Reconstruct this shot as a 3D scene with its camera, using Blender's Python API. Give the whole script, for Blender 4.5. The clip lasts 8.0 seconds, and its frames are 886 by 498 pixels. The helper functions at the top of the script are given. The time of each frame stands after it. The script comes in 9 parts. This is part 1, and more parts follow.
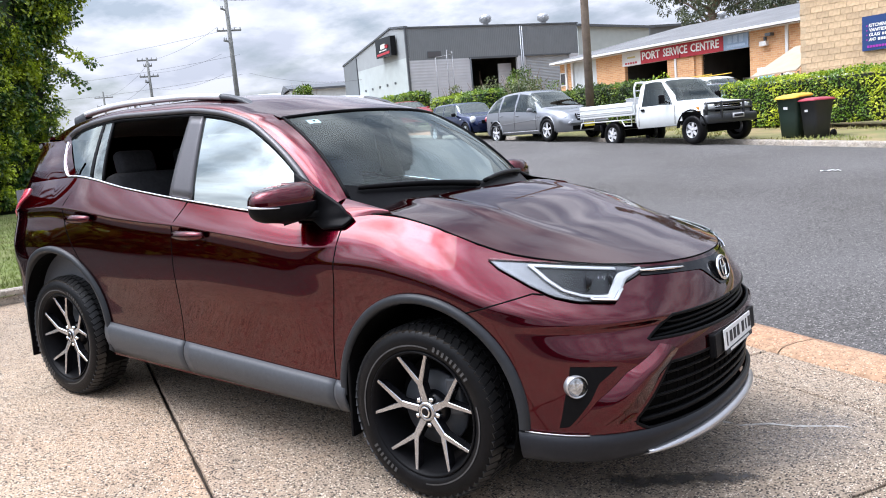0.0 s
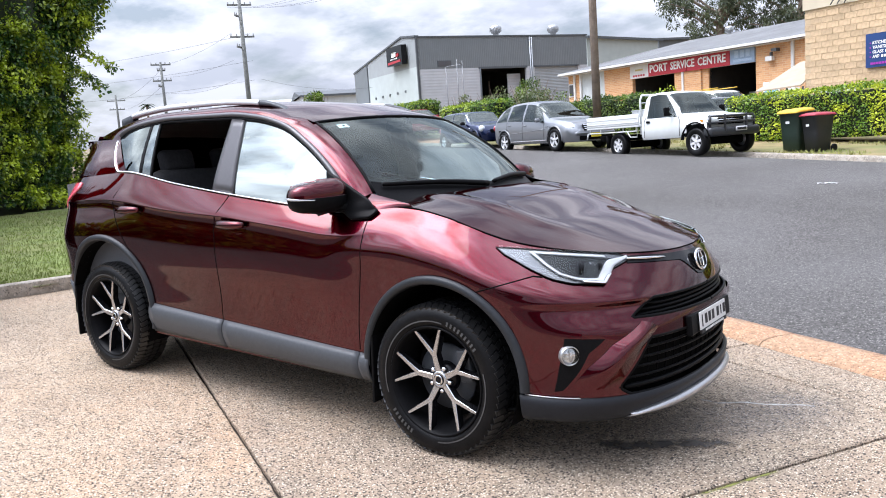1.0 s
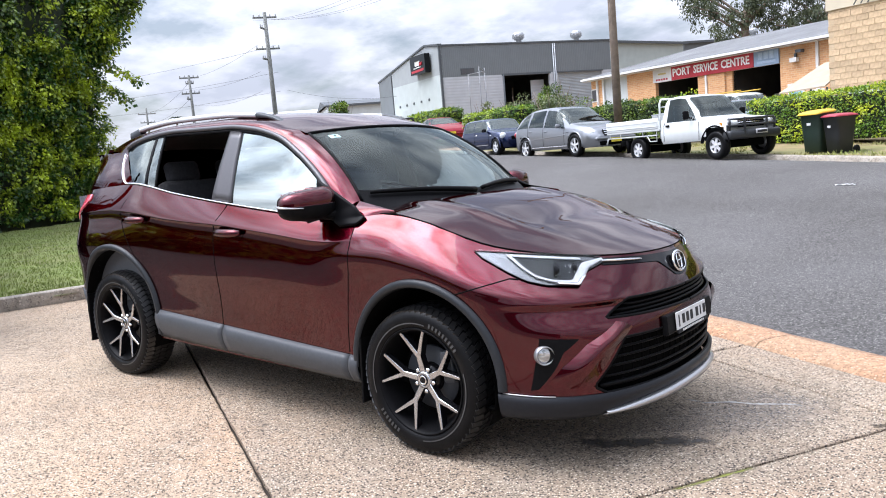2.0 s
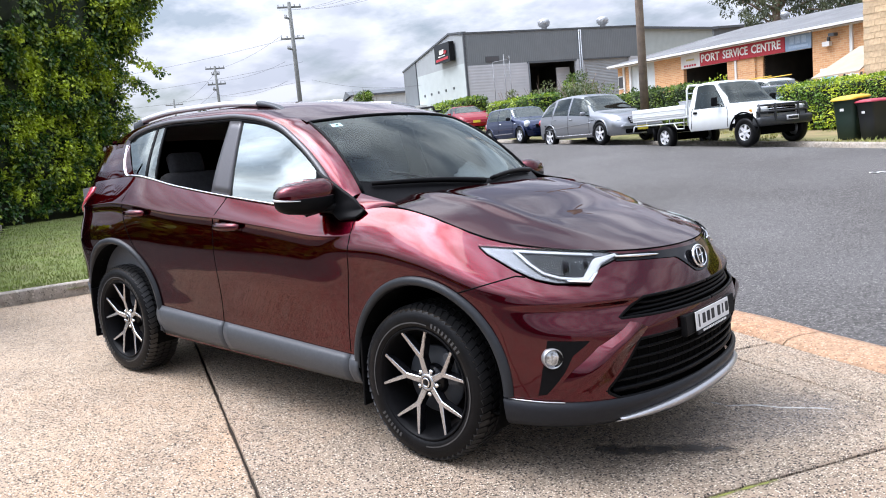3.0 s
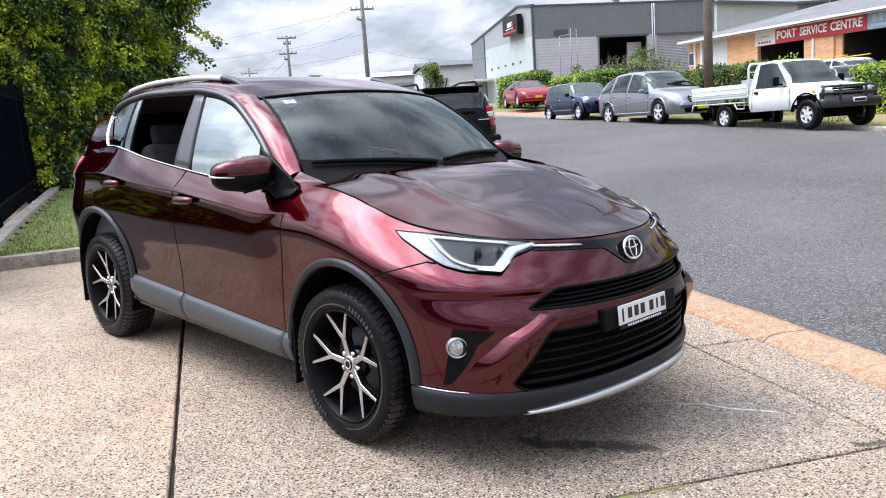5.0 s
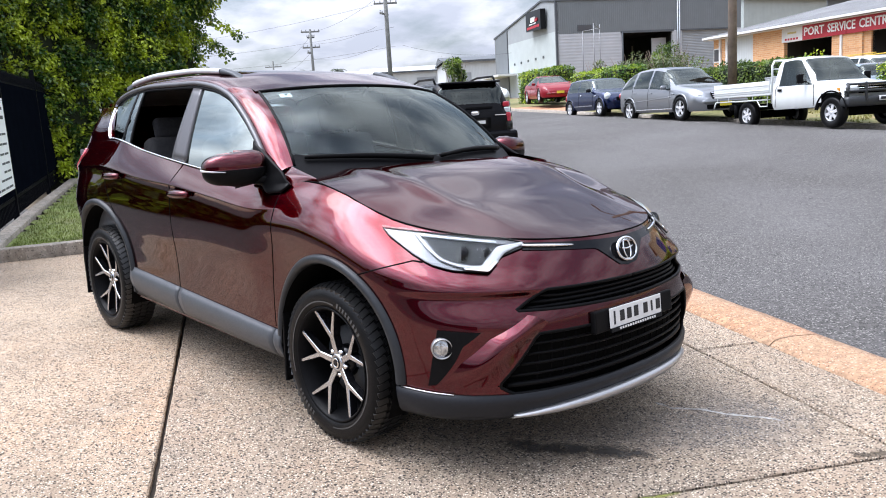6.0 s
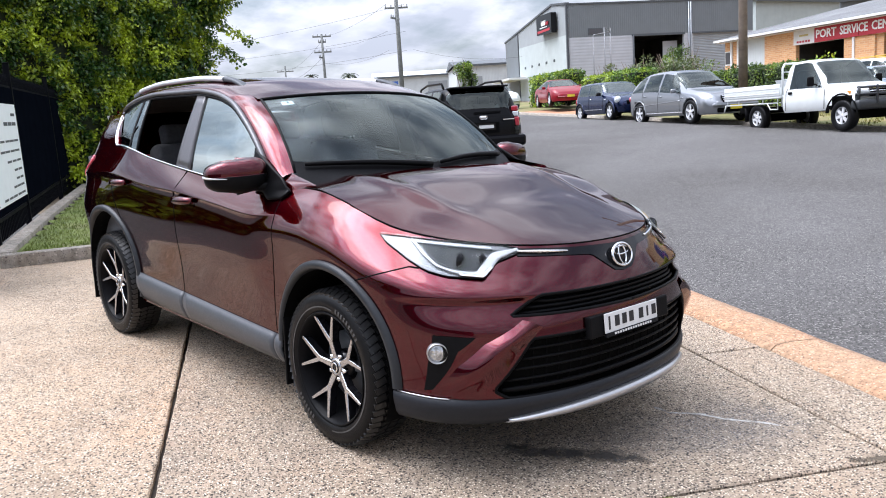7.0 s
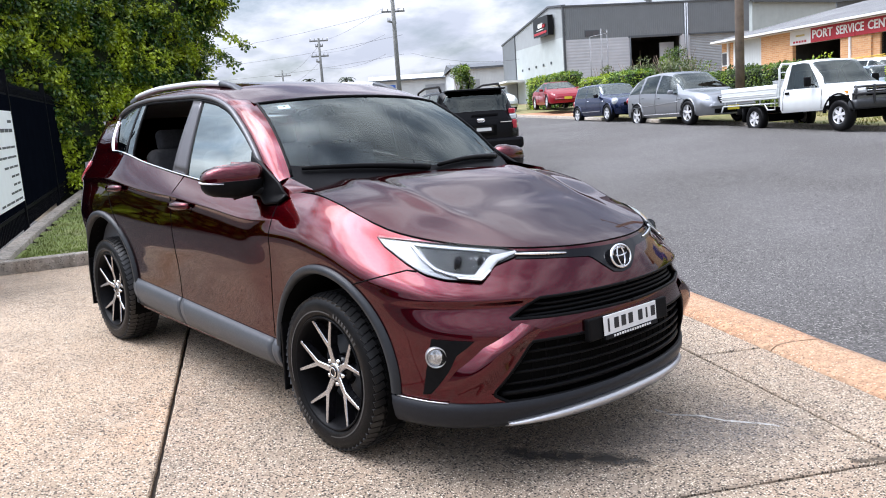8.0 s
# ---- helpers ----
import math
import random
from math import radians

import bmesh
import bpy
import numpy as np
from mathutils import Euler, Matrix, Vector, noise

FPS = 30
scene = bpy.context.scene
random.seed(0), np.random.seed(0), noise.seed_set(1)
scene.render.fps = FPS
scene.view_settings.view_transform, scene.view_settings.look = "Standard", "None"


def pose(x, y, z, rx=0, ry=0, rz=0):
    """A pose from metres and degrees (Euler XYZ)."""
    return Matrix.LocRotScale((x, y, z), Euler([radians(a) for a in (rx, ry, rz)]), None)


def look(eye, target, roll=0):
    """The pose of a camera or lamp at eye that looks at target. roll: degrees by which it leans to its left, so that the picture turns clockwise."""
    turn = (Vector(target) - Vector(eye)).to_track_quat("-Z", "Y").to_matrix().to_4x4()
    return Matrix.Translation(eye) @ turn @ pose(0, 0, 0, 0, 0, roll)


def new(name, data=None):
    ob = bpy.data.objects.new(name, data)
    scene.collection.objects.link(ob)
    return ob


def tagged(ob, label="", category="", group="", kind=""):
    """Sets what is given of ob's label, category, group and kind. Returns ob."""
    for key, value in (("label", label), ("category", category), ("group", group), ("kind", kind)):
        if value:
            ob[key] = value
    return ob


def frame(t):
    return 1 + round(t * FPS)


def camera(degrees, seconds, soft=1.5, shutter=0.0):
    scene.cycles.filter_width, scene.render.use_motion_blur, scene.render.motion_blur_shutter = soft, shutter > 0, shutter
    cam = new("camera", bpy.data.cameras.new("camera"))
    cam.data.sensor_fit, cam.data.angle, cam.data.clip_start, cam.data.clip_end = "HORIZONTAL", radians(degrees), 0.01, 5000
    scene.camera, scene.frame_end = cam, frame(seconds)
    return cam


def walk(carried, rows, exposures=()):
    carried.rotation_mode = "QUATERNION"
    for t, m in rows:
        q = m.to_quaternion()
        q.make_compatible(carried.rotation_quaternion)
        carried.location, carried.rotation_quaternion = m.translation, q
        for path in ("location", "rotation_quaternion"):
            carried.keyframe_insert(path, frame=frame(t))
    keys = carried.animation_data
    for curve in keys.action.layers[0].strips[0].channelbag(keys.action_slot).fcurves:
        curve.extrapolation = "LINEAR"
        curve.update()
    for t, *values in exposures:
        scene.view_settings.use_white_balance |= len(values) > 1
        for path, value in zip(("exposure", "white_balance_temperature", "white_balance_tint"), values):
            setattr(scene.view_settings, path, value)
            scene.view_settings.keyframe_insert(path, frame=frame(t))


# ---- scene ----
# ---------------------------------------------------------------- camera and its walk
cam = camera(59.2, 8.0, soft=1.0)
METRES, EYE, TURN, START_X, START_Y = 2.0197, 1.4685, 35.85, 3.166, -3.238
# the driveway falls gently to the street; its own plane is tilted against the level world
UP_SEEN = Vector((-0.0371, -0.0231, 0.999)).normalized()
DRIVE = UP_SEEN.rotation_difference(Vector((0, 0, 1))).to_matrix().to_4x4()
ROWS = [
    (0.0, 0.0, 0.0, 0.0, -0.38, -8.6, 2.52),
    (0.5, -0.0399, -0.1538, -0.0146, -0.41, -8.45, 1.79),
    (1.0, -0.018, -0.2375, -0.0085, 0.22, -7.96, 1.55),
    (2.5, 0.1287, -0.2786, -0.0124, 3.2, -7.47, 2.87),
    (3.0, 0.1357, -0.1892, -0.0132, 4.11, -8.06, 2.83),
    (3.5, 0.1717, -0.1561, -0.0136, 5.28, -8.67, 2.52),
    (4.0, 0.3147, -0.1731, -0.0166, 6.8, -9.14, 2.19),
    (4.5, 0.4044, -0.1586, -0.0093, 8.28, -9.49, 1.86),
    (6.0, 0.5084, -0.0777, -0.0081, 11.16, -10.12, 1.05),
    (6.5, 0.5397, -0.0889, -0.0014, 11.77, -10.05, 1.07),
    (7.0, 0.5431, -0.0886, -0.0007, 12.01, -9.84, 1.26),
    (7.5, 0.5414, -0.0854, -0.002, 11.98, -9.7, 1.5),
    (8.0, 0.5435, -0.0815, -0.0015, 11.84, -9.62, 1.73),
]
BASE = DRIVE @ pose(START_X, START_Y, EYE, 0, 0, TURN)
walk(cam, [(t, BASE @ pose(METRES * x, METRES * y, METRES * z, 90 + pitch, roll, yaw)) for t, x, y, z, yaw, pitch, roll in ROWS])

# ---------------------------------------------------------------- sky and sun
SUN_FROM = Vector((-0.36, -0.32, 0.88)).normalized()
world = bpy.data.worlds.new("sky")
scene.world = world
world.use_nodes = True
wn, wl = world.node_tree.nodes, world.node_tree.links
wn.clear()
w_out = wn.new("ShaderNodeOutputWorld")
w_bg = wn.new("ShaderNodeBackground")
w_sky = wn.new("ShaderNodeTexSky")
w_sky.sky_type = "NISHITA"
w_sky.sun_disc = False
w_sky.sun_elevation = math.asin(SUN_FROM.z)
w_sky.sun_rotation = math.atan2(SUN_FROM.x, SUN_FROM.y)
w_sky.air_density, w_sky.dust_density = 1.0, 1.5
w_co = wn.new("ShaderNodeTexCoord")
w_sep = wn.new("ShaderNodeSeparateXYZ")
wl.new(w_co.outputs["Generated"], w_sep.inputs[0])
# cloud deck: the direction is laid out on a flat layer so that clouds shrink towards the horizon
w_up = wn.new("ShaderNodeMath"); w_up.operation = "MAXIMUM"; w_up.inputs[1].default_value = 0.0
wl.new(w_sep.outputs["Z"], w_up.inputs[0])
w_add = wn.new("ShaderNodeMath"); w_add.operation = "ADD"; w_add.inputs[1].default_value = 0.30
wl.new(w_up.outputs[0], w_add.inputs[0])
w_div = wn.new("ShaderNodeVectorMath"); w_div.operation = "DIVIDE"
w_cmb = wn.new("ShaderNodeCombineXYZ")
for k in range(3):
    wl.new(w_add.outputs[0], w_cmb.inputs[k])
wl.new(w_co.outputs["Generated"], w_div.inputs[0])
wl.new(w_cmb.outputs[0], w_div.inputs[1])
w_n1 = wn.new("ShaderNodeTexNoise"); w_n1.inputs["Scale"].default_value = 2.6; w_n1.inputs["Detail"].default_value = 7; w_n1.inputs["Roughness"].default_value = 0.56
w_n1.inputs["Distortion"].default_value = 0.0
wl.new(w_div.outputs[0], w_n1.inputs["Vector"])
w_r1 = wn.new("ShaderNodeValToRGB")
w_r1.color_ramp.elements[0].position, w_r1.color_ramp.elements[0].color = 0.38, (0.30, 0.30, 0.30, 1)
w_r1.color_ramp.elements[1].position, w_r1.color_ramp.elements[1].color = 0.54, (1, 1, 1, 1)
wl.new(w_n1.outputs["Fac"], w_r1.inputs[0])
w_n2 = wn.new("ShaderNodeTexNoise"); w_n2.inputs["Scale"].default_value = 3.6; w_n2.inputs["Detail"].default_value = 6
wl.new(w_div.outputs[0], w_n2.inputs["Vector"])
w_r2 = wn.new("ShaderNodeValToRGB")
w_r2.color_ramp.elements[0].position, w_r2.color_ramp.elements[0].color = 0.41, (7.0, 7.6, 9.3, 1)
w_r2.color_ramp.elements[1].position, w_r2.color_ramp.elements[1].color = 0.57, (9.9, 10.4, 12.0, 1)
wl.new(w_n2.outputs["Fac"], w_r2.inputs[0])
w_mix = wn.new("ShaderNodeMix"); w_mix.data_type = "RGBA"
wl.new(w_r1.outputs[0], w_mix.inputs["Factor"])
wl.new(w_sky.outputs[0], w_mix.inputs["A"])
wl.new(w_r2.outputs[0], w_mix.inputs["B"])
wl.new(w_mix.outputs["Result"], w_bg.inputs["Color"])
# an overcast sky is brighter overhead than at the horizon
w_grad = wn.new("ShaderNodeMath"); w_grad.operation = "MULTIPLY_ADD"
w_grad.inputs[1].default_value, w_grad.inputs[2].default_value = 0.172, 0.080
wl.new(w_up.outputs[0], w_grad.inputs[0])
# thin cloud glows round the hidden sun
w_dot = wn.new("ShaderNodeVectorMath"); w_dot.operation = "DOT_PRODUCT"
w_dot.inputs[1].default_value = SUN_FROM
wl.new(w_co.outputs["Generated"], w_dot.inputs[0])
w_pos = wn.new("ShaderNodeMath"); w_pos.operation = "MAXIMUM"; w_pos.inputs[1].default_value = 0.0
wl.new(w_dot.outputs["Value"], w_pos.inputs[0])
w_pow = wn.new("ShaderNodeMath"); w_pow.operation = "POWER"; w_pow.inputs[1].default_value = 6.0
wl.new(w_pos.outputs[0], w_pow.inputs[0])
w_glow = wn.new("ShaderNodeMath"); w_glow.operation = "MULTIPLY_ADD"; w_glow.inputs[1].default_value, w_glow.inputs[2].default_value = 3.6, 1.0
w_n3 = wn.new("ShaderNodeTexNoise"); w_n3.inputs["Scale"].default_value = 5.0; w_n3.inputs["Detail"].default_value = 5
wl.new(w_div.outputs[0], w_n3.inputs["Vector"])
w_r3 = wn.new("ShaderNodeMapRange"); w_r3.inputs["From Min"].default_value, w_r3.inputs["From Max"].default_value = 0.36, 0.62
w_r3.inputs["To Min"].default_value, w_r3.inputs["To Max"].default_value = 0.12, 1.6
wl.new(w_n3.outputs["Fac"], w_r3.inputs["Value"])
w_brk = wn.new("ShaderNodeMath"); w_brk.operation = "MULTIPLY"
wl.new(w_pow.outputs[0], w_brk.inputs[0]); wl.new(w_r3.outputs[0], w_brk.inputs[1])
wl.new(w_brk.outputs[0], w_glow.inputs[0])
w_str = wn.new("ShaderNodeMath"); w_str.operation = "MULTIPLY"
wl.new(w_grad.outputs[0], w_str.inputs[0]); wl.new(w_glow.outputs[0], w_str.inputs[1])
wl.new(w_str.outputs[0], w_bg.inputs["Strength"])
wl.new(w_bg.outputs[0], w_out.inputs["Surface"])

sun = new("sun", bpy.data.lights.new("sun", "SUN"))
sun.data.energy = 1.78
sun.data.angle = radians(40)
sun.data.color = (1.0, 0.952, 0.895)
sun.matrix_world = look((0, 0, 30), Vector((0, 0, 30)) - SUN_FROM)
scene.view_settings.exposure = 0.0

# ---------------------------------------------------------------- materials
MATS = {}


def material(name, colour, rough=0.5, metal=0.0, spread=0.12, scale=20.0, bump=0.0, bump_scale=None, coat=0.0, speck=None, stain=None, spec=0.5, obj_random=0.0, space="Object"):
    """Principled surface with grain at two scales. speck: (scale, colour, threshold); stain: (scale, colour, amount)."""
    if name in MATS:
        return MATS[name]
    m = bpy.data.materials.new(name)
    MATS[name] = m
    m.use_nodes = True
    n, l = m.node_tree.nodes, m.node_tree.links
    b = n["Principled BSDF"]
    b.inputs["Roughness"].default_value, b.inputs["Metallic"].default_value = rough, metal
    b.inputs["Coat Weight"].default_value = coat
    b.inputs["Coat Roughness"].default_value = 0.03
    b.inputs["Specular IOR Level"].default_value = spec
    co = n.new("ShaderNodeTexCoord")
    tex = n.new("ShaderNodeTexNoise")
    tex.inputs["Scale"].default_value, tex.inputs["Detail"].default_value = scale, 6
    l.new(co.outputs[space], tex.inputs["Vector"])
    rampn = n.new("ShaderNodeValToRGB")
    lo = [max(0, c * (1 - spread)) for c in colour]
    hi = [min(1, c * (1 + spread)) for c in colour]
    rampn.color_ramp.elements[0].position, rampn.color_ramp.elements[0].color = 0.3, (*lo, 1)
    rampn.color_ramp.elements[1].position, rampn.color_ramp.elements[1].color = 0.7, (*hi, 1)
    l.new(tex.outputs["Fac"], rampn.inputs[0])
    out = rampn.outputs[0]

    def blend(fac, a_out, colour_b):
        mix = n.new("ShaderNodeMix"); mix.data_type = "RGBA"
        l.new(fac, mix.inputs["Factor"]); l.new(a_out, mix.inputs["A"])
        mix.inputs["B"].default_value = (*colour_b, 1)
        return mix.outputs["Result"]
    for st in (stain or []):
        t2 = n.new("ShaderNodeTexNoise"); t2.inputs["Scale"].default_value, t2.inputs["Detail"].default_value = st[0], 5
        l.new(co.outputs[space], t2.inputs["Vector"])
        mr = n.new("ShaderNodeMapRange"); mr.inputs["From Min"].default_value, mr.inputs["From Max"].default_value = 0.42, 0.68
        mr.inputs["To Max"].default_value = st[2]
        l.new(t2.outputs["Fac"], mr.inputs["Value"])
        out = blend(mr.outputs[0], out, st[1])
    bump_src = tex.outputs["Fac"]
    for sp in (speck or []):
        t3 = n.new("ShaderNodeTexVoronoi"); t3.inputs["Scale"].default_value = sp[0]
        l.new(co.outputs[space], t3.inputs["Vector"])
        sepc = n.new("ShaderNodeSeparateColor"); l.new(t3.outputs["Color"], sepc.inputs[0])
        lt = n.new("ShaderNodeMath"); lt.operation = "LESS_THAN"; lt.inputs[1].default_value = sp[2]
        l.new(sepc.outputs[0], lt.inputs[0])
        edge = n.new("ShaderNodeMath"); edge.operation = "LESS_THAN"; edge.inputs[1].default_value = 0.42
        l.new(t3.outputs["Distance"], edge.inputs[0])
        mul = n.new("ShaderNodeMath"); mul.operation = "MULTIPLY"
        l.new(lt.outputs[0], mul.inputs[0]); l.new(edge.outputs[0], mul.inputs[1])
        out = blend(mul.outputs[0], out, sp[1])
    if obj_random:
        oi = n.new("ShaderNodeObjectInfo")
        hs = n.new("ShaderNodeHueSaturation")
        mr = n.new("ShaderNodeMapRange")
        mr.inputs["To Min"].default_value, mr.inputs["To Max"].default_value = 1 - obj_random, 1 + obj_random
        l.new(oi.outputs["Random"], mr.inputs["Value"]); l.new(mr.outputs[0], hs.inputs["Value"]); l.new(out, hs.inputs["Color"])
        out = hs.outputs[0]
    l.new(out, b.inputs["Base Color"])
    if bump:
        t4 = n.new("ShaderNodeTexNoise"); t4.inputs["Scale"].default_value, t4.inputs["Detail"].default_value = bump_scale or scale * 3, 4
        l.new(co.outputs[space], t4.inputs["Vector"])
        bp = n.new("ShaderNodeBump"); bp.inputs["Strength"].default_value, bp.inputs["Distance"].default_value = bump, 0.01
        l.new(t4.outputs["Fac"], bp.inputs["Height"]); l.new(bp.outputs[0], b.inputs["Normal"])
    return m


def car_paint(name, base, flake, metal=0.75, rough=0.32, clear=1.45):
    m = material(name, base, rough, metal, 0.06, 900, coat=1.0)
    n, l = m.node_tree.nodes, m.node_tree.links
    b = n["Principled BSDF"]
    b.inputs["Specular Tint"].default_value = (*flake, 1)
    b.inputs["Coat IOR"].default_value = clear
    b.inputs["Coat Roughness"].default_value = 0.03
    # pressed sheet is never quite even: a slow ripple breaks up what it mirrors
    co = n.new("ShaderNodeTexCoord")
    t = n.new("ShaderNodeTexNoise"); t.inputs["Scale"].default_value, t.inputs["Detail"].default_value = 3.2, 0.5
    bp = n.new("ShaderNodeBump"); bp.inputs["Strength"].default_value, bp.inputs["Distance"].default_value = 0.10, 0.010
    l.new(co.outputs["Object"], t.inputs["Vector"]); l.new(t.outputs["Fac"], bp.inputs["Height"])
    l.new(bp.outputs[0], b.inputs["Normal"]); l.new(bp.outputs[0], b.inputs["Coat Normal"])
    return m


def glass(name, tint, rough=0.0, mirror=1.5):
    if name in MATS:
        return MATS[name]
    m = bpy.data.materials.new(name)
    MATS[name] = m
    m.use_nodes = True
    n, l = m.node_tree.nodes, m.node_tree.links
    n.remove(n["Principled BSDF"])
    tr = n.new("ShaderNodeBsdfTransparent"); tr.inputs[0].default_value = (*tint, 1)
    gl = n.new("ShaderNodeBsdfGlossy"); gl.inputs["Roughness"].default_value = rough
    gl.inputs["Color"].default_value = (0.90, 0.98, 0.93, 1)
    fr = n.new("ShaderNodeFresnel"); fr.inputs["IOR"].default_value = mirror
    mx = n.new("ShaderNodeMixShader")
    l.new(fr.outputs[0], mx.inputs[0]); l.new(tr.outputs[0], mx.inputs[1]); l.new(gl.outputs[0], mx.inputs[2])
    l.new(mx.outputs[0], n["Material Output"].inputs["Surface"])
    return m


def concrete(name, base, dense):
    return material(name, base, 0.9, 0, 0.50, 115, 1.0, 150,
                    stain=[(0.45, (base[0] * 1.06, base[1] * 0.90, base[2] * 0.80), 0.6), (1.3, (base[0] * 0.56, base[1] * 0.58, base[2] * 0.60), 0.7), (5.0, (base[0] * 1.1, base[1] * 1.14, base[2] * 1.2), 0.4), (16.0, (base[0] * 0.58, base[1] * 0.6, base[2] * 0.62), 0.4)],
                    speck=[(96, (0.060, 0.048, 0.038), 0.44 * dense), (74, (0.035, 0.030, 0.027), 0.16 * dense), (120, (0.70, 0.60, 0.48), 0.24)], spec=0.3)


CONCRETE = concrete("exposed_aggregate_concrete", (0.432, 0.326, 0.228), 1.22)
CONCRETE_DARK = concrete("weathered_aggregate_concrete", (0.365, 0.288, 0.212), 1.40)
ASPHALT = material("asphalt", (0.088, 0.083, 0.078), 0.9, 0, 0.4, 30, 1.0, 110, speck=[(70, (0.27, 0.252, 0.238), 0.24), (90, (0.022, 0.021, 0.021), 0.44)], stain=[(0.25, (0.165, 0.158, 0.155), 0.6), (0.9, (0.100, 0.096, 0.095), 0.3)], spec=0.15)
KERB_ORANGE = material("ochre_painted_concrete", (0.40, 0.215, 0.118), 0.9, 0, 0.45, 40, 1.0, 70, stain=[(0.9, (0.35, 0.24, 0.155), 0.6), (5.0, (0.38, 0.27, 0.17), 0.5), (18.0, (0.18, 0.10, 0.055), 0.5)], speck=[(110, (0.14, 0.075, 0.045), 0.30), (70, (0.46, 0.33, 0.23), 0.20)])
KERB_GREY = material("old_grey_concrete", (0.31, 0.265, 0.21), 0.9, 0, 0.3, 14, 0.9, 60, speck=[(80, (0.09, 0.08, 0.07), 0.22), (45, (0.42, 0.37, 0.31), 0.15)], stain=[(2.5, (0.14, 0.13, 0.11), 0.6), (7, (0.42, 0.39, 0.35), 0.4)])
SOIL = material("bare_ground", (0.20, 0.15, 0.10), 0.95, 0, 0.3, 3, 0.4, 40)
GRASS_BED = material("grass_bed", (0.13, 0.165, 0.04), 0.95, 0, 0.35, 4, 0.5, 60, stain=[(0.9, (0.16, 0.14, 0.06), 0.5)])
GRASS = material("grass_blades", (0.16, 0.215, 0.04), 0.7, 0, 0.35, 2.5, stain=[(0.8, (0.23, 0.19, 0.075), 0.4)])
JOINT = material("dark_joint", (0.035, 0.026, 0.018), 0.95, 0, 0.3, 20, 0.4)
PAINT_RED = car_paint("deep_red_metallic_paint", (0.068, 0.0007, 0.0060), (0.38, 0.09, 0.17), 1.0, 0.25, 1.45)
TRIM_GREY = material("grey_moulded_plastic", (0.052, 0.056, 0.062), 0.42, 0, 0.08, 60, 0.06, 900, spec=0.3)
ARCH_GREY = material("arch_moulding_plastic", (0.019, 0.021, 0.024), 0.42, 0, 0.1, 60, 0.06, 900, spec=0.25)
BUMPER_DARK = material("dark_bumper_plastic", (0.014, 0.015, 0.018), 0.4, 0, 0.1, 60, 0.06, 900, spec=0.2)
BLACK_PLASTIC = material("black_plastic", (0.005, 0.005, 0.0055), 0.4, 0, 0.15, 60, 0.05, 700, spec=0.06)
GLOSS_BLACK = material("gloss_black", (0.006, 0.006, 0.007), 0.1, 0, 0.05, 60, spec=0.2)
PILLAR = material("satin_pillar_film", (0.085, 0.082, 0.086), 0.33, 0.3, 0.05, 60, spec=0.5)
CHROME = material("chrome", (0.78, 0.78, 0.79), 0.09, 1.0, 0.03, 40)
SPOKE_FACE = material("machined_alloy_face", (0.46, 0.46, 0.47), 0.26, 0.9, 0.06, 300)
SILVER = material("satin_silver", (0.48, 0.48, 0.49), 0.30, 0.85, 0.05, 80)
TYRE = material("tyre_rubber", (0.005, 0.005, 0.0055), 0.36, 0, 0.25, 25, 0.12, 300, stain=[(6, (0.008, 0.0075, 0.007), 0.4)], spec=0.12)
TREAD_RUBBER = material("tread_rubber", (0.008, 0.008, 0.0083), 0.36, 0, 0.3, 30, 0.1, 200, spec=0.5)
MARK_AND_SHEEN = material("worn_mark_and_sheen", (0.045, 0.045, 0.045), 0.5, 0, 0.3, 40)
# near-black colour carries the shade of gaps, slots and hollows
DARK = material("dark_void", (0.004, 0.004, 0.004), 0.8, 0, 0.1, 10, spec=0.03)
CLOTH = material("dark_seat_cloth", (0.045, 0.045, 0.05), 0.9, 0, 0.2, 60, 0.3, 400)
# lighter than such vinyl is; the lift stands in for light inside the cabin
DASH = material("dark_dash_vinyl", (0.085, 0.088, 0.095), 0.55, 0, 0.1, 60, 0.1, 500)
HEADLINER = material("pale_headlining", (0.34, 0.33, 0.31), 0.95, 0, 0.05, 60)
WHITE_PLASTIC = material("white_light_guide", (0.46, 0.47, 0.49), 0.25, 0, 0.03, 40, coat=0.5)
LAMP_BODY = material("lamp_reflector", (0.15, 0.153, 0.16), 0.25, 0.7, 0.1, 30)
SCREEN_GLASS = glass("windscreen_glass", (0.84, 0.96, 0.98), 0.0, 1.45)
SIDE_GLASS = glass("side_glass", (0.55, 0.68, 0.60), 0.0, 4.4)
PRIVACY_GLASS = glass("privacy_glass", (0.48, 0.50, 0.50), 0.0, 2.6)
LENS = glass("clear_lens", (0.96, 0.97, 0.98), 0.0, 1.28)
# lens red is paled: the sky it mirrors is put into its colour
TAIL_RED = material("red_lamp_lens", (0.74, 0.10, 0.14), 0.12, 0, 0.1, 30, coat=1.0)
FOG_FACE = material("fluted_lamp_glass", (0.50, 0.51, 0.52), 0.16, 0.75, 0.55, 55, 0.5, 60)
PLATE_WHITE = material("plate_white", (0.62, 0.62, 0.61), 0.4, 0, 0.04, 40)
INK = material("black_ink", (0.01, 0.01, 0.012), 0.6, 0, 0.05, 40)


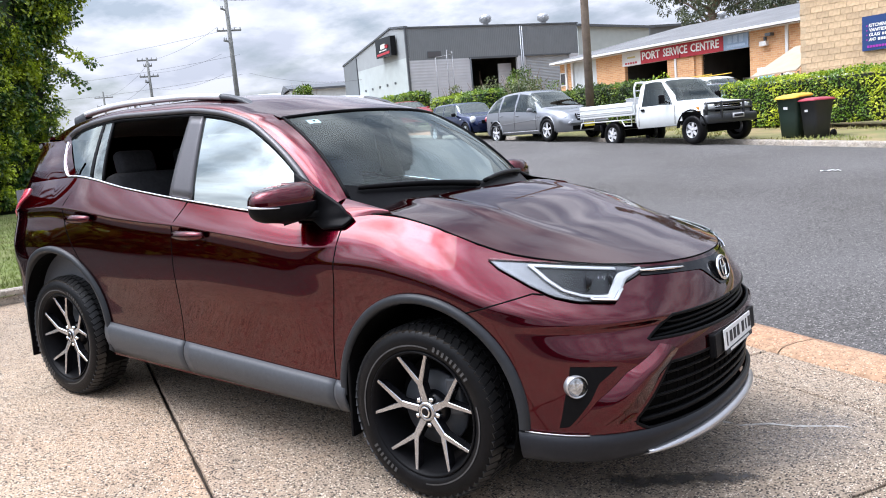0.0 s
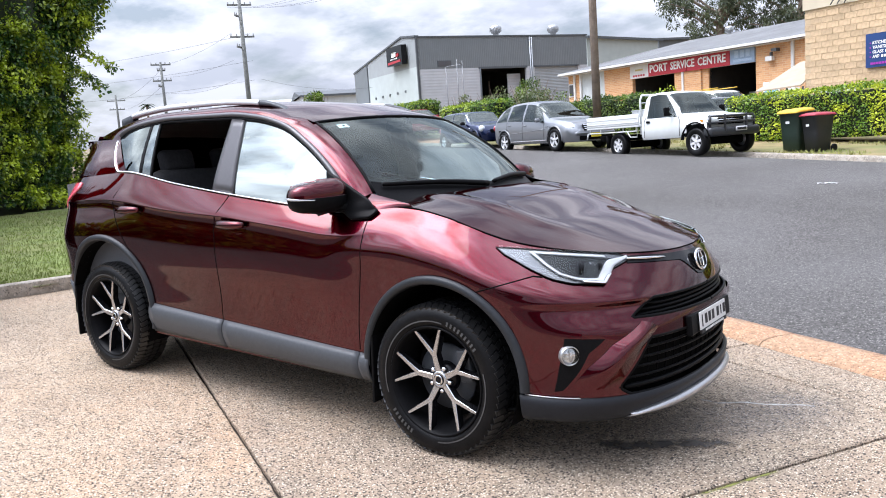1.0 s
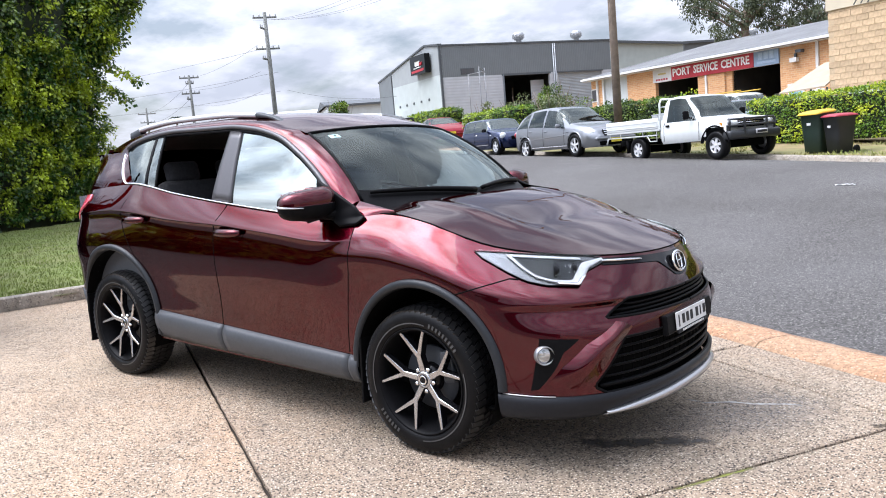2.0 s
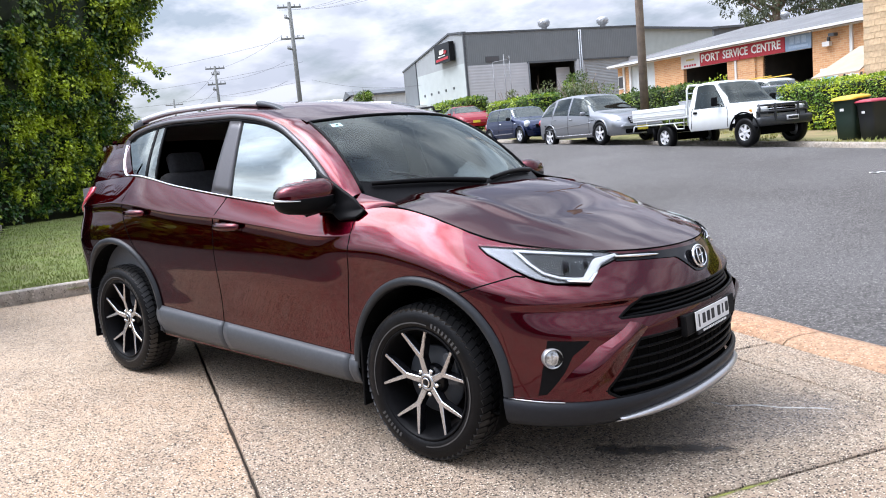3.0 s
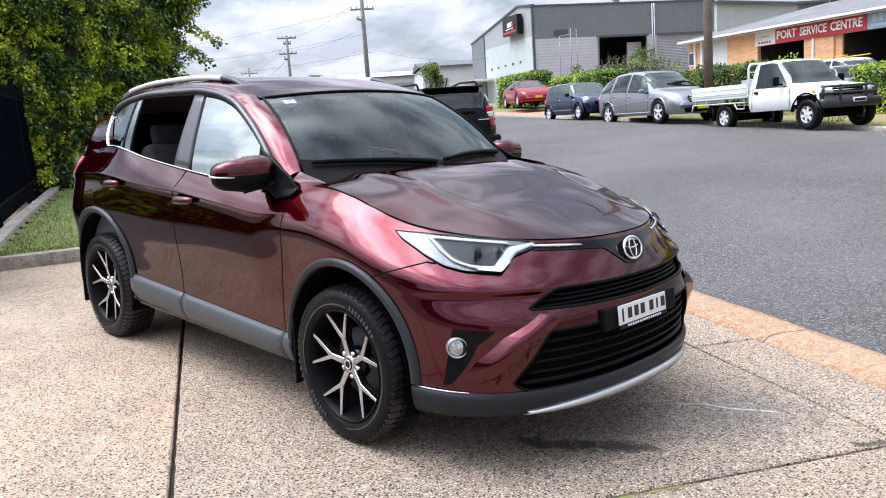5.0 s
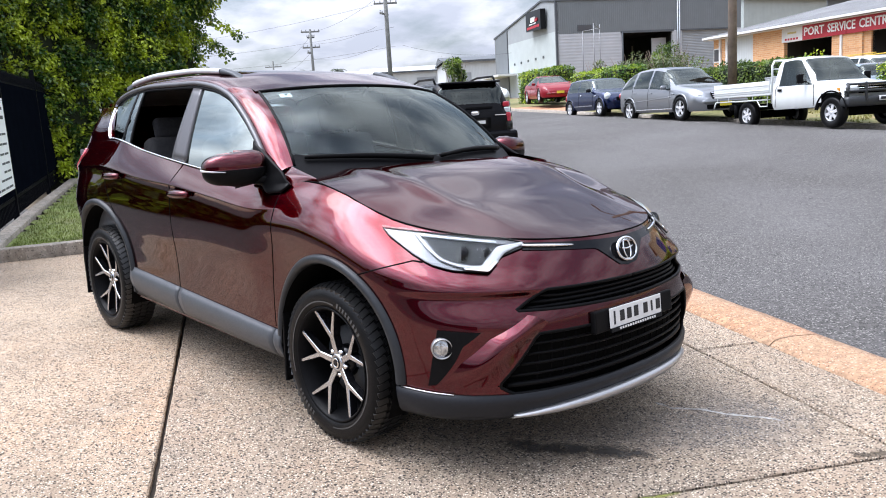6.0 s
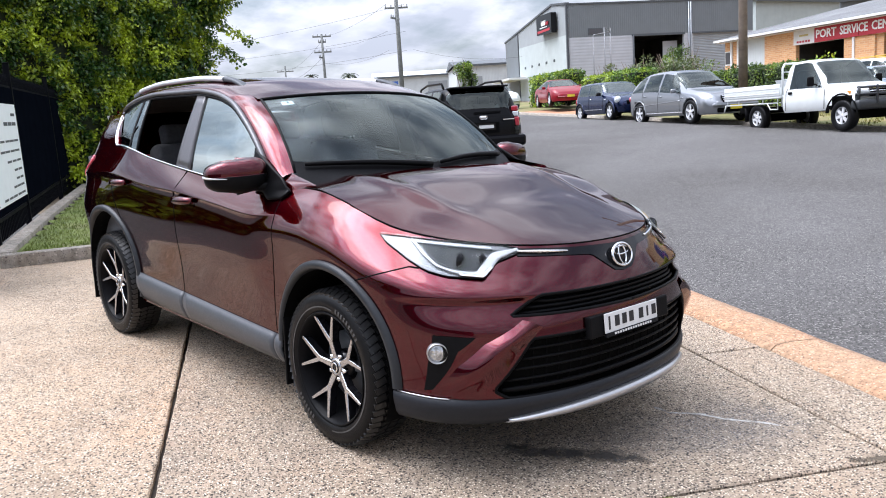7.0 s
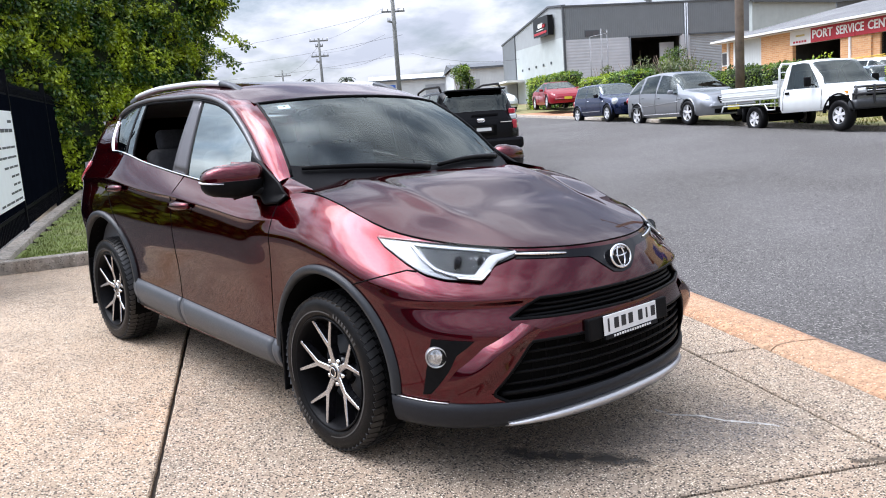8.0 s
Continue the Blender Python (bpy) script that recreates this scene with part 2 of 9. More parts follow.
# ---------------------------------------------------------------- mesh helpers
def mesh_part(name, verts, faces, mat, parent=None, label="", smooth_faces=True):
    me = bpy.data.meshes.new(name)
    me.from_pydata([tuple(v) for v in verts], [], faces)
    if smooth_faces:
        me.polygons.foreach_set("use_smooth", [True] * len(me.polygons))
    me.materials.append(mat)
    ob = new(name, me)
    if parent is not None:
        ob.parent = parent
    if label:
        ob["label"] = label
    return ob


def part(name, bm, mat, parent=None, label="", smooth_faces=True):
    me = bpy.data.meshes.new(name)
    bm.to_mesh(me)
    bm.free()
    if smooth_faces:
        me.polygons.foreach_set("use_smooth", [True] * len(me.polygons))
    me.materials.append(mat)
    ob = new(name, me)
    if parent is not None:
        ob.parent = parent
    if label:
        ob["label"] = label
    return ob


def thing(name, m, label, category, group="", kind=""):
    ob = new(name)
    ob.empty_display_size = 0.2
    ob.matrix_world = m
    return tagged(ob, label, category, group, kind)


def grid_faces(n, m, flip=False, wrap=False, base=0):
    f = []
    for i in range(n - 1):
        for j in range(m if wrap else m - 1):
            k = (j + 1) % m
            q = (base + i * m + j, base + i * m + k, base + (i + 1) * m + k, base + (i + 1) * m + j)
            f.append(q[::-1] if flip else q)
    return f


def sheet(name, rows, mat, parent, label="", flip=False, thick=0.0, smooth_faces=True):
    """A surface from rows of points; with thick, a slab of that depth behind it."""
    n, m = len(rows), len(rows[0])
    verts = [Vector(p) for r in rows for p in r]
    faces = grid_faces(n, m, flip)
    if thick:
        bm = bmesh.new()
        vs = [bm.verts.new(v) for v in verts]
        fs = [bm.faces.new([vs[i] for i in f]) for f in faces]
        bm.normal_update()
        bmesh.ops.solidify(bm, geom=fs, thickness=thick)
        return part(name, bm, mat, parent, label, smooth_faces)
    return mesh_part(name, verts, faces, mat, parent, label, smooth_faces)


def box_bm(size, centre=(0, 0, 0), bevel=0.0, segs=2, bm=None):
    b = bmesh.new() if bm is None else bm
    r = bmesh.ops.create_cube(b, size=1.0, matrix=Matrix.Translation(centre) @ Matrix.Diagonal((*size, 1)))
    if bevel:
        es = list({e for v in r["verts"] for e in v.link_edges})
        bmesh.ops.bevel(b, geom=es, offset=bevel, segments=segs, affect="EDGES", profile=0.5)
    return b


def box(name, size, centre, mat, parent=None, label="", bevel=0.0, rot=None):
    b = box_bm(size, centre, bevel)
    if rot is not None:
        bmesh.ops.transform(b, matrix=rot, verts=b.verts)
    return part(name, b, mat, parent, label, False)


def tube(name, pts, radius, mat, parent=None, label="", sides=8, closed=False):
    """A round bar along points; radius may be one number or one for each point."""
    pts = [Vector(p) for p in pts]
    n = len(pts)
    rad = radius if isinstance(radius, (list, tuple)) else [radius] * n
    verts, ref = [], None
    for i, p in enumerate(pts):
        d = (pts[(i + 1) % n] - pts[i - 1]) if closed else (pts[min(i + 1, n - 1)] - pts[max(i - 1, 0)])
        d.normalize()
        if ref is None:
            ref = d.orthogonal().normalized()
        ref = (ref - d * ref.dot(d)).normalized()
        s = d.cross(ref)
        verts += [p + rad[i] * (math.cos(a) * ref + math.sin(a) * s) for a in (2 * math.pi * k / sides for k in range(sides))]
    faces = grid_faces(n, sides, wrap=True)
    if closed:
        faces += [((n - 1) * sides + j, (n - 1) * sides + (j + 1) % sides, (j + 1) % sides, j) for j in range(sides)]
    else:
        faces += [tuple(range(sides))[::-1], tuple((n - 1) * sides + j for j in range(sides))]
    return mesh_part(name, verts, faces, mat, parent, label)


def lathe_bm(profile, sides=48, bm=None):
    """Turn (radius, y) pairs about the y axis."""
    b = bmesh.new() if bm is None else bm
    rings = [[b.verts.new((r * math.cos(2 * math.pi * k / sides), y, r * math.sin(2 * math.pi * k / sides))) for k in range(sides)] for r, y in profile]
    for i in range(len(rings) - 1):
        for k in range(sides):
            b.faces.new((rings[i][k], rings[i][(k + 1) % sides], rings[i + 1][(k + 1) % sides], rings[i + 1][k]))
    return b


def letters(name, words, size, m, mat, parent, depth=0.004, width=None):
    """Flat lettering in the built-in font, turned into a mesh, centred on m (x along the words, y up)."""
    cu = bpy.data.curves.new(name, "FONT")
    cu.body, cu.size, cu.extrude = words, size, depth / 2
    cu.align_x, cu.align_y = "CENTER", "CENTER"
    cu.resolution_u = 2
    cu.offset = size * 0.022
    tmp = new(name + "_curve", cu)
    bpy.context.view_layer.update()
    me = bpy.data.meshes.new_from_object(tmp.evaluated_get(bpy.context.evaluated_depsgraph_get()))
    bpy.data.objects.remove(tmp)
    me.name = name
    xs = [v.co.x for v in me.vertices]
    k = width / (max(xs) - min(xs)) if width else 1.0
    mid = (max(xs) + min(xs)) / 2
    for v in me.vertices:
        v.co.x = (v.co.x - mid) * k
    me.transform(m)
    me.materials.clear()
    me.materials.append(mat)
    ob = new(name, me)
    ob.parent = parent
    return ob
# ---------------------------------------------------------------- the car's surfaces (x ahead, y to its left, z up, from mid-wheelbase)
def smooth(x, table):
    """Cubic through (x, value) pairs in rising x, flat beyond the ends."""
    n = len(table)
    if x <= table[0][0]:
        return table[0][1]
    if x >= table[-1][0]:
        return table[-1][1]
    slope = [(table[i + 1][1] - table[i][1]) / (table[i + 1][0] - table[i][0]) for i in range(n - 1)]
    m = [slope[0]] + [0.0 if slope[i - 1] * slope[i] <= 0 else 2 * slope[i - 1] * slope[i] / (slope[i - 1] + slope[i]) for i in range(1, n - 1)] + [slope[-1]]
    i = 0
    while x > table[i + 1][0]:
        i += 1
    h = table[i + 1][0] - table[i][0]
    s = (x - table[i][0]) / h
    return ((1 + 2 * s) * (1 - s) ** 2 * table[i][1] + s * (1 - s) ** 2 * h * m[i]
            + s * s * (3 - 2 * s) * table[i + 1][1] + s * s * (s - 1) * h * m[i + 1])


def ramp(a, b, x):
    s = min(1.0, max(0.0, (x - a) / (b - a)))
    return s * s * (3 - 2 * s)


AXLE = 1.33                      # half the wheelbase
TOP = [(-2.25, 1.16), (-2.0, 1.22), (-1.6, 1.27), (-1.1, 1.30), (-0.6, 1.235), (-0.2, 1.19), (0.35, 1.14), (0.75, 1.108),
       (0.9, 1.122), (1.1, 1.140), (1.35, 1.100), (1.68, 0.998), (2.0, 0.945), (2.19, 0.925)]
LOW = [(-2.2, 0.36), (-1.0, 0.31), (1.0, 0.28), (1.8, 0.26), (2.3, 0.26)]
NOSE = [(0.0, 2.255), (0.14, 2.29), (0.36, 2.31), (0.55, 2.305), (0.69, 2.285), (0.88, 2.235), (1.0, 2.185)]
NOSE_P = [(0.0, 0.225), (0.2, 0.245), (0.5, 0.263), (0.7, 0.32), (0.9, 0.45), (1.0, 0.49)]
TAIL = [(0.0, -2.18), (0.3, -2.25), (0.55, -2.22), (0.75, -2.14), (1.0, -2.06)]
WIDE = [(0.0, 0.866), (0.1, 0.880), (0.3, 0.885), (0.5, 0.890), (0.66, 0.902), (0.73, 0.911), (0.765, 0.918), (0.785, 0.9185), (0.85, 0.907), (0.92, 0.884), (1.0, 0.838)]


CREASE = [(-2.2, 0.835), (-1.33, 0.835), (-1.0, 0.822), (-0.5, 0.845), (0.0, 0.872), (0.6, 0.872)]      # shoulder line, as a share of the side's height
UNDER = [(0.0, 0.918), (0.018, 0.9105), (0.05, 0.9075), (0.12, 0.9115), (0.20, 0.9125), (0.30, 0.905), (0.40, 0.893), (0.50, 0.886), (0.62, 0.884), (0.75, 0.872)]      # half-width below it


def top_z(x):
    return smooth(x, TOP)


def low_z(x):
    return smooth(x, LOW)


def half_width(x, v):
    w = smooth(v, WIDE)
    f = ramp(1.02, 0.62, x)
    if f > 0:
        z, top, low = low_z(x) + (top_z(x) - low_z(x)) * v, top_z(x), low_z(x)
        vc = smooth(x, CREASE)
        zc = low + (top - low) * vc
        sharp = 0.918 - 0.074 * ((z - zc) / (top - zc)) ** 1.12 if z > zc else smooth(zc - z, UNDER)
        w += (sharp - w) * f
        w += 0.012 * math.exp(-((x + 1.40) / 0.30) ** 2 - ((z - 0.86) / 0.17) ** 2)      # haunch over the rear wheel
    w -= 0.052 * ramp(0.80, 1.15, x) * ramp(0.66, 1.0, v) ** 1.4          # bonnet seam lies further in than the window sill
    w += 0.012 * ramp(0.9, 1.3, x) * (1 - ramp(0.35, 0.8, abs(v - 0.62)))
    w -= 0.02 * ramp(-0.9, -1.5, x) * ramp(0.6, 1.0, v)
    return w


def front_relief(y, z):
    """The fold below the headlamps: a shelf that overhangs a hollow above the fog lamps."""
    a = abs(y)
    reach = ramp(0.42, 0.58, a) * ramp(0.90, 0.80, a)
    t = 0.768 - z
    g = 1 - ramp(0.0, 0.085, -t) if t < 0 else 1 - 2.0 * ramp(0.0, 0.036, t) + ramp(0.036, 0.13, t)
    return 0.017 * reach * g


def front_x(y, z):
    """x of the front skin over the point (y, z)."""
    x = 2.1
    for _ in range(14):
        v = min(1.0, max(0.0, (z - low_z(x)) / (top_z(x) - low_z(x))))
        w = half_width(AXLE, v)
        q = max(1e-4, 1 - min(1.0, abs(y) / w) ** 2.2)
        x = 0.5 * x + 0.5 * (AXLE + (smooth(v, NOSE) - AXLE) * q ** smooth(v, NOSE_P))
    return x + front_relief(y, z)


def side_y(x, z):
    """Half-width of the side skin at (x, z), below the windows."""
    v = min(1.0, max(0.0, (z - low_z(x)) / (top_z(x) - low_z(x))))
    if x > AXLE:
        f = min(1.0, (x - AXLE) / (smooth(v, NOSE) - AXLE))
        return half_width(AXLE, v) * (1 - f ** (1 / smooth(v, NOSE_P))) ** (1 / 2.2)
    if x < -AXLE:
        f = min(1.0, (x + AXLE) / (smooth(v, TAIL) + AXLE))
        return half_width(-AXLE, v) * (1 - f ** (1 / 0.23)) ** (1 / 2.2)
    return half_width(x, v)


def outline(s, v):
    """Lower body: s runs 0..1 round the front corner, 1..2 along the side, 2..3 round the rear corner."""
    if s <= 1:
        a = math.pi / 2 * (1 - (1 - s) ** 1.35)
        w = half_width(AXLE, v)
        x = AXLE + (smooth(v, NOSE) - AXLE) * max(0.0, math.cos(a)) ** (2 * smooth(v, NOSE_P))
        y = w * math.sin(a) ** (2 / 2.2)
    elif s <= 2:
        x = AXLE - (s - 1) * 2 * AXLE
        y = half_width(x, v)
    else:
        a = math.pi / 2 * (1 - (s - 2) ** 1.35)
        w = half_width(-AXLE, v)
        x = -AXLE + (smooth(v, TAIL) + AXLE) * max(0.0, math.cos(a)) ** 0.46
        y = w * math.sin(a) ** (2 / 2.2)
    z = low_z(x) + (top_z(x) - low_z(x)) * v
    return x + (front_relief(y, z) if s <= 1 else 0.0), y, z


# greenhouse
PANE_TOP = [(-1.36, 1.50), (-1.3, 1.545), (-1.05, 1.59), (-0.78, 1.61), (-0.25, 1.61), (-0.01, 1.59), (0.22, 1.54), (0.43, 1.44), (0.62, 1.31), (0.80, 1.14)]
ROOF_EDGE = [(-1.85, 1.50), (-1.72, 1.545), (-1.3, 1.63), (-0.92, 1.665), (-0.37, 1.675), (0.02, 1.65), (0.2, 1.61), (0.38, 1.562), (0.5, 1.48), (0.7, 1.335), (0.92, 1.17)]


def glass_y(x, z):
    """Half-width of the window plane."""
    b = top_z(min(x, 0.9)) - 0.0
    q = max(0.0, (z - b) / (1.64 - b))
    return half_width(min(x, 0.85), 1.0) - 0.172 * q ** 1.2 - 0.05 * ramp(-0.9, -1.9, x) - 0.02 * ramp(0.3, 0.9, x) * (1 - q)


def roof_y(x):
    """Half-width of the roof at its edge."""
    return smooth(x, [(-1.85, 0.58), (-1.3, 0.62), (-0.4, 0.635), (0.1, 0.63), (0.3, 0.63), (0.5, 0.675), (0.7, 0.73), (0.92, 0.79)])


def hood_edge(y):
    return AXLE + (2.185 - AXLE) * max(1e-4, 1 - (min(abs(y), 0.7999) / 0.80) ** 2.2) ** 0.49


def hood_z(x, y):
    ye = 0.80 if x < AXLE else 0.80 * max(0.0, 1 - min(1.0, (x - AXLE) / (2.185 - AXLE)) ** (1 / 0.49)) ** (1 / 2.2)
    q = min(1.0, abs(y) / max(ye, 1e-3))
    crown = smooth(x, [(0.9, 0.05), (1.2, 0.056), (1.45, 0.065), (1.7, 0.066), (2.0, 0.035), (2.12, 0.014), (2.185, 0.0)])
    ridge = 0.011 * math.exp(-((abs(y) - 0.52 + 0.16 * (x - 1.2)) / 0.045) ** 2) * ramp(2.1, 1.5, x) * ramp(1.0, 0.8, q)
    return top_z(x) + crown * (1 - q ** 2.4) + ridge


def cowl_x(y):
    return 1.15 - 0.24 * (abs(y) / 0.8) ** 2.2


def screen(a, b):
    """Windscreen: a runs -1..1 across, b runs 0..1 upwards."""
    y0, y1 = 0.735 * a, 0.620 * a
    x0, z0 = 1.10 - 0.235 * abs(a) ** 2.2, 1.172 + 0.03 * abs(a) ** 2
    x1, z1 = 0.50 - 0.13 * abs(a) ** 2.2, 1.596 - 0.033 * abs(a) ** 2.2
    bulge = 0.035 * 4 * b * (1 - b)
    return x0 + (x1 - x0) * b + bulge * 0.6, y0 + (y1 - y0) * b, z0 + (z1 - z0) * b + bulge * 0.8
# ---------------------------------------------------------------- the lie of the land; the street runs along s, r is measured across it
ROAD_TURN = radians(-27.5)
ROAD = Matrix.Rotation(ROAD_TURN, 4, "Z")
SU, SN = Vector((math.cos(ROAD_TURN), math.sin(ROAD_TURN), 0)), Vector((-math.sin(ROAD_TURN), math.cos(ROAD_TURN), 0))
KERB_IN, KERB_OUT, FAR_KERB = 2.58, 2.93, 14.0


def drive_z(x, y):
    """Level height of the tilted driveway plane."""
    return -(0.0371 * x + 0.0231 * y)


def near_z(s):
    s = max(-90.0, min(25.0, s))
    return -0.115 - 0.021 * s if s > -2 else -0.073 - 0.046 * (s + 2)


def far_z(s):
    return 0.2 - 0.0435 * max(-90.0, min(30.0, s))


def road_z(s, r):
    t = (r - KERB_OUT) / (12.74 - KERB_OUT)
    return near_z(s) + (far_z(s) - near_z(s)) * t - 0.13 * max(0.0, r - 12.74)


def land_z(s, r):
    if r >= FAR_KERB:
        return road_z(s, FAR_KERB) + 0.09 + 0.03 * min(8.0, r - FAR_KERB)
    if r >= KERB_OUT - 0.2:
        return road_z(s, r) - 0.05
    p = SU * max(-70.0, min(40.0, s)) + SN * max(-40.0, r)
    return drive_z(p.x, p.y) - 0.10


def street(s, r, z=None, turn=0.0):
    """Pose of a thing that stands on the street at (s, r)."""
    p = SU * s + SN * r
    if z is None:
        z = road_z(s, r) if KERB_OUT <= r <= FAR_KERB else land_z(s, r)
    return Matrix.Translation((p.x, p.y, z)) @ Matrix.Rotation(ROAD_TURN + radians(turn), 4, "Z")


def steps(a, b, d):
    n = max(1, round(abs(b - a) / d))
    return [a + (b - a) * i / n for i in range(n + 1)]


def land_sheet(name, ss, rs, zf, mat, label, category):
    verts = [SU * s + SN * r + Vector((0, 0, zf(s, r))) for s in ss for r in rs]
    ob = mesh_part(name, verts, grid_faces(len(ss), len(rs)), mat)
    return tagged(ob, label, category, kind="structure")


far_s = [-2500, -1200, -600, -300, -150] + steps(-90, 40, 2.5) + [80, 200, 600, 1500, 2500]
far_r = [-2500, -900, -300, -120, -40] + steps(-20, 2.8, 2.5) + [2.84, 3.5, 6, 9, 12, 13.9, 14.0] + steps(14.4, 40, 2.5) + [60, 120, 300, 900, 2500]
land_sheet("ground", far_s, far_r, land_z, SOIL, "bare earth and thin grass round the street", "ground")
land_sheet("road", [-700, -300, -150] + steps(-90, 40, 1.0) + [90, 200], [KERB_OUT - 0.03] + steps(3.3, 14.05, 0.9), road_z, ASPHALT, "worn grey asphalt street with pale wheel marks", "road")


def slab(name, s0, s1, r0, r1, mat, parent, top=0.0, gap=0.010):
    """One driveway slab with worn, uneven arrises, in the driveway's plane."""
    ring = [(x, r0) for x in steps(s0, s1, 0.05)[:-1]] + [(s1, y) for y in steps(r0, r1, 0.05)[:-1]] + [(x, r1) for x in steps(s1, s0, 0.05)[:-1]] + [(s0, y) for y in steps(r1, r0, 0.05)[:-1]]
    b = bmesh.new()
    loops = []
    for inset, z in ((gap, -0.12), (gap, -0.007), (gap + 0.007, 0.0)):
        loop = []
        for x, y in ring:
            chip = 0.0045 * noise.noise((x * 9, y * 9, 2.0)) + 0.0035 * noise.noise((x * 31, y * 31, 5.0)) + 0.012 * max(0.0, noise.noise((x * 4, y * 4, 8.0)) - 0.45)
            d = inset + chip
            p = ROAD @ Vector((min(max(x, s0 + d), s1 - d), min(max(y, r0 + d), r1 - d), top + z))
            loop.append(b.verts.new(p))
        loops.append(loop)
    n = len(ring)
    for lo, hi in zip(loops, loops[1:]):
        for i in range(n):
            b.faces.new((lo[i], lo[(i + 1) % n], hi[(i + 1) % n], hi[i]))
    b.faces.new(loops[-1])
    return part(name, b, mat, parent, smooth_faces=False)


driveway = thing("driveway", DRIVE, "pale exposed-aggregate concrete driveway with dark joints", "driveway", kind="structure")
for s0, s1, r0, r1 in ((-4.9, 2.46, -0.93, 2.1), (2.46, 22, -0.93, 2.1), (-9, 2.46, -3.35, -0.93), (2.46, 22, -3.35, -0.93), (-4.9, 0.94, 2.1, 2.56), (0.94, 22, 2.1, 2.56)):
    slab("slab", s0, s1, r0, r1, CONCRETE_DARK if r0 > -1.0 else CONCRETE, driveway)
bed = box_bm((31, 5.9, 0.05), (6.5, -0.38, -0.055))
bmesh.ops.transform(bed, matrix=ROAD, verts=bed.verts)
part("joint_bed", bed, JOINT, driveway, smooth_faces=False)
# added out of view: dark ground for the car's doors to mirror
unseen_floor = box_bm((31, 16.6, 0.10), (6.5, -11.66, -0.06))
bmesh.ops.transform(unseen_floor, matrix=ROAD, verts=unseen_floor.verts)
yard_paving = tagged(part("yard_paving", unseen_floor, ASPHALT, smooth_faces=False), "unseen dark asphalt added beside the driveway for the car's reflections", "pavement", kind="structure")
yard_paving.matrix_world = DRIVE


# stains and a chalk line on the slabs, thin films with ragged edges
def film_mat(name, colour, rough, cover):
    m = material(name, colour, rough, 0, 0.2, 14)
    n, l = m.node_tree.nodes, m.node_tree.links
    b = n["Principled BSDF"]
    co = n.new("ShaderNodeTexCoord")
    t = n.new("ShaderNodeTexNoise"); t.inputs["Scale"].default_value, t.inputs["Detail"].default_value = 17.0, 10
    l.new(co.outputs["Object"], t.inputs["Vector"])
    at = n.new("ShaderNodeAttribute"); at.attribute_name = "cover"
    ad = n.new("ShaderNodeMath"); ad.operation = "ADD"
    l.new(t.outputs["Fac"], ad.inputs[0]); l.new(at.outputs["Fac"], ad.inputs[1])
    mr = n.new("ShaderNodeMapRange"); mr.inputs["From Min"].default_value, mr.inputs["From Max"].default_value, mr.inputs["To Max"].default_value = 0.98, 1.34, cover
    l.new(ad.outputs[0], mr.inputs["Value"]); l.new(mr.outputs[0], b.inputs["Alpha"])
    return m


def film(name, pts, width, mat, label):
    """A ragged film along points in the driveway's plane, thinning out to its edges."""
    n = len(pts) * 6
    verts, vals = [], []
    for i in range(n + 1):
        k = i / n * (len(pts) - 1)
        a = min(int(k), len(pts) - 2)
        p = Vector(pts[a]).lerp(Vector(pts[a + 1]), k - a)
        d = (Vector(pts[a + 1]) - Vector(pts[a])).normalized()
        side = Vector((-d.y, d.x))
        for j in range(9):
            q = -1 + j / 4
            v = p + side * width * q
            verts.append((v.x, v.y, 0.0025))
            vals.append(0.86 * (1 - abs(q) ** 1.5) * min(1.0, 5 * min(i / n, 1 - i / n)))
    ob = mesh_part(name, verts, grid_faces(n + 1, 9), mat, driveway, label)
    att = ob.data.attributes.new("cover", "FLOAT", "POINT")
    att.data.foreach_set("value", vals)
    ob.visible_shadow = False
    return ob


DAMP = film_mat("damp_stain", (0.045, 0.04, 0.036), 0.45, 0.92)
CHALK = film_mat("chalky_line", (0.66, 0.64, 0.60), 0.8, 0.62)
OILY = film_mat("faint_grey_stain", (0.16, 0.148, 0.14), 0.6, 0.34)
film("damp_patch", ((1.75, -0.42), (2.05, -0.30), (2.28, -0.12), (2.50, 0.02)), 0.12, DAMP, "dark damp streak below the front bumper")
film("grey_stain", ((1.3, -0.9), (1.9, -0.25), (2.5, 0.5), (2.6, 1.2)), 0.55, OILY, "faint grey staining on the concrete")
film("moss", ((2.44, -0.70), (2.56, -0.46), (2.72, -0.15)), 0.022, film_mat("joint_moss", (0.16, 0.17, 0.03), 0.9, 0.8), "yellow-green moss in the slab joint")
film("leaf_litter", ((2.98, 0.52), (3.08, 0.64), (3.16, 0.78)), 0.05, film_mat("leaf_litter", (0.06, 0.045, 0.03), 0.9, 0.9), "dark leaf litter in the slab joint")
film("rusty_wash", ((-4.55, -1.05), (-3.6, -1.45), (-2.3, -2.0)), 0.50, film_mat("rusty_wash", (0.42, 0.22, 0.10), 0.9, 0.42), "rust-coloured soil wash on the concrete")
film("chalk_line", ((1.98, 0.40), (2.10, 0.50), (2.20, 0.49), (2.30, 0.57), (2.42, 0.60), (2.60, 0.70), (2.95, 0.76)), 0.026, CHALK, "broken pale chalk mark on the concrete")
# a torn scrap of paper lying on the road
scrap = thing("litter", Matrix.Translation(SU * -4.12 + SN * 9.85 + Vector((0, 0, road_z(-4.12, 9.85) + 0.004))), "torn white paper scrap lying on the asphalt", "litter")
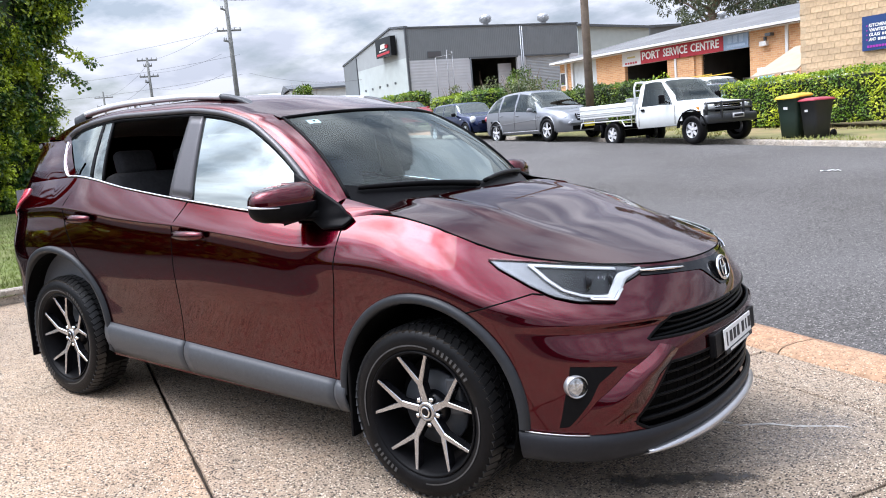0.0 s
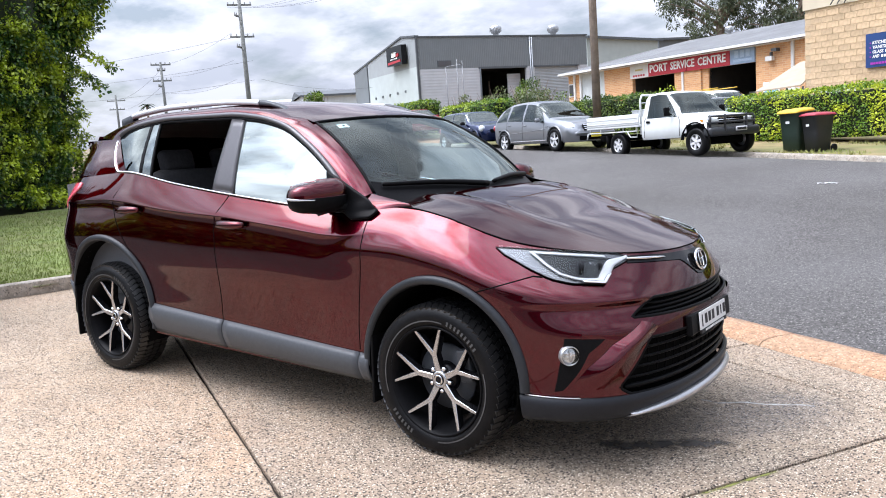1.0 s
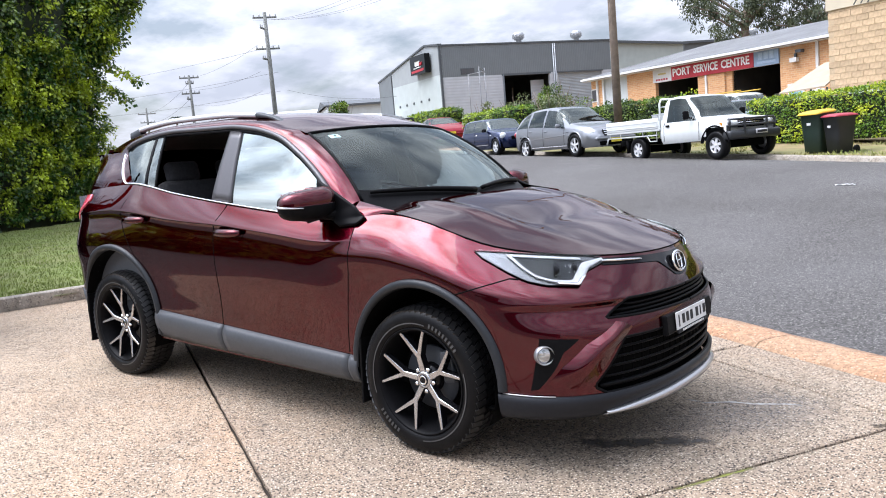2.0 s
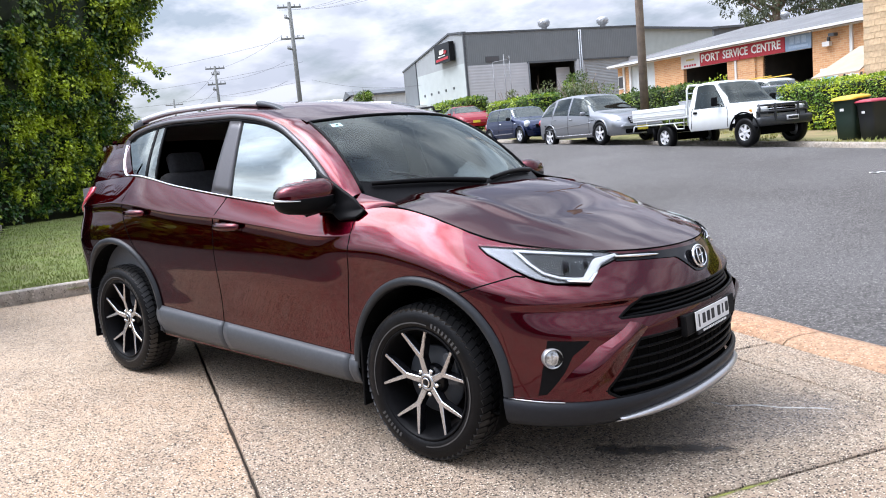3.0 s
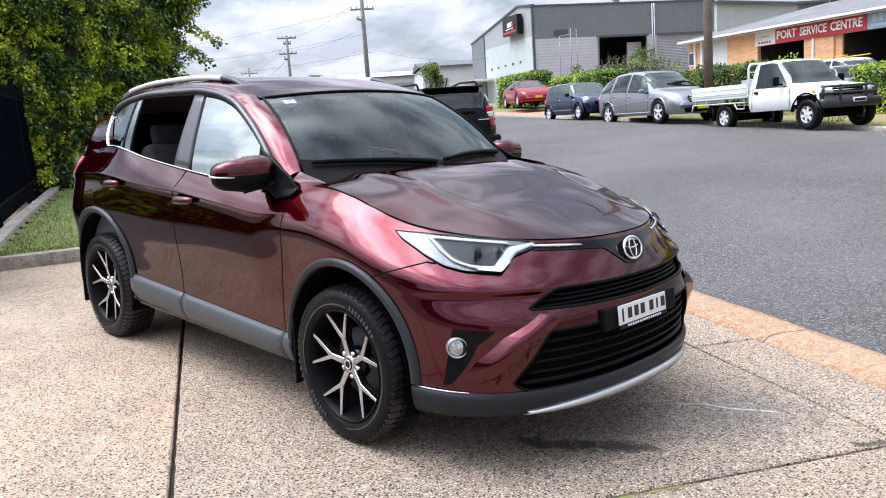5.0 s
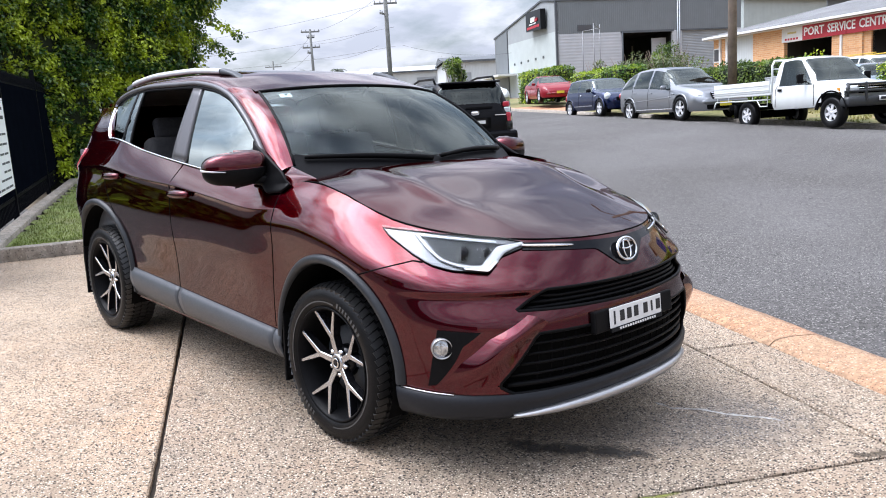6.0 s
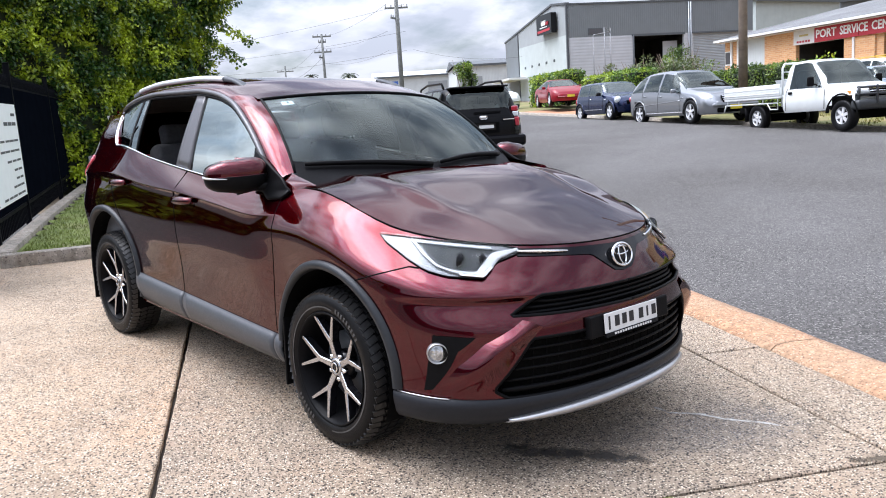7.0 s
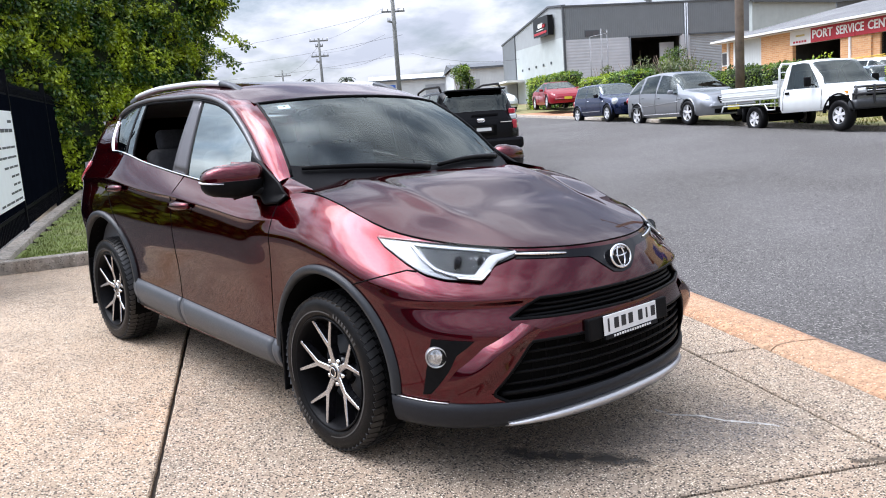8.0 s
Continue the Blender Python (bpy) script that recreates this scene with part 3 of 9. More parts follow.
for a_, ln_, off_ in ((0.35, 0.24, 0.0), (-0.5, 0.17, 0.11)):
    rows_ = [[Vector((off_ + (k / 6 - 0.5) * ln_ * math.cos(a_) - q * 0.022 * math.sin(a_), (k / 6 - 0.5) * ln_ * math.sin(a_) + q * 0.022 * math.cos(a_), 0.012 + 0.010 * math.sin(k * 1.9 + q))) for q in (-1, 0, 1)] for k in range(7)]
    sheet("paper_piece", rows_, PLATE_WHITE, scrap, thick=0.002)
# ---------------------------------------------------------------- the red car
def skin_at(y, z):
    return front_x(y, z) - 0.02, y, z


def build_red_car():
    car = thing("car", DRIVE, "deep red metallic SUV with black and silver wheels on the driveway", "car")
    ARCH = ((AXLE + 0.025, 0.395, 0.455), (-AXLE + 0.02, 0.43, 0.475))

    def in_arch(x, z, pad):
        return any((x - cx) ** 2 + (z - cz) ** 2 < (r - pad) ** 2 for cx, cz, r in ARCH)

    # --- lower body skin, in panels
    ss = [0.012 + (1 - 0.012) * i / 40 for i in range(41)]
    ss[0] = 0.0
    marks = sorted(set([AXLE - i * 0.0333 for i in range(1, 80) if AXLE - i * 0.0333 > -AXLE] + [0.88, -0.17, -1.06]), reverse=True)
    cols = [("f", s) for s in ss] + [("m", 1 + (AXLE - x) / (2 * AXLE)) for x in marks] + [("r", 2 + i / 22) for i in range(0, 23)]
    vrows = [0.8 * i / 30 for i in range(28)] + [0.735, 0.75, 0.765, 0.777, 0.787, 0.794, 0.8, 0.806, 0.815, 0.83, 0.85, 0.875, 0.90, 0.925, 0.95, 0.975, 1.0]

    def row_v(c, q):
        """Rows gather at the shoulder line."""
        vc = smooth(AXLE - (min(2.0, max(1.0, c)) - 1) * 2 * AXLE, CREASE)
        return q / 0.8 * vc if q < 0.8 else vc + (q - 0.8) / 0.2 * (1 - vc)
    pts = [[outline(c[1], row_v(c[1], q)) for q in vrows] for c in cols]

    def panel(name, test, side, label=""):
        verts, idx, faces = [], {}, []
        for i in range(len(cols) - 1):
            for j in range(len(vrows) - 1):
                quad = (pts[i][j], pts[i + 1][j], pts[i + 1][j + 1], pts[i][j + 1])
                cx, cz = sum(q[0] for q in quad) / 4, sum(q[2] for q in quad) / 4
                if in_arch(cx, cz, 0.021) and abs(quad[0][1]) > 0.45:
                    continue
                if not test(cx, cz, (vrows[j] + vrows[j + 1]) / 2):
                    continue
                f = []
                for a, b in ((i, j), (i + 1, j), (i + 1, j + 1), (i, j + 1)):
                    if (a, b) not in idx:
                        idx[a, b] = len(verts)
                        x, y, z = pts[a][b]
                        verts.append((x, y * side, z))
                    f.append(idx[a, b])
                faces.append(tuple(f) if side < 0 else tuple(f[::-1]))
        return mesh_part(name, verts, faces, PAINT_RED, car, label)
    UPPER = ((0, 0.757), (0.47, 0.760), (0.60, 0.688), (0.38, 0.684), (0, 0.678))
    LOWER = ((0, 0.60), (0.535, 0.60), (0.675, 0.40), (0.62, 0.362), (0, 0.357))

    def inside(y, z, poly):
        hit = False
        full = list(poly)
        for (y0, z0), (y1, z1) in zip(full, full[1:] + full[:1]):
            if (z0 > z) != (z1 > z) and y < (y1 - y0) * (z - z0) / (z1 - z0) + y0:
                hit = not hit
        return hit

    def bumper_skin(side):
        n, m = 150, 120
        verts = [outline(0.995 * i / n, j / m) for i in range(n + 1) for j in range(m + 1)]
        faces = []
        for f in grid_faces(n + 1, m + 1):
            cx, cy, cz = (sum(verts[i][c] for i in f) / 4 for c in range(3))
            if cx < 1.58 or (cz > 0.80 + 0.32 * (cx - 1.58) and cx < 1.80) or in_arch(cx, cz, 0.021):
                continue
            if inside(cy, cz, UPPER) or inside(cy, cz, LOWER):
                continue
            faces.append(f if side < 0 else f[::-1])
        used = sorted({i for f in faces for i in f})
        at = {i: k for k, i in enumerate(used)}
        mesh_part("front_bumper", [(verts[i][0], side * verts[i][1], verts[i][2]) for i in used], [tuple(at[i] for i in f) for f in faces], PAINT_RED, car)
    for side in (-1, 1):
        panel("front_door", lambda x, z, v: -0.17 < x < 0.88 and z > 0.30, side)
        panel("rear_door", lambda x, z, v: -1.06 < x < -0.17 and z > 0.30, side)
        panel("front_fender", lambda x, z, v: x >= 0.88 and (x < 1.6 or (z > 0.80 and x < 1.83)), side)
        panel("rear_quarter", lambda x, z, v: x <= -1.06, side)
        bumper_skin(side)

    # --- bonnet
    rows = []
    for j in range(-30, 31):
        y = 0.797 * math.sin(math.pi / 2 * j / 30)
        x0, x1 = cowl_x(y), hood_edge(y)
        rows.append([(x0 + (x1 - x0) * k, y, hood_z(x0 + (x1 - x0) * k, y) + 0.004) for k in (1 - (1 - i / 36) ** 1.6 for i in range(37))])
    sheet("bonnet", rows, PAINT_RED, car, "glossy red bonnet mirroring the sky", flip=True)

    # --- roof and its frame
    rows = []
    for i in range(41):
        x = -1.8 + i * (0.37 + 1.8) / 40
        e, w = smooth(x, ROOF_EDGE), roof_y(x)
        row = []
        for j in range(-16, 17):
            q = j / 16
            fx = x + (0.13 * (1 - abs(q) ** 2.2)) * ramp(-0.2, 0.37, x)
            row.append((fx, w * q, e + 0.045 * (1 - abs(q) ** 2.6) * (1 - 0.22 * ramp(-0.1, 0.37, x))))
        rows.append(row)
    sheet("roof", rows, PAINT_RED, car, flip=True)
    for side in (-1, 1):
        rows = []
        for i in range(61):
            k = i / 60
            # lower edge follows the window tops, upper edge the roof and then the windscreen
            if k < 0.7:
                xl, xu = -1.36 + (0.17 + 1.36) * k / 0.7, -1.8 + (0.37 + 1.8) * k / 0.7
                zu, yu = smooth(xu, ROOF_EDGE), roof_y(xu)
            else:
                f = (k - 0.7) / 0.3
                xl = 0.17 + (0.83 - 0.17) * f
                xu, yu, zu = screen(1, 1 - f)
            zl = smooth(xl, PANE_TOP)
            yl = glass_y(xl, zl) + 0.004
            row = []
            for j in range(7):
                q = j / 6
                row.append((xl + (xu - xl) * q, side * (yl + (yu - yl) * q + 0.016 * math.sin(math.pi * q)), zl + (zu - zl) * q + 0.012 * math.sin(math.pi * q)))
            rows.append(row)
        sheet("roof_frame", rows, PAINT_RED, car, flip=side > 0)
        # rear pillar panel
        rows = []
        for i in range(13):
            k = i / 12
            zl = top_z(-1.1 - 0.98 * k)
            xl = -1.1 - 0.97 * k
            lo = Vector((xl, side * side_y(max(xl, -2.02), zl - 0.001), zl))
            xu = -1.34 - 0.46 * k
            zu = 1.515 - 0.01 * k
            hi = Vector((xu, side * (glass_y(xu, zu) + 0.004), zu))
            rows.append([lo.lerp(hi, j / 8) + Vector((0, side * 0.012 * math.sin(math.pi * j / 8), 0)) for j in range(9)])
        sheet("rear_pillar", rows, PAINT_RED, car, flip=side < 0)

    # --- windows: (bottom x, top x) pairs bound each pane on the window plane
    def belt(x):
        return top_z(x) + 0.006

    def pane(name, x0b, x1b, x0t, x1t, mat, side, off=0.0, n=14, top_pad=0.0, thick=0.0, label=""):
        rows = []
        for i in range(n + 1):
            k = i / n
            xb, xt = x0b + (x1b - x0b) * k, x0t + (x1t - x0t) * k
            zb, zt = belt(xb), smooth(xt, PANE_TOP) - top_pad
            zt = max(zt, zb + 0.002)
            rows.append([(xb + (xt - xb) * q, side * (glass_y(xb + (xt - xb) * q, zb + (zt - zb) * q) + off), zb + (zt - zb) * q) for q in (j / 8 for j in range(9))])
        ob = sheet(name, rows, mat, car, label, flip=side < 0, thick=thick)
        return ob
    for side in (-1, 1):
        o = pane("front_window", -0.075, 0.80, -0.115, 0.79, SIDE_GLASS if side < 0 else SCREEN_GLASS, side, -0.004, 20, label="driver's window mirroring a pale sky" if side < 0 else "")
        o.visible_shadow = False
        if side > 0:
            pane("rear_window", -0.80, -0.25, -0.885, -0.225, PRIVACY_GLASS, side, -0.004).visible_shadow = False
        pane("quarter_window", -1.225, -0.945, -1.385, -0.99, PRIVACY_GLASS, side, 0.004, 10).visible_shadow = False
        pane("centre_pillar", -0.25, -0.075, -0.225, -0.115, PILLAR, side, 0.006, 6, thick=0.02)
        pane("fixed_window", -0.925, -0.83, -0.985, -0.905, PRIVACY_GLASS, side, 0.004, 6).visible_shadow = False
        pane("window_divider", -0.955, -0.925, -1.005, -0.98, BLACK_PLASTIC, side, 0.007, 3, thick=0.012)
        pane("window_divider", -0.838, -0.822, -0.912, -0.896, BLACK_PLASTIC, side, 0.007, 3, thick=0.012)
        # black run round the panes, bright strip below and round the rear end
        strip = []
        for i in range(60):
            x = 0.84 - i * (0.84 + 1.19) / 59
            strip.append((x, side * (glass_y(x, belt(x)) + 0.008), belt(x)))
        for i in range(1, 14):
            a = i / 13
            x, z = -1.19 - 0.165 * (1 - (1 - a) ** 1.25), belt(-1.19) + (1.50 - belt(-1.19)) * a ** 1.4
            strip.append((x, side * (glass_y(x, z) + 0.010 + 0.005 * math.sin(math.pi * min(1.0, a * 1.15))), z))
        tube("bright_strip", strip, [0.0048 + 0.0035 * ramp(44, 62, i) for i in range(len(strip))], CHROME, car, sides=6)
        run = [(-1.34 + (0.80 + 1.34) * i / 50, 0, 0) for i in range(51)]
        tube("window_seal", [(x, side * (glass_y(x, smooth(x, PANE_TOP)) + 0.001), smooth(x, PANE_TOP) - 0.004) for x, _, _ in run], 0.011, BLACK_PLASTIC, car, sides=6)
        tube("window_frame", [(x, side * (glass_y(x, smooth(x, PANE_TOP)) + 0.004), smooth(x, PANE_TOP) + 0.018) for x, _, _ in run], 0.015, PILLAR, car, sides=6)

        rows = []
        for i in range(13):
            k = i / 12
            x = 0.74 + 0.42 * k
            lo = Vector((x, half_width(x, 1.0), top_z(x)))
            hi = Vector((0.82 + 0.30 * k, 0.742 + 0.045 * k, 1.205 - 0.045 * k))
            rows.append([Vector((q.x, side * q.y, q.z)) for q in (lo.lerp(hi, j / 5) + Vector((0, 0.004, 0.006)) * math.sin(math.pi * j / 5) for j in range(6))])
        sheet("fender_top", rows, PAINT_RED, car, flip=side < 0)

    # --- windscreen
    rows = [[screen(-1 + 2 * i / 32, j / 16) for j in range(17)] for i in range(33)]
    sheet("windscreen", rows, SCREEN_GLASS, car, "windscreen mirroring clouds", flip=True).visible_shadow = False
    edge = [screen(-1, j / 12) for j in range(13)] + [screen(-1 + 2 * i / 24, 1) for i in range(1, 24)] + [screen(1, 1 - j / 12) for j in range(13)]
    tube("windscreen_seal", [(x + 0.002, y, z + 0.001) for x, y, z in edge], 0.008, BLACK_PLASTIC, car, sides=6)
    rows = []
    for i in range(33):
        a = -1 + 2 * i / 32
        x, y, z = screen(a, 0.0)
        x2, y2, z2 = screen(a, 0.035)
        rows.append([(cowl_x(y * 1.02) + 0.02, y * 1.02, hood_z(cowl_x(y), min(0.79, abs(y))) - 0.02), (x + 0.02, y, z - 0.006), (x2 + 0.006, y2, z2 + 0.004)])
    sheet("cowl_panel", rows, BLACK_PLASTIC, car, flip=False)
    rows = [[tuple(c + d for c, d in zip(screen(-1 + 2 * i / 32, b), (0.002, 0, 0.0015))) for b in (0.0, 0.03, 0.06, 0.085 + 0.03 * abs(-1 + i / 16) ** 6)] for i in range(33)]
    sheet("frit_band", rows, BLACK_PLASTIC, car, flip=True)
    for y0, y1, b1 in ((-0.05, -0.70, 0.04), (0.60, 0.02, 0.05)):
        arm = []
        for i in range(15):
            k = i / 14
            a = (y0 + (y1 - y0) * k) / 0.74
            x, y, z = screen(a, 0.045 + 0.9 * b1 * math.sin(k * math.pi * 0.9))
            arm.append((x + 0.016, y, z + 0.016))
        tube("wiper", arm, [0.017 - 0.006 * i / 14 for i in range(15)], BLACK_PLASTIC, car, sides=6)

    # --- sill and flare mouldings
    for side in (-1, 1):
        def strip_side(name, x0, x1, z0, z1, mat, off, n, label=""):
            rows = []
            for i in range(n + 1):
                x = x0 + (x1 - x0) * i / n
                a, b = z0(x), z1(x)
                rows.append([(x, side * (side_y(x, a + (b - a) * q) + off * smooth(q, [(0.0, 0.0), (0.15, 0.45), (0.52, 1.0), (0.60, 1.02), (0.92, 0.62), (1.0, 0.15)])), a + (b - a) * q) for q in (j / 6 for j in range(7))])
            return sheet(name, rows, mat, car, label, flip=side < 0, thick=0.012)
        ztop = lambda x: 0.472 - 0.042 * (x + 0.17)
        zbot = lambda x: 0.300 - 0.02 * x
        strip_side("sill_moulding", -0.875, -0.175, zbot, ztop, TRIM_GREY, 0.028, 16)
        strip_side("sill_moulding", -0.165, 0.865, zbot, ztop, TRIM_GREY, 0.028, 22)
        strip_side("sill_moulding", 0.870, 0.930, zbot, ztop, TRIM_GREY, 0.028, 4)
        for (cx, cz, r), a0, a1 in ((ARCH[0], -2, 183), (ARCH[1], -12, 188)):
            rows = []
            for i in range(49):
                a = radians(a0 + (a1 - a0) * i / 48)
                row = []
                for rr, off in ((r + 0.004, -0.004), (r + 0.002, 0.012), (r - 0.010, 0.021), (r - 0.028, 0.021), (r - 0.036, 0.012), (r - 0.040, -0.05)):
                    x, z = cx + rr * math.cos(a), max(0.30, cz + rr * math.sin(a))
                    row.append((x, side * (side_y(x, z) + off), z))
                rows.append(row)
            sheet("wheel_arch_moulding", rows, ARCH_GREY, car, flip=side > 0)
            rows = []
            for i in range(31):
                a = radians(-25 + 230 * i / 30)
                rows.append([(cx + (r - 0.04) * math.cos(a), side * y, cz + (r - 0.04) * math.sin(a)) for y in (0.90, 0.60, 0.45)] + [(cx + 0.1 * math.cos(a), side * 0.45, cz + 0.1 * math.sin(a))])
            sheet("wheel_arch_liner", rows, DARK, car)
            box("mud_flap", (0.014, 0.22, 0.34), (cx - r + 0.055, side * 0.79, 0.36), BLACK_PLASTIC, car, bevel=0.004)
    # --- seams
    def seam(pts3, w=0.0038):
        tube("panel_gap", pts3, w, DARK, car, sides=5)
    for side in (-1, 1):
        for x_at in (lambda z: 0.865 + 0.06 * ramp(0.5, 1.05, z), lambda z: -0.18 + 0.03 * ramp(0.9, 0.5, z) * 0 + 0.075 * ramp(1.0, 1.19, z)):
            zz = [0.44 + (1.09 - 0.44) * i / 24 if x_at(0.5) > 0.5 else 0.46 + (1.185 - 0.46) * i / 24 for i in range(25)]
            seam([(x_at(z), side * (side_y(x_at(z), z) - 0.0015), z) for z in zz])
        seam([(-0.955 - 0.22 * ramp(0.62, 1.12, z) + 0.10 * ramp(1.1, 1.3, z), side * (side_y(-0.955 - 0.22 * ramp(0.62, 1.12, z), z) - 0.0015), z) for z in (0.72 + 0.57 * i / 20 for i in range(21))])
        seam([(x, side * (side_y(x, 0.80 + 0.07 * (x - 1.58) / 0.22) - 0.0015), 0.80 + 0.07 * (x - 1.58) / 0.22) for x in (1.575 + 0.225 * i / 10 for i in range(11))])
        seam([(x, side * 0.797, hood_z(x, 0.797) + 0.003) for x in (0.93 + 0.45 * i / 12 for i in range(13))] + [(hood_edge(y), side * y, hood_z(hood_edge(y), y) + 0.002) for y in (0.797 - 0.797 * i / 40 for i in range(41))], 0.0032)
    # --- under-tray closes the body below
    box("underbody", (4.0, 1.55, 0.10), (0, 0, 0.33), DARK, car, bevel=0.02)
    # added dark tray and box keep lit ground from showing through the grille
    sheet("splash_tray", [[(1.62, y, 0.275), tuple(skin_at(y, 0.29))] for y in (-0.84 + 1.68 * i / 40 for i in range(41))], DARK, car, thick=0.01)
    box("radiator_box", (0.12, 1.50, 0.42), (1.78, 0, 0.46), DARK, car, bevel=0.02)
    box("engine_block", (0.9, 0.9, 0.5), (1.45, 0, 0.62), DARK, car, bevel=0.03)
    return car


def front_patch(name, curve_a, curve_b, mat, parent, off=0.004, n=24, m=5, side=1, thick=0.0, label=""):
    """A skin piece on the car's front between two (y, z) curves, off metres proud."""
    rows = []
    for i in range(n + 1):
        k = i / n
        (ya, za), (yb, zb) = curve_a(k), curve_b(k)
        row = []
        for j in range(m + 1):
            q = j / m
            y, z = ya + (yb - ya) * q, za + (zb - za) * q
            x = front_x(y, z)
            e = 0.004
            du = Vector((front_x(y + e, z) - front_x(y - e, z), 2 * e, 0))
            dv = Vector((front_x(y, z + e) - front_x(y, z - e), 0, 2 * e))
            nn = du.cross(dv).normalized()
            if nn.x < 0:
                nn = -nn
            p = Vector((x, y, z)) + nn * off
            row.append((p.x, side * p.y, p.z))
        rows.append(row)
    return sheet(name, rows, mat, parent, label, flip=side > 0, thick=thick)


def path_of(*pts):
    """A polyline as a function of 0..1 along its length."""
    d = [0.0]
    for a, b in zip(pts, pts[1:]):
        d.append(d[-1] + math.dist(a, b))

    def at(k):
        t = k * d[-1]
        for i in range(len(pts) - 1):
            if t <= d[i + 1] or i == len(pts) - 2:
                q = (t - d[i]) / max(1e-9, d[i + 1] - d[i])
                return tuple(pts[i][c] + (pts[i + 1][c] - pts[i][c]) * q for c in range(len(pts[0])))
    return at


car = build_red_car()


def wheel(parent, x, y, side, spin=0.0):
    hub = new("wheel")
    hub.parent = parent
    hub.matrix_local = Matrix.Translation((x, y, 0.357)) @ Matrix.Rotation(math.pi if side > 0 else 0, 4, "Z") @ Matrix.Rotation(spin, 4, "Y")
    # outer side faces -y
    b = lathe_bm([(0.235, 0.10), (0.266, 0.105), (0.30, 0.108), (0.335, 0.10), (0.352, 0.075), (0.357, 0.03), (0.357, -0.04), (0.352, -0.085), (0.340, -0.106), (0.305, -0.117), (0.276, -0.114), (0.259, -0.106), (0.250, -0.09), (0.232, 0.09)], 72)
    part("tyre", b, TYRE, hub)
    # tread: grooves read as raised blocks round the crown
    tb = bmesh.new()
    for k in range(62):
        a = 2 * math.pi * k / 62
        for yy, w, sk in ((-0.084, 0.050, 0.020), (-0.034, 0.040, 0.008), (0.012, 0.040, -0.008), (0.062, 0.048, -0.020)):
            m = Matrix.Rotation(a + sk, 4, "Y") @ Matrix.Translation((0.3550 if abs(yy) < 0.07 else 0.3475, yy, 0)) @ Matrix.Rotation(-0.34 if yy < -0.07 else 0.0, 4, "Z") @ Matrix.Rotation(0.35 if yy < 0 else -0.35, 4, "X")
            bmesh.ops.create_cube(tb, size=1.0, matrix=m @ Matrix.Diagonal((0.010, w, 0.0265, 1)))
    part("tread", tb, TREAD_RUBBER, hub, smooth_faces=False)
    b = lathe_bm([(0.252, -0.100), (0.261, -0.107), (0.256, -0.113), (0.248, -0.106), (0.239, -0.080), (0.216, -0.02), (0.21, 0.09)], 64)
    part("rim", b, BLACK_PLASTIC, hub)
    part("brake_disc", lathe_bm([(0.06, -0.005), (0.155, -0.005), (0.155, 0.02), (0.06, 0.02)], 40), TRIM_GREY, hub)
    part("hub_back", lathe_bm([(0.0, 0.03), (0.2, 0.04)], 32), DARK, hub)
    box("brake_caliper", (0.07, 0.06, 0.15), (0.13, -0.01, 0.05), TRIM_GREY, hub, bevel=0.01)
    # five split spokes: a stem at the hub and two arms to the rim, black with a machined face
    for k in range(5):
        a = 2 * math.pi * k / 5 + math.pi / 2
        rot = Matrix.Rotation(-a, 4, "Y")
        for layer, mat, grow, yo in (("spoke", GLOSS_BLACK, 1.0, 0.0), ("spoke_face", SPOKE_FACE, 0.84, -0.0035)):
            b = bmesh.new()

            def bar(p, q, w0, w1, d0, d1, y0, y1):
                d = Vector((q[0] - p[0], 0, q[1] - p[1])).normalized()
                nrm = Vector((-d.z, 0, d.x))
                v = []
                for (pp, w, yy, dd) in ((p, w0, y0, d0), (q, w1, y1, d1)):
                    c = Vector((pp[0], 0, pp[1]))
                    v += [b.verts.new(c + nrm * w + Vector((0, yy, 0))), b.verts.new(c - nrm * w + Vector((0, yy, 0))), b.verts.new(c - nrm * w * 1.25 + Vector((0, yy + dd, 0))), b.verts.new(c + nrm * w * 1.25 + Vector((0, yy + dd, 0)))]
                for f in ((0, 1, 5, 4), (1, 2, 6, 5), (2, 3, 7, 6), (3, 0, 4, 7), (3, 2, 1, 0), (4, 5, 6, 7)):
                    b.faces.new([v[i] for i in f])
            dp = 0.035 if layer == "spoke" else 0.003
            bar((0.026, 0.0), (0.134, 0.0), 0.0150 * grow, 0.0125 * grow, dp, dp, -0.066 + yo, -0.080 + yo)
            for s in (-1, 1):
                bar((0.122, s * 0.0040), (0.249, s * 0.078), 0.0110 * grow, 0.0058 * grow, dp, dp, -0.0790 + yo, -0.099 + yo)
            bmesh.ops.transform(b, matrix=rot, verts=b.verts)
            part(layer, b, mat, hub, "machined silver spoke face" if layer == "spoke_face" else "", smooth_faces=False)
        nut = lathe_bm([(0.0, -0.072), (0.010, -0.072), (0.012, -0.05)], 6)
        a2 = a + math.pi / 5
        bmesh.ops.transform(nut, matrix=Matrix.Translation((0.054 * math.cos(a2), 0, 0.057 * math.sin(a2))), verts=nut.verts)
        part("wheel_nut", nut, CHROME, hub)
    # raised sidewall marks
    for a0, n in ((0.5, 9), (3.6, 7)):
        for k in range(n):
            a = a0 + k * 0.075
            part("tyre_mark", box_bm((0.020, 0.002, 0.010), (0, 0, 0), 0.0), MARK_AND_SHEEN, hub, smooth_faces=False).matrix_local = Matrix.Rotation(-a, 4, "Y") @ Matrix.Translation((0.292, -0.1175, 0))
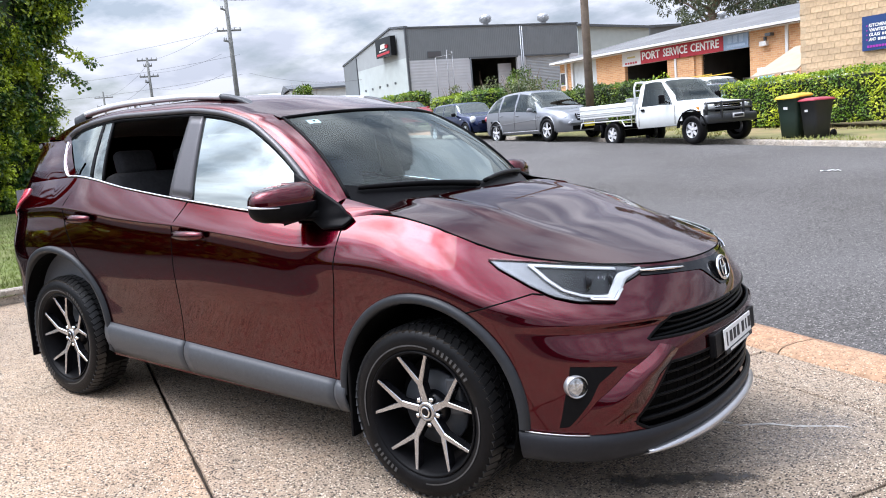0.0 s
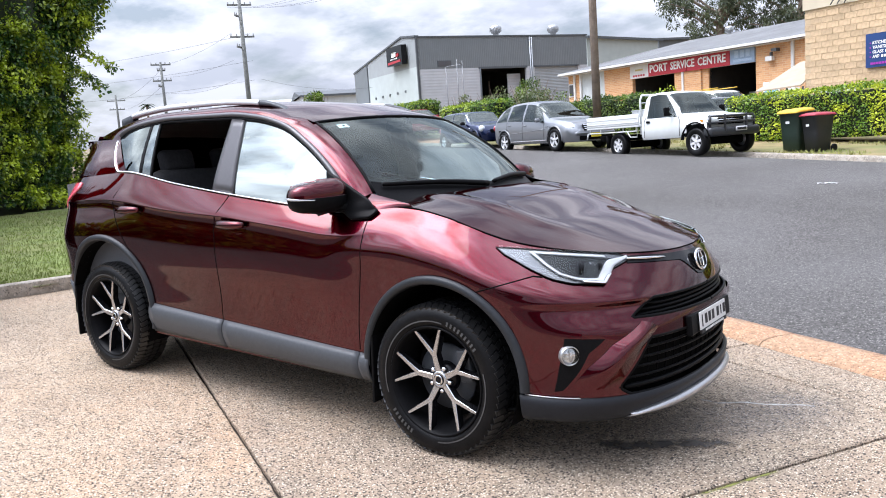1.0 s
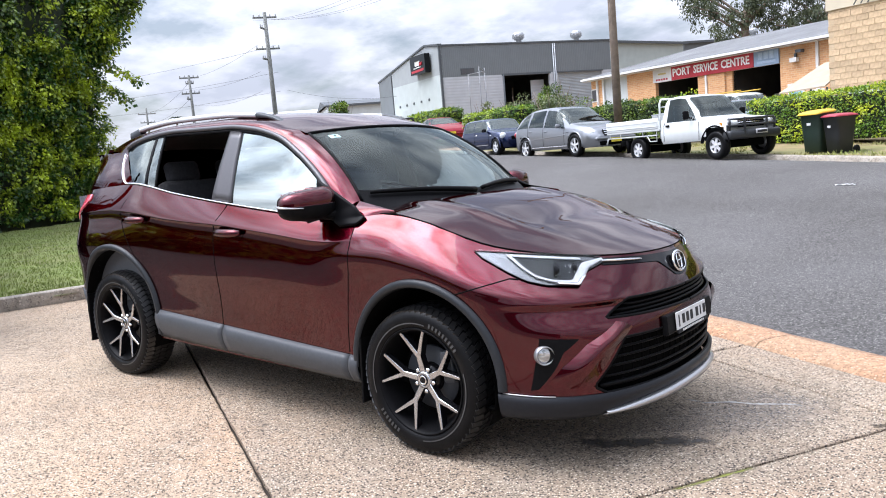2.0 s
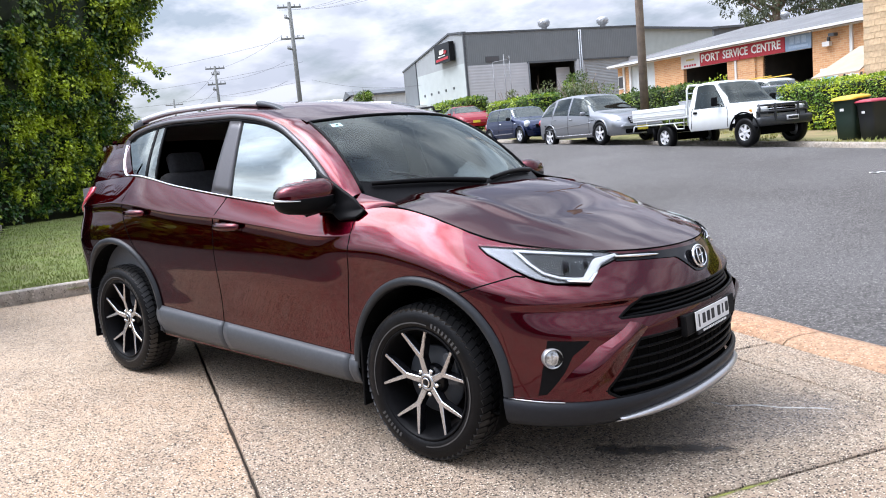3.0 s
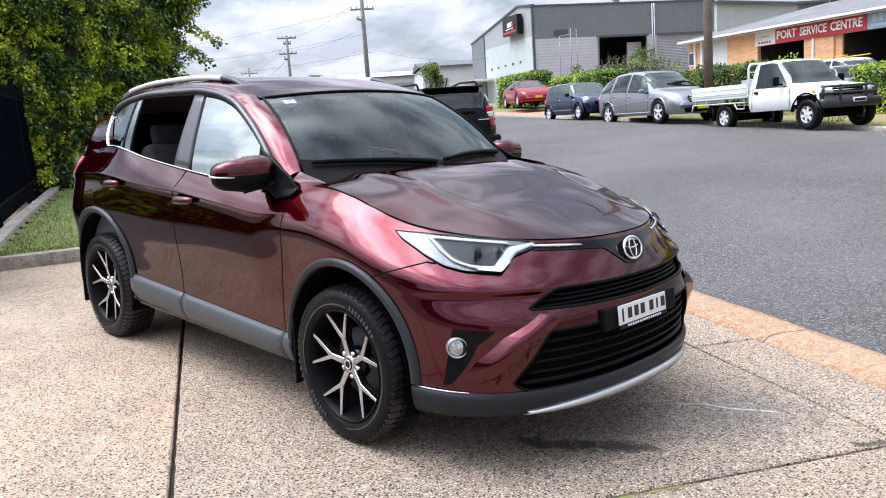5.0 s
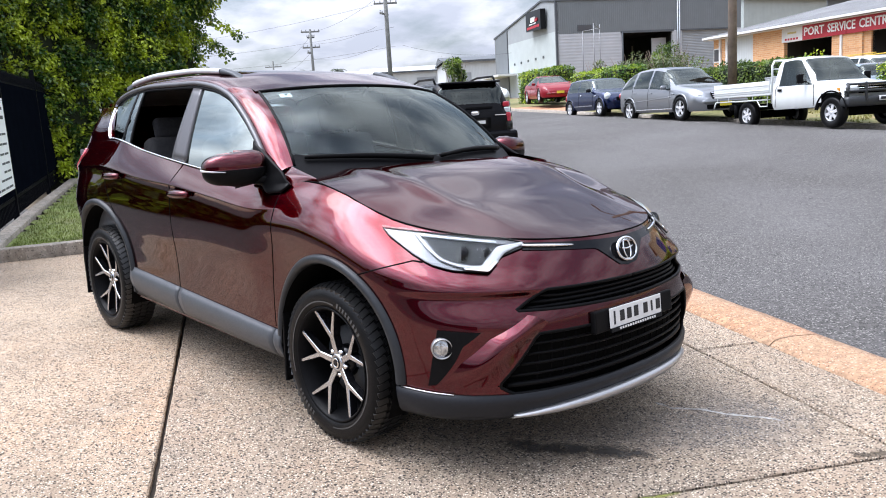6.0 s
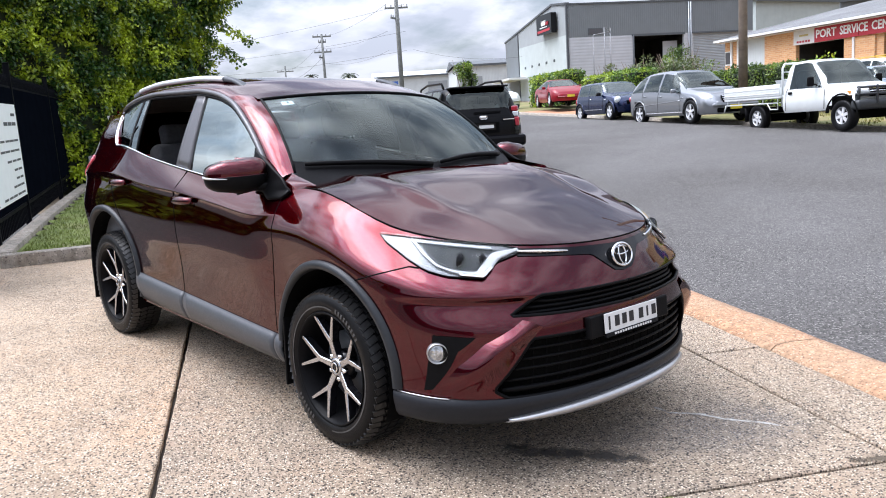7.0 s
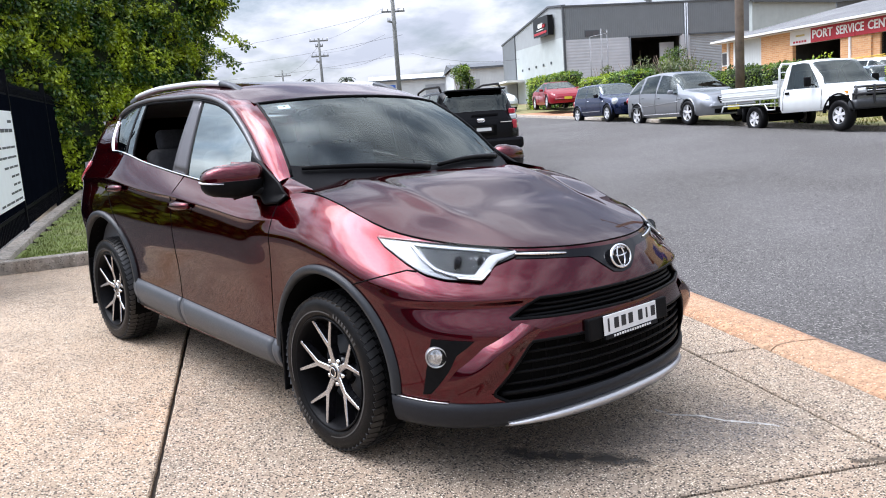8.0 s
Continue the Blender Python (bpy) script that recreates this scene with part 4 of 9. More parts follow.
    part("hub_cap", lathe_bm([(0.0, -0.078), (0.024, -0.078), (0.030, -0.072), (0.034, -0.05), (0.072, -0.045), (0.075, 0.0)], 32), GLOSS_BLACK, hub)
    part("hub_face", lathe_bm([(0.028, -0.0745), (0.031, -0.0760), (0.040, -0.0740), (0.042, -0.060)], 32), SPOKE_FACE, hub)
    # lighter grey arcs painted on for the highlights round the sidewall
    for r0, r1, a0, a1 in ((0.281, 0.287, 1.2, 3.3), (0.281, 0.287, 4.6, 6.4)):
        rows = [[(r * math.cos(a), -0.1185, r * math.sin(a)) for r in (r0, r1)] for a in (a0 + (a1 - a0) * i / 40 for i in range(41))]
        sheet("sidewall_band", rows, MARK_AND_SHEEN, hub)
    part("hub_badge", lathe_bm([(0.016, -0.0795), (0.0195, -0.082), (0.023, -0.0795)], 28), CHROME, hub)
    return hub


for sx, spin in ((1, -0.175), (-1, -0.10)):
    for side in (-1, 1):
        wheel(car, sx * AXLE, side * 0.79, side, spin)
# ---------------------------------------------------------------- the red car's front, fittings and cabin
def mirrored(side, pts):
    return [(x, side * y, z) for x, y, z in pts]


def skin(y, z, off=0.0):
    """A point on the front skin, off metres out."""
    x, e = front_x(y, z), 0.004
    du = Vector((front_x(y + e, z) - front_x(y - e, z), 2 * e, 0))
    dv = Vector((front_x(y, z + e) - front_x(y, z - e), 0, 2 * e))
    n = du.cross(dv).normalized()
    return Vector((x, y, z)) + (n if n.x > 0 else -n) * off


def along(fn, n):
    return [fn(i / n) for i in range(n + 1)]


def front_band(name, centre, half, mat, parent, off, side=1, n=30, thick=0.006, label=""):
    """A band of half-width `half` that follows a (y, z) path over the front skin."""
    rows = []
    for i in range(n + 1):
        k = i / n
        y, z = centre(k)
        y2, z2 = centre(min(1, k + 0.02))
        y1, z1 = centre(max(0, k - 0.02))
        d = Vector((y2 - y1, z2 - z1)).normalized()
        h = half(k) if callable(half) else half
        rows.append([tuple(v * (side if c == 1 else 1) for c, v in enumerate(skin(y - d.y * q * h, z + d.x * q * h, off))) for q in (-1, -0.4, 0.4, 1)])
    return sheet(name, rows, mat, parent, label, flip=side < 0, thick=thick)


def dress_front(car):
    for side in (-1, 1):
        # headlamp: housing, light guide, lens unit, clear cover
        lamp = new("headlamp")
        lamp.parent = car
        lamp["label"] = "slim clear headlamp with a white light guide"
        top = path_of((0.797, 0.980), (0.74, 0.971), (0.62, 0.952), (0.50, 0.938), (0.452, 0.924))
        bot = path_of((0.802, 0.950), (0.792, 0.893), (0.775, 0.856), (0.735, 0.836), (0.633, 0.826), (0.56, 0.880), (0.50, 0.898), (0.452, 0.912))
        front_patch("housing", top, bot, LAMP_BODY, lamp, 0.003, 30, 6, side)
        dark_top = path_of((0.728, 0.951), (0.60, 0.934), (0.515, 0.920))
        dark_bot = path_of((0.732, 0.902), (0.724, 0.866), (0.64, 0.846), (0.60, 0.866), (0.53, 0.912))
        front_patch("reflector_well", dark_top, dark_bot, BUMPER_DARK, lamp, 0.005, 16, 4, side)
        guide = path_of((0.738, 0.956), (0.744, 0.906), (0.738, 0.870), (0.708, 0.850), (0.640, 0.838), (0.632, 0.840), (0.560, 0.893), (0.545, 0.901), (0.462, 0.920))
        front_band("light_guide", guide, lambda k: 0.0045 + 0.0075 * ramp(0.40, 0.55, k) * ramp(1.0, 0.72, k), WHITE_PLASTIC, lamp, 0.008, side, 40)
        front_band("upper_light_guide", path_of((0.738, 0.954), (0.66, 0.942), (0.545, 0.926)), 0.0045, WHITE_PLASTIC, lamp, 0.008, side, 16)
        front_band("bright_edge", path_of((0.70, 0.838), (0.636, 0.829), (0.585, 0.862)), 0.004, CHROME, lamp, 0.011, side, 12)
        for yy, zz, rr in ((0.665, 0.888, 0.028), (0.597, 0.893, 0.020)):
            p = skin(yy, zz, 0.004)
            b = lathe_bm([(rr * 1.25, 0.0), (rr * 1.25, -0.006), (rr, -0.008)] + [(rr * math.cos(a), -0.008 - 0.5 * rr * math.sin(a)) for a in (0.3, 0.7, 1.1, 1.4)] + [(0.0005, -0.008 - 0.5 * rr)], 24)
            bmesh.ops.transform(b, matrix=Matrix.Translation((p.x, side * p.y, p.z)) @ Matrix.Rotation(radians(90 if side < 0 else 90), 4, "Z") @ Matrix.Rotation(radians(-25 * side), 4, "Z"), verts=b.verts)
            part("projector", b, GLOSS_BLACK, lamp)
        rnd = random.Random(17)
        for i in range(9):
            yy, zz = 0.575 + 0.05 * rnd.random(), 0.872 + 0.035 * rnd.random()
            p = skin(yy, zz, 0.007)
            part("reflector_facet", box_bm((0.004, 0.006 + 0.006 * rnd.random(), 0.004 + 0.006 * rnd.random()), (0, 0, 0), 0.001, 1), CHROME, lamp).matrix_local = Matrix.Translation((p.x, side * p.y, p.z)) @ Matrix.Rotation(rnd.uniform(-0.6, 0.6), 4, "X") @ Matrix.Rotation(rnd.uniform(-0.5, 0.5), 4, "Y")
        front_patch("cover", top, bot, LENS, lamp, 0.020, 30, 6, side).visible_shadow = False
        rim = [skin(*top(i / 20), 0.006) for i in range(21)] + [skin(*bot(1 - i / 30), 0.006) for i in range(31)]
        tube("lamp_seal", mirrored(side, rim), 0.0026, BLACK_PLASTIC, lamp, sides=5, closed=True)
        # the gap between wing and bumper runs on to the lamp's lower corner
        y0 = side_y(1.80, 0.87)
        gap = [Vector((1.80, y0, 0.87))] + [skin(y0 + (0.785 - y0) * k, 0.870 - 0.004 * k, 0.001) for k in (0.5, 0.65, 0.8, 0.9, 1.0)]
        tube("panel_gap", mirrored(side, gap), 0.0036, DARK, car, sides=5)
        # dark band from the lamp to the badge, with a bright bar on it
        front_patch("nose_band", path_of((0.46, 0.926), (0.25, 0.916), (0.0, 0.908)), path_of((0.475, 0.899), (0.287, 0.889), (0.16, 0.880), (0.105, 0.838), (0.06, 0.806), (0.0, 0.798)), GLOSS_BLACK, car, 0.004, 26, 4, side)
        tube("nose_bar", mirrored(side, along(lambda k: skin(*path_of((0.47, 0.913), (0.38, 0.908), (0.27, 0.902))(k), 0.010), 20)), [0.003 + 0.004 * math.sin(math.pi * min(1, 0.15 + i / 24)) for i in range(21)], CHROME, car, sides=6)
        # fog lamp and its dark recess
        front_patch("fog_recess", path_of((0.823, 0.622), (0.835, 0.50), (0.840, 0.394)), path_of((0.722, 0.616), (0.772, 0.560), (0.790, 0.50), (0.826, 0.400)), BLACK_PLASTIC, car, 0.003, 20, 6, side)
        fog = new("fog_lamp")
        fog.parent = car
        pf = skin(0.812, 0.552, 0.004)
        fog.matrix_local = Matrix.Translation((pf.x - 0.012, side * pf.y, pf.z)) @ Matrix.Rotation(radians(90 - 38 * (1 if side < 0 else -1)), 4, "Z")
        part("fog_bezel", lathe_bm([(0.036, -0.005), (0.038, -0.020), (0.041, -0.016), (0.042, 0.01)], 32), SILVER, fog)
        part("fog_reflector", lathe_bm([(0.0005, -0.016), (0.012, -0.0155), (0.024, -0.014), (0.034, -0.010), (0.038, -0.004)], 32), FOG_FACE, fog)
        part("fog_lens", lathe_bm([(0.0005, -0.022), (0.02, -0.021), (0.037, -0.016)], 32), LENS, fog).visible_shadow = False
        # slanting body-coloured blade between fog lamp and grille
        a, b = path_of((0.56, 0.672), (0.70, 0.590), (0.775, 0.500), (0.818, 0.405)), path_of((0.49, 0.640), (0.585, 0.560), (0.690, 0.405))
        rows = []
        for i in range(25):
            k = i / 24
            (ya, za), (yb, zb) = a(k), b(k)
            rows.append([tuple(v * (side if c == 1 else 1) for c, v in enumerate(skin(ya + (yb - ya) * q, za + (zb - za) * q, 0.002 + 0.040 * (q / 0.42 if q < 0.42 else (1 - q) / 0.58) * math.sin(math.pi * min(1, 0.12 + k * 0.8)))))
                         for q in (j / 8 for j in range(9))])
        sheet("bumper_blade", rows, PAINT_RED, car, flip=side > 0)
        # lower dark bumper with a satin skid lip
        rows = []
        for i in range(61):
            sv = 0.94 * i / 60
            row = []
            for v, off in ((0.0, -0.01), (0.0, 0.010), (0.03, 0.018), (0.10, 0.016), (0.150, 0.012), (0.158, -0.004)):
                x, y, z = outline(sv, v)
                x2, y2, _ = outline(min(1.0, sv + 0.01), v)
                x3, y3, _ = outline(max(0.0, sv - 0.01), v)
                t_ = Vector((x2 - x3, y2 - y3, 0)).normalized()
                row.append((x + t_.y * off, side * (y - t_.x * off), z))
            if row[0][0] > 1.765:
                rows.append(row)
        sheet("lower_bumper", rows, BUMPER_DARK, car, flip=side > 0)
        # thin silver bar put in for the reflection along the bumper's top edge
        tube("bright_edge_strip", mirrored(side, along(lambda k: skin(*path_of((0.872, 0.374), (0.83, 0.371), (0.79, 0.370))(k), 0.010), 14)), 0.0026, SILVER, car, sides=6)
        if side > 0:
            rows = []
            for i in range(-30, 31):
                k = abs(i) / 30
                zt, zb = 0.302 - 0.028 * k ** 3, 0.264
                p = skin(0.62 * i / 30, 0.30)
                fwd = 0.045 * (1 - 0.5 * k ** 4)
                rows.append([(p.x + o, 0.62 * i / 30, z) for o, z in ((0.012, zt + 0.010), (fwd, zt), (fwd + 0.003, zt - 0.3 * (zt - zb)), (fwd - 0.006, zb + 0.15 * (zt - zb)), (fwd - 0.045, zb - 0.010))])
            sheet("skid_lip", rows, SILVER, car, "satin silver skid lip", flip=False, thick=0.006)
        # turn the grille edges in
        for nm, poly in (("grille_frame", ((0, 0.757), (0.47, 0.760), (0.60, 0.688), (0.38, 0.684), (0, 0.678))), ("lower_grille_frame", ((0, 0.60), (0.535, 0.60), (0.675, 0.40), (0.62, 0.362), (0, 0.357)))):
            tube(nm, mirrored(side, along(lambda k: skin(*path_of(*poly)(k), -0.005), 50)), 0.008, BLACK_PLASTIC, car, sides=6)
    # near-black sheets behind the openings stand in for the shade inside
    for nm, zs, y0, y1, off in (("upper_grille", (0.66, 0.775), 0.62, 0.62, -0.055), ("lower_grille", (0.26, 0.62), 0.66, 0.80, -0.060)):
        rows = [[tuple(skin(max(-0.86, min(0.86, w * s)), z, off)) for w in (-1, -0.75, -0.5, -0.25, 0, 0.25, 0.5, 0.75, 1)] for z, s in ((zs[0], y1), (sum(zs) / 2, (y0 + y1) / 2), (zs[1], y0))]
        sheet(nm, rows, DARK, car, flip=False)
    for z, w, r in ((0.700, 0.55, 0.007), (0.718, 0.53, 0.007), (0.737, 0.49, 0.007)):
        tube("grille_slat", [skin(-w + 2 * w * i / 24, z, -0.026) for i in range(25)], r, BLACK_PLASTIC, car, sides=6)
    for z, w, r in ((0.39, 0.64, 0.012), (0.430, 0.63, 0.006), (0.475, 0.60, 0.006), (0.515, 0.57, 0.006), (0.555, 0.55, 0.006)):
        tube("lower_grille_slat", [skin(-w + 2 * w * i / 28, z, -0.026) for i in range(29)], r, BLACK_PLASTIC, car, sides=6)
    for i in range(-9, 10):
        y = i * 0.058
        tube("grille_rib", [skin(y, 0.365 + 0.23 * k / 6, -0.035) for k in range(7)], 0.004, DARK, car, sides=5)
    # number plate with its holder; the characters are plain bars
    plate = new("number_plate")
    plate.parent = car
    plate.matrix_local = Matrix.Translation((2.312, -0.015, 0.607)) @ Matrix.Rotation(radians(-6), 4, "Y")
    plate["label"] = "white number plate in a black holder"
    box("plate_holder", (0.03, 0.56, 0.092), (-0.02, 0.0, 0.0), BLACK_PLASTIC, plate, bevel=0.006)
    box("plate_sheet", (0.006, 0.372, 0.082), (0.003, -0.01, 0.004), PLATE_WHITE, plate, bevel=0.002)
    for k, y in enumerate((-0.115, -0.065, -0.015, 0.055, 0.102, 0.150)):
        box("plate_bar", (0.002, 0.030 if k != 4 else 0.011, 0.044), (0.007, y, 0.006), INK, plate)
    box("plate_bar", (0.002, 0.010, 0.055), (0.007, -0.168, 0.004), INK, plate)
    box("plate_frame_bar", (0.008, 0.372, 0.018), (0.0045, -0.01, -0.044), GLOSS_BLACK, plate)
    for i in range(15):
        box("plate_frame_bar", (0.002, 0.011, 0.009), (0.0095, -0.135 + i * 0.018, -0.044), PLATE_WHITE, plate)
    # nose badge: a plain oval ring with a bar
    badge = new("nose_badge")
    badge.parent = car
    pb = skin(0.0, 0.857, 0.012)
    badge.matrix_local = Matrix.Translation(pb) @ Matrix.Rotation(radians(-16), 4, "Y")
    badge["label"] = "chrome oval ring badge"
    ring = lambda ry, rz, cz=0.0, n=40, a0=0.0, a1=2 * math.pi: [(0.006, ry * math.cos(a0 + (a1 - a0) * i / n), cz + rz * math.sin(a0 + (a1 - a0) * i / n)) for i in range(n)]
    b = box_bm((0.010, 0.09, 0.07), (0, 0, 0), 0.02, 3)
    part("badge_back", b, GLOSS_BLACK, badge)
    tube("badge_ring", ring(0.066, 0.047), 0.0062, CHROME, badge, closed=True)
    tube("badge_inner_ring", ring(0.024, 0.042), 0.0045, CHROME, badge, closed=True)
    tube("badge_cross_ring", ring(0.052, 0.017, 0.018), 0.0042, CHROME, badge, closed=True)


dress_front(car)


RAIL = material("pale_rail_paint", (0.66, 0.67, 0.67), 0.35, 0.25, 0.04, 30, coat=0.4)


def dress_sides(car):
    for side in (-1, 1):
        # door handles in their cups
        for x, z in ((-0.02, 1.020), (-0.985, 1.072)):
            y0 = side_y(x, z)
            rows = []
            for i in range(9):
                rr = i / 8
                rows.append([(x + 0.03 + rr * 0.085 * math.cos(a), side * (side_y(x, z) + 0.0015 - 0.020 * (1 - rr ** 2)), z - 0.006 + rr * 0.040 * math.sin(a)) for a in (2 * math.pi * k / 24 for k in range(25))])
            sheet("handle_cup", rows, PAINT_RED, car, flip=side > 0)
            bar = [(x - 0.115 + 0.23 * i / 16, side * (y0 + 0.010 + 0.030 * math.sin(math.pi * i / 16) ** 0.45), z + 0.004 + 0.004 * i / 16) for i in range(17)]
            tube("door_handle", bar, [0.014 + 0.011 * math.sin(math.pi * i / 16) ** 0.5 for i in range(17)], PAINT_RED, car, sides=10)
            tube("handle_trim", [(px, py + side * 0.004, pz - 0.013) for px, py, pz in bar[2:-2]], 0.004, CHROME, car, sides=6)
        # wing mirror: painted cap, dark lower shell, indicator strip, arm
        mir = new("wing_mirror")
        mir.parent = car
        mir.matrix_local = Matrix.Translation((0.695, side * 0.962, 1.190)) @ Matrix.Rotation(radians(20 * side), 4, "Z") @ Matrix.Scale(1.09, 4)

        def shell(z0, z1, grow=1.0):
            rows = []
            for i in range(19):
                v = -1 + 2 * i / 18
                v = max(z0, min(z1, v))
                row = []
                for k in range(33):
                    a = 2 * math.pi * k / 32
                    ex = max(0.0, 1 - abs(v) ** 3.0) ** 0.38
                    cx, cy = math.cos(a), math.sin(a)
                    sx = 0.085 * abs(cx) ** 0.85 * (1 if cx > 0 else -1) * (1.0 if cx > 0 else 0.75)
                    out = cy * side
                    sy = 0.138 * abs(cy) ** 0.72 * (1 if cy > 0 else -1)
                    hz = 0.084 * (1 - 0.15 * (out * 0.5 + 0.5))
                    row.append((sx * ex * grow, sy * ex * grow, v * hz * grow + 0.008 * (1 - out) * ex))
                rows.append(row)
            return rows
        sheet("mirror_cap", shell(-0.02, 1.0), PAINT_RED, mir)
        sheet("mirror_shell", shell(-1.0, 0.0, 0.985), BLACK_PLASTIC, mir)
        strip = []
        for k in range(12):
            a = radians(15 + 75 * k / 11)
            strip.append((0.088 * math.cos(a) ** 0.85, side * 0.138 * math.sin(a) ** 0.8, -0.004 + 0.006 * k / 11))
        tube("mirror_indicator", strip, [0.002 + 0.0045 * k / 11 for k in range(12)], WHITE_PLASTIC, mir, sides=6)
        box("mirror_glass", (0.004, 0.19, 0.11), (-0.062, 0, 0), CHROME, mir, bevel=0.0)
        box("mirror_arm", (0.055, 0.20, 0.034), (0.020, side * -0.145, -0.046), BLACK_PLASTIC, mir, bevel=0.010)
        box("mirror_foot", (0.075, 0.05, 0.05), (0.025, side * -0.235, -0.046), BLACK_PLASTIC, mir, bevel=0.014)
        # black corner piece at the foot of the windscreen pillar, with a rounded toe on the wing
        rows = []
        for i in range(19):
            k = i / 18
            xb, xt = 0.655 + 0.315 * k, 0.615 + 0.345 * k
            zb = top_z(xb) + 0.002 - 0.040 * ramp(0.30, 0.62, k) + 0.030 * ramp(0.90, 1.0, k)
            zt = max(zb + 0.010, 1.318 - 0.168 * k - 0.020 * ramp(0.85, 1.0, k))
            row = []
            for j in range(11):
                x, z = xb + (xt - xb) * j / 10, zb + (zt - zb) * j / 10
                t = top_z(x)
                y = side_y(x, min(z, t)) + 0.007
                row.append((x, side * (y + (glass_y(x, z) + 0.012 - y) * ramp(0.0, 0.06, z - t)), z))
            rows.append(row)
        sheet("corner_trim", rows, BLACK_PLASTIC, car, flip=side > 0, thick=0.012)
        # roof rail: pale bar with dark feet
        zr = lambda x: smooth(x, [(-1.56, 1.655), (-1.35, 1.692), (-0.95, 1.722), (-0.5, 1.727), (-0.15, 1.712), (0.02, 1.680), (0.12, 1.640)])
        for nm, x0, x1, mat, w, h in (("roof_rail", -1.42, -0.12, RAIL, 0.030, 0.017), ("rail_foot", -0.12, 0.115, TRIM_GREY, 0.026, 0.020), ("rail_foot", -1.57, -1.42, TRIM_GREY, 0.023, 0.020)):
            rows = []
            for i in range(25):
                x = x0 + (x1 - x0) * i / 24
                yc = side * (roof_y(x) - 0.075)
                hh = h if nm == "roof_rail" else max(0.012, (zr(x) - smooth(x, ROOF_EDGE) - 0.012) / 2)
                zc = zr(x) - hh
                rows.append([(x, yc + w * abs(math.cos(a)) ** 0.6 * (1 if math.cos(a) > 0 else -1), zc + hh * abs(math.sin(a)) ** 0.6 * (1 if math.sin(a) > 0 else -1)) for a in (2 * math.pi * k / 12 for k in range(13))])
            sheet(nm, rows, mat, car, flip=True)
        # tail lamp and rear lower bumper
        rows = []
        for i in range(15):
            x = -1.62 - 0.50 * i / 14
            z0, z1 = 1.205 - 0.155 * min(1, i / 7), 1.235 - 0.02 * i / 14
            rows.append([(x, side * (side_y(x, z0 + (z1 - z0) * q) + 0.008), z0 + (z1 - z0) * q) for q in (j / 4 for j in range(5))])
        sheet("tail_lamp", rows, TAIL_RED, car, "red tail lamp", flip=side > 0, thick=0.01)
        rows = []
        for i in range(13):
            x = -1.80 - 0.38 * i / 12
            rows.append([(x, side * (side_y(x, z) + 0.010), z) for z in (0.37, 0.43, 0.49, 0.54)])
        sheet("rear_lower_bumper", rows, TRIM_GREY, car, flip=side > 0, thick=0.015)
    # rear closing: hatch, spoiler, glass
    rows = []
    for i in range(17):
        q = -1 + i / 8
        lo = Vector((-2.05 + 0.25 * abs(q) ** 3, 0.74 * q, 1.20))
        hi = Vector((-1.84 + 0.06 * abs(q) ** 2, 0.60 * q, 1.54))
        rows.append([lo.lerp(hi, j / 6) for j in range(7)])
    sheet("tailgate", rows, PAINT_RED, car, flip=False)
    rows = []
    for i in range(17):
        q = -1 + i / 8
        rows.append([(-1.76, 0.53 * q, 1.560 + 0.03 * (1 - q * q)), (-1.88 + 0.08 * q * q, 0.53 * q, 1.545 + 0.02 * (1 - q * q)), (-1.89 + 0.08 * q * q, 0.52 * q, 1.530), (-1.80, 0.52 * q, 1.520)])
    sheet("roof_spoiler", rows, PAINT_RED, car, flip=False)


dress_sides(car)


def cushion(size, centre, bev, rot=None):
    b = box_bm(size, (0, 0, 0), bev, 3)
    bmesh.ops.transform(b, matrix=Matrix.Translation(centre) @ (rot or Matrix()), verts=b.verts)
    return b


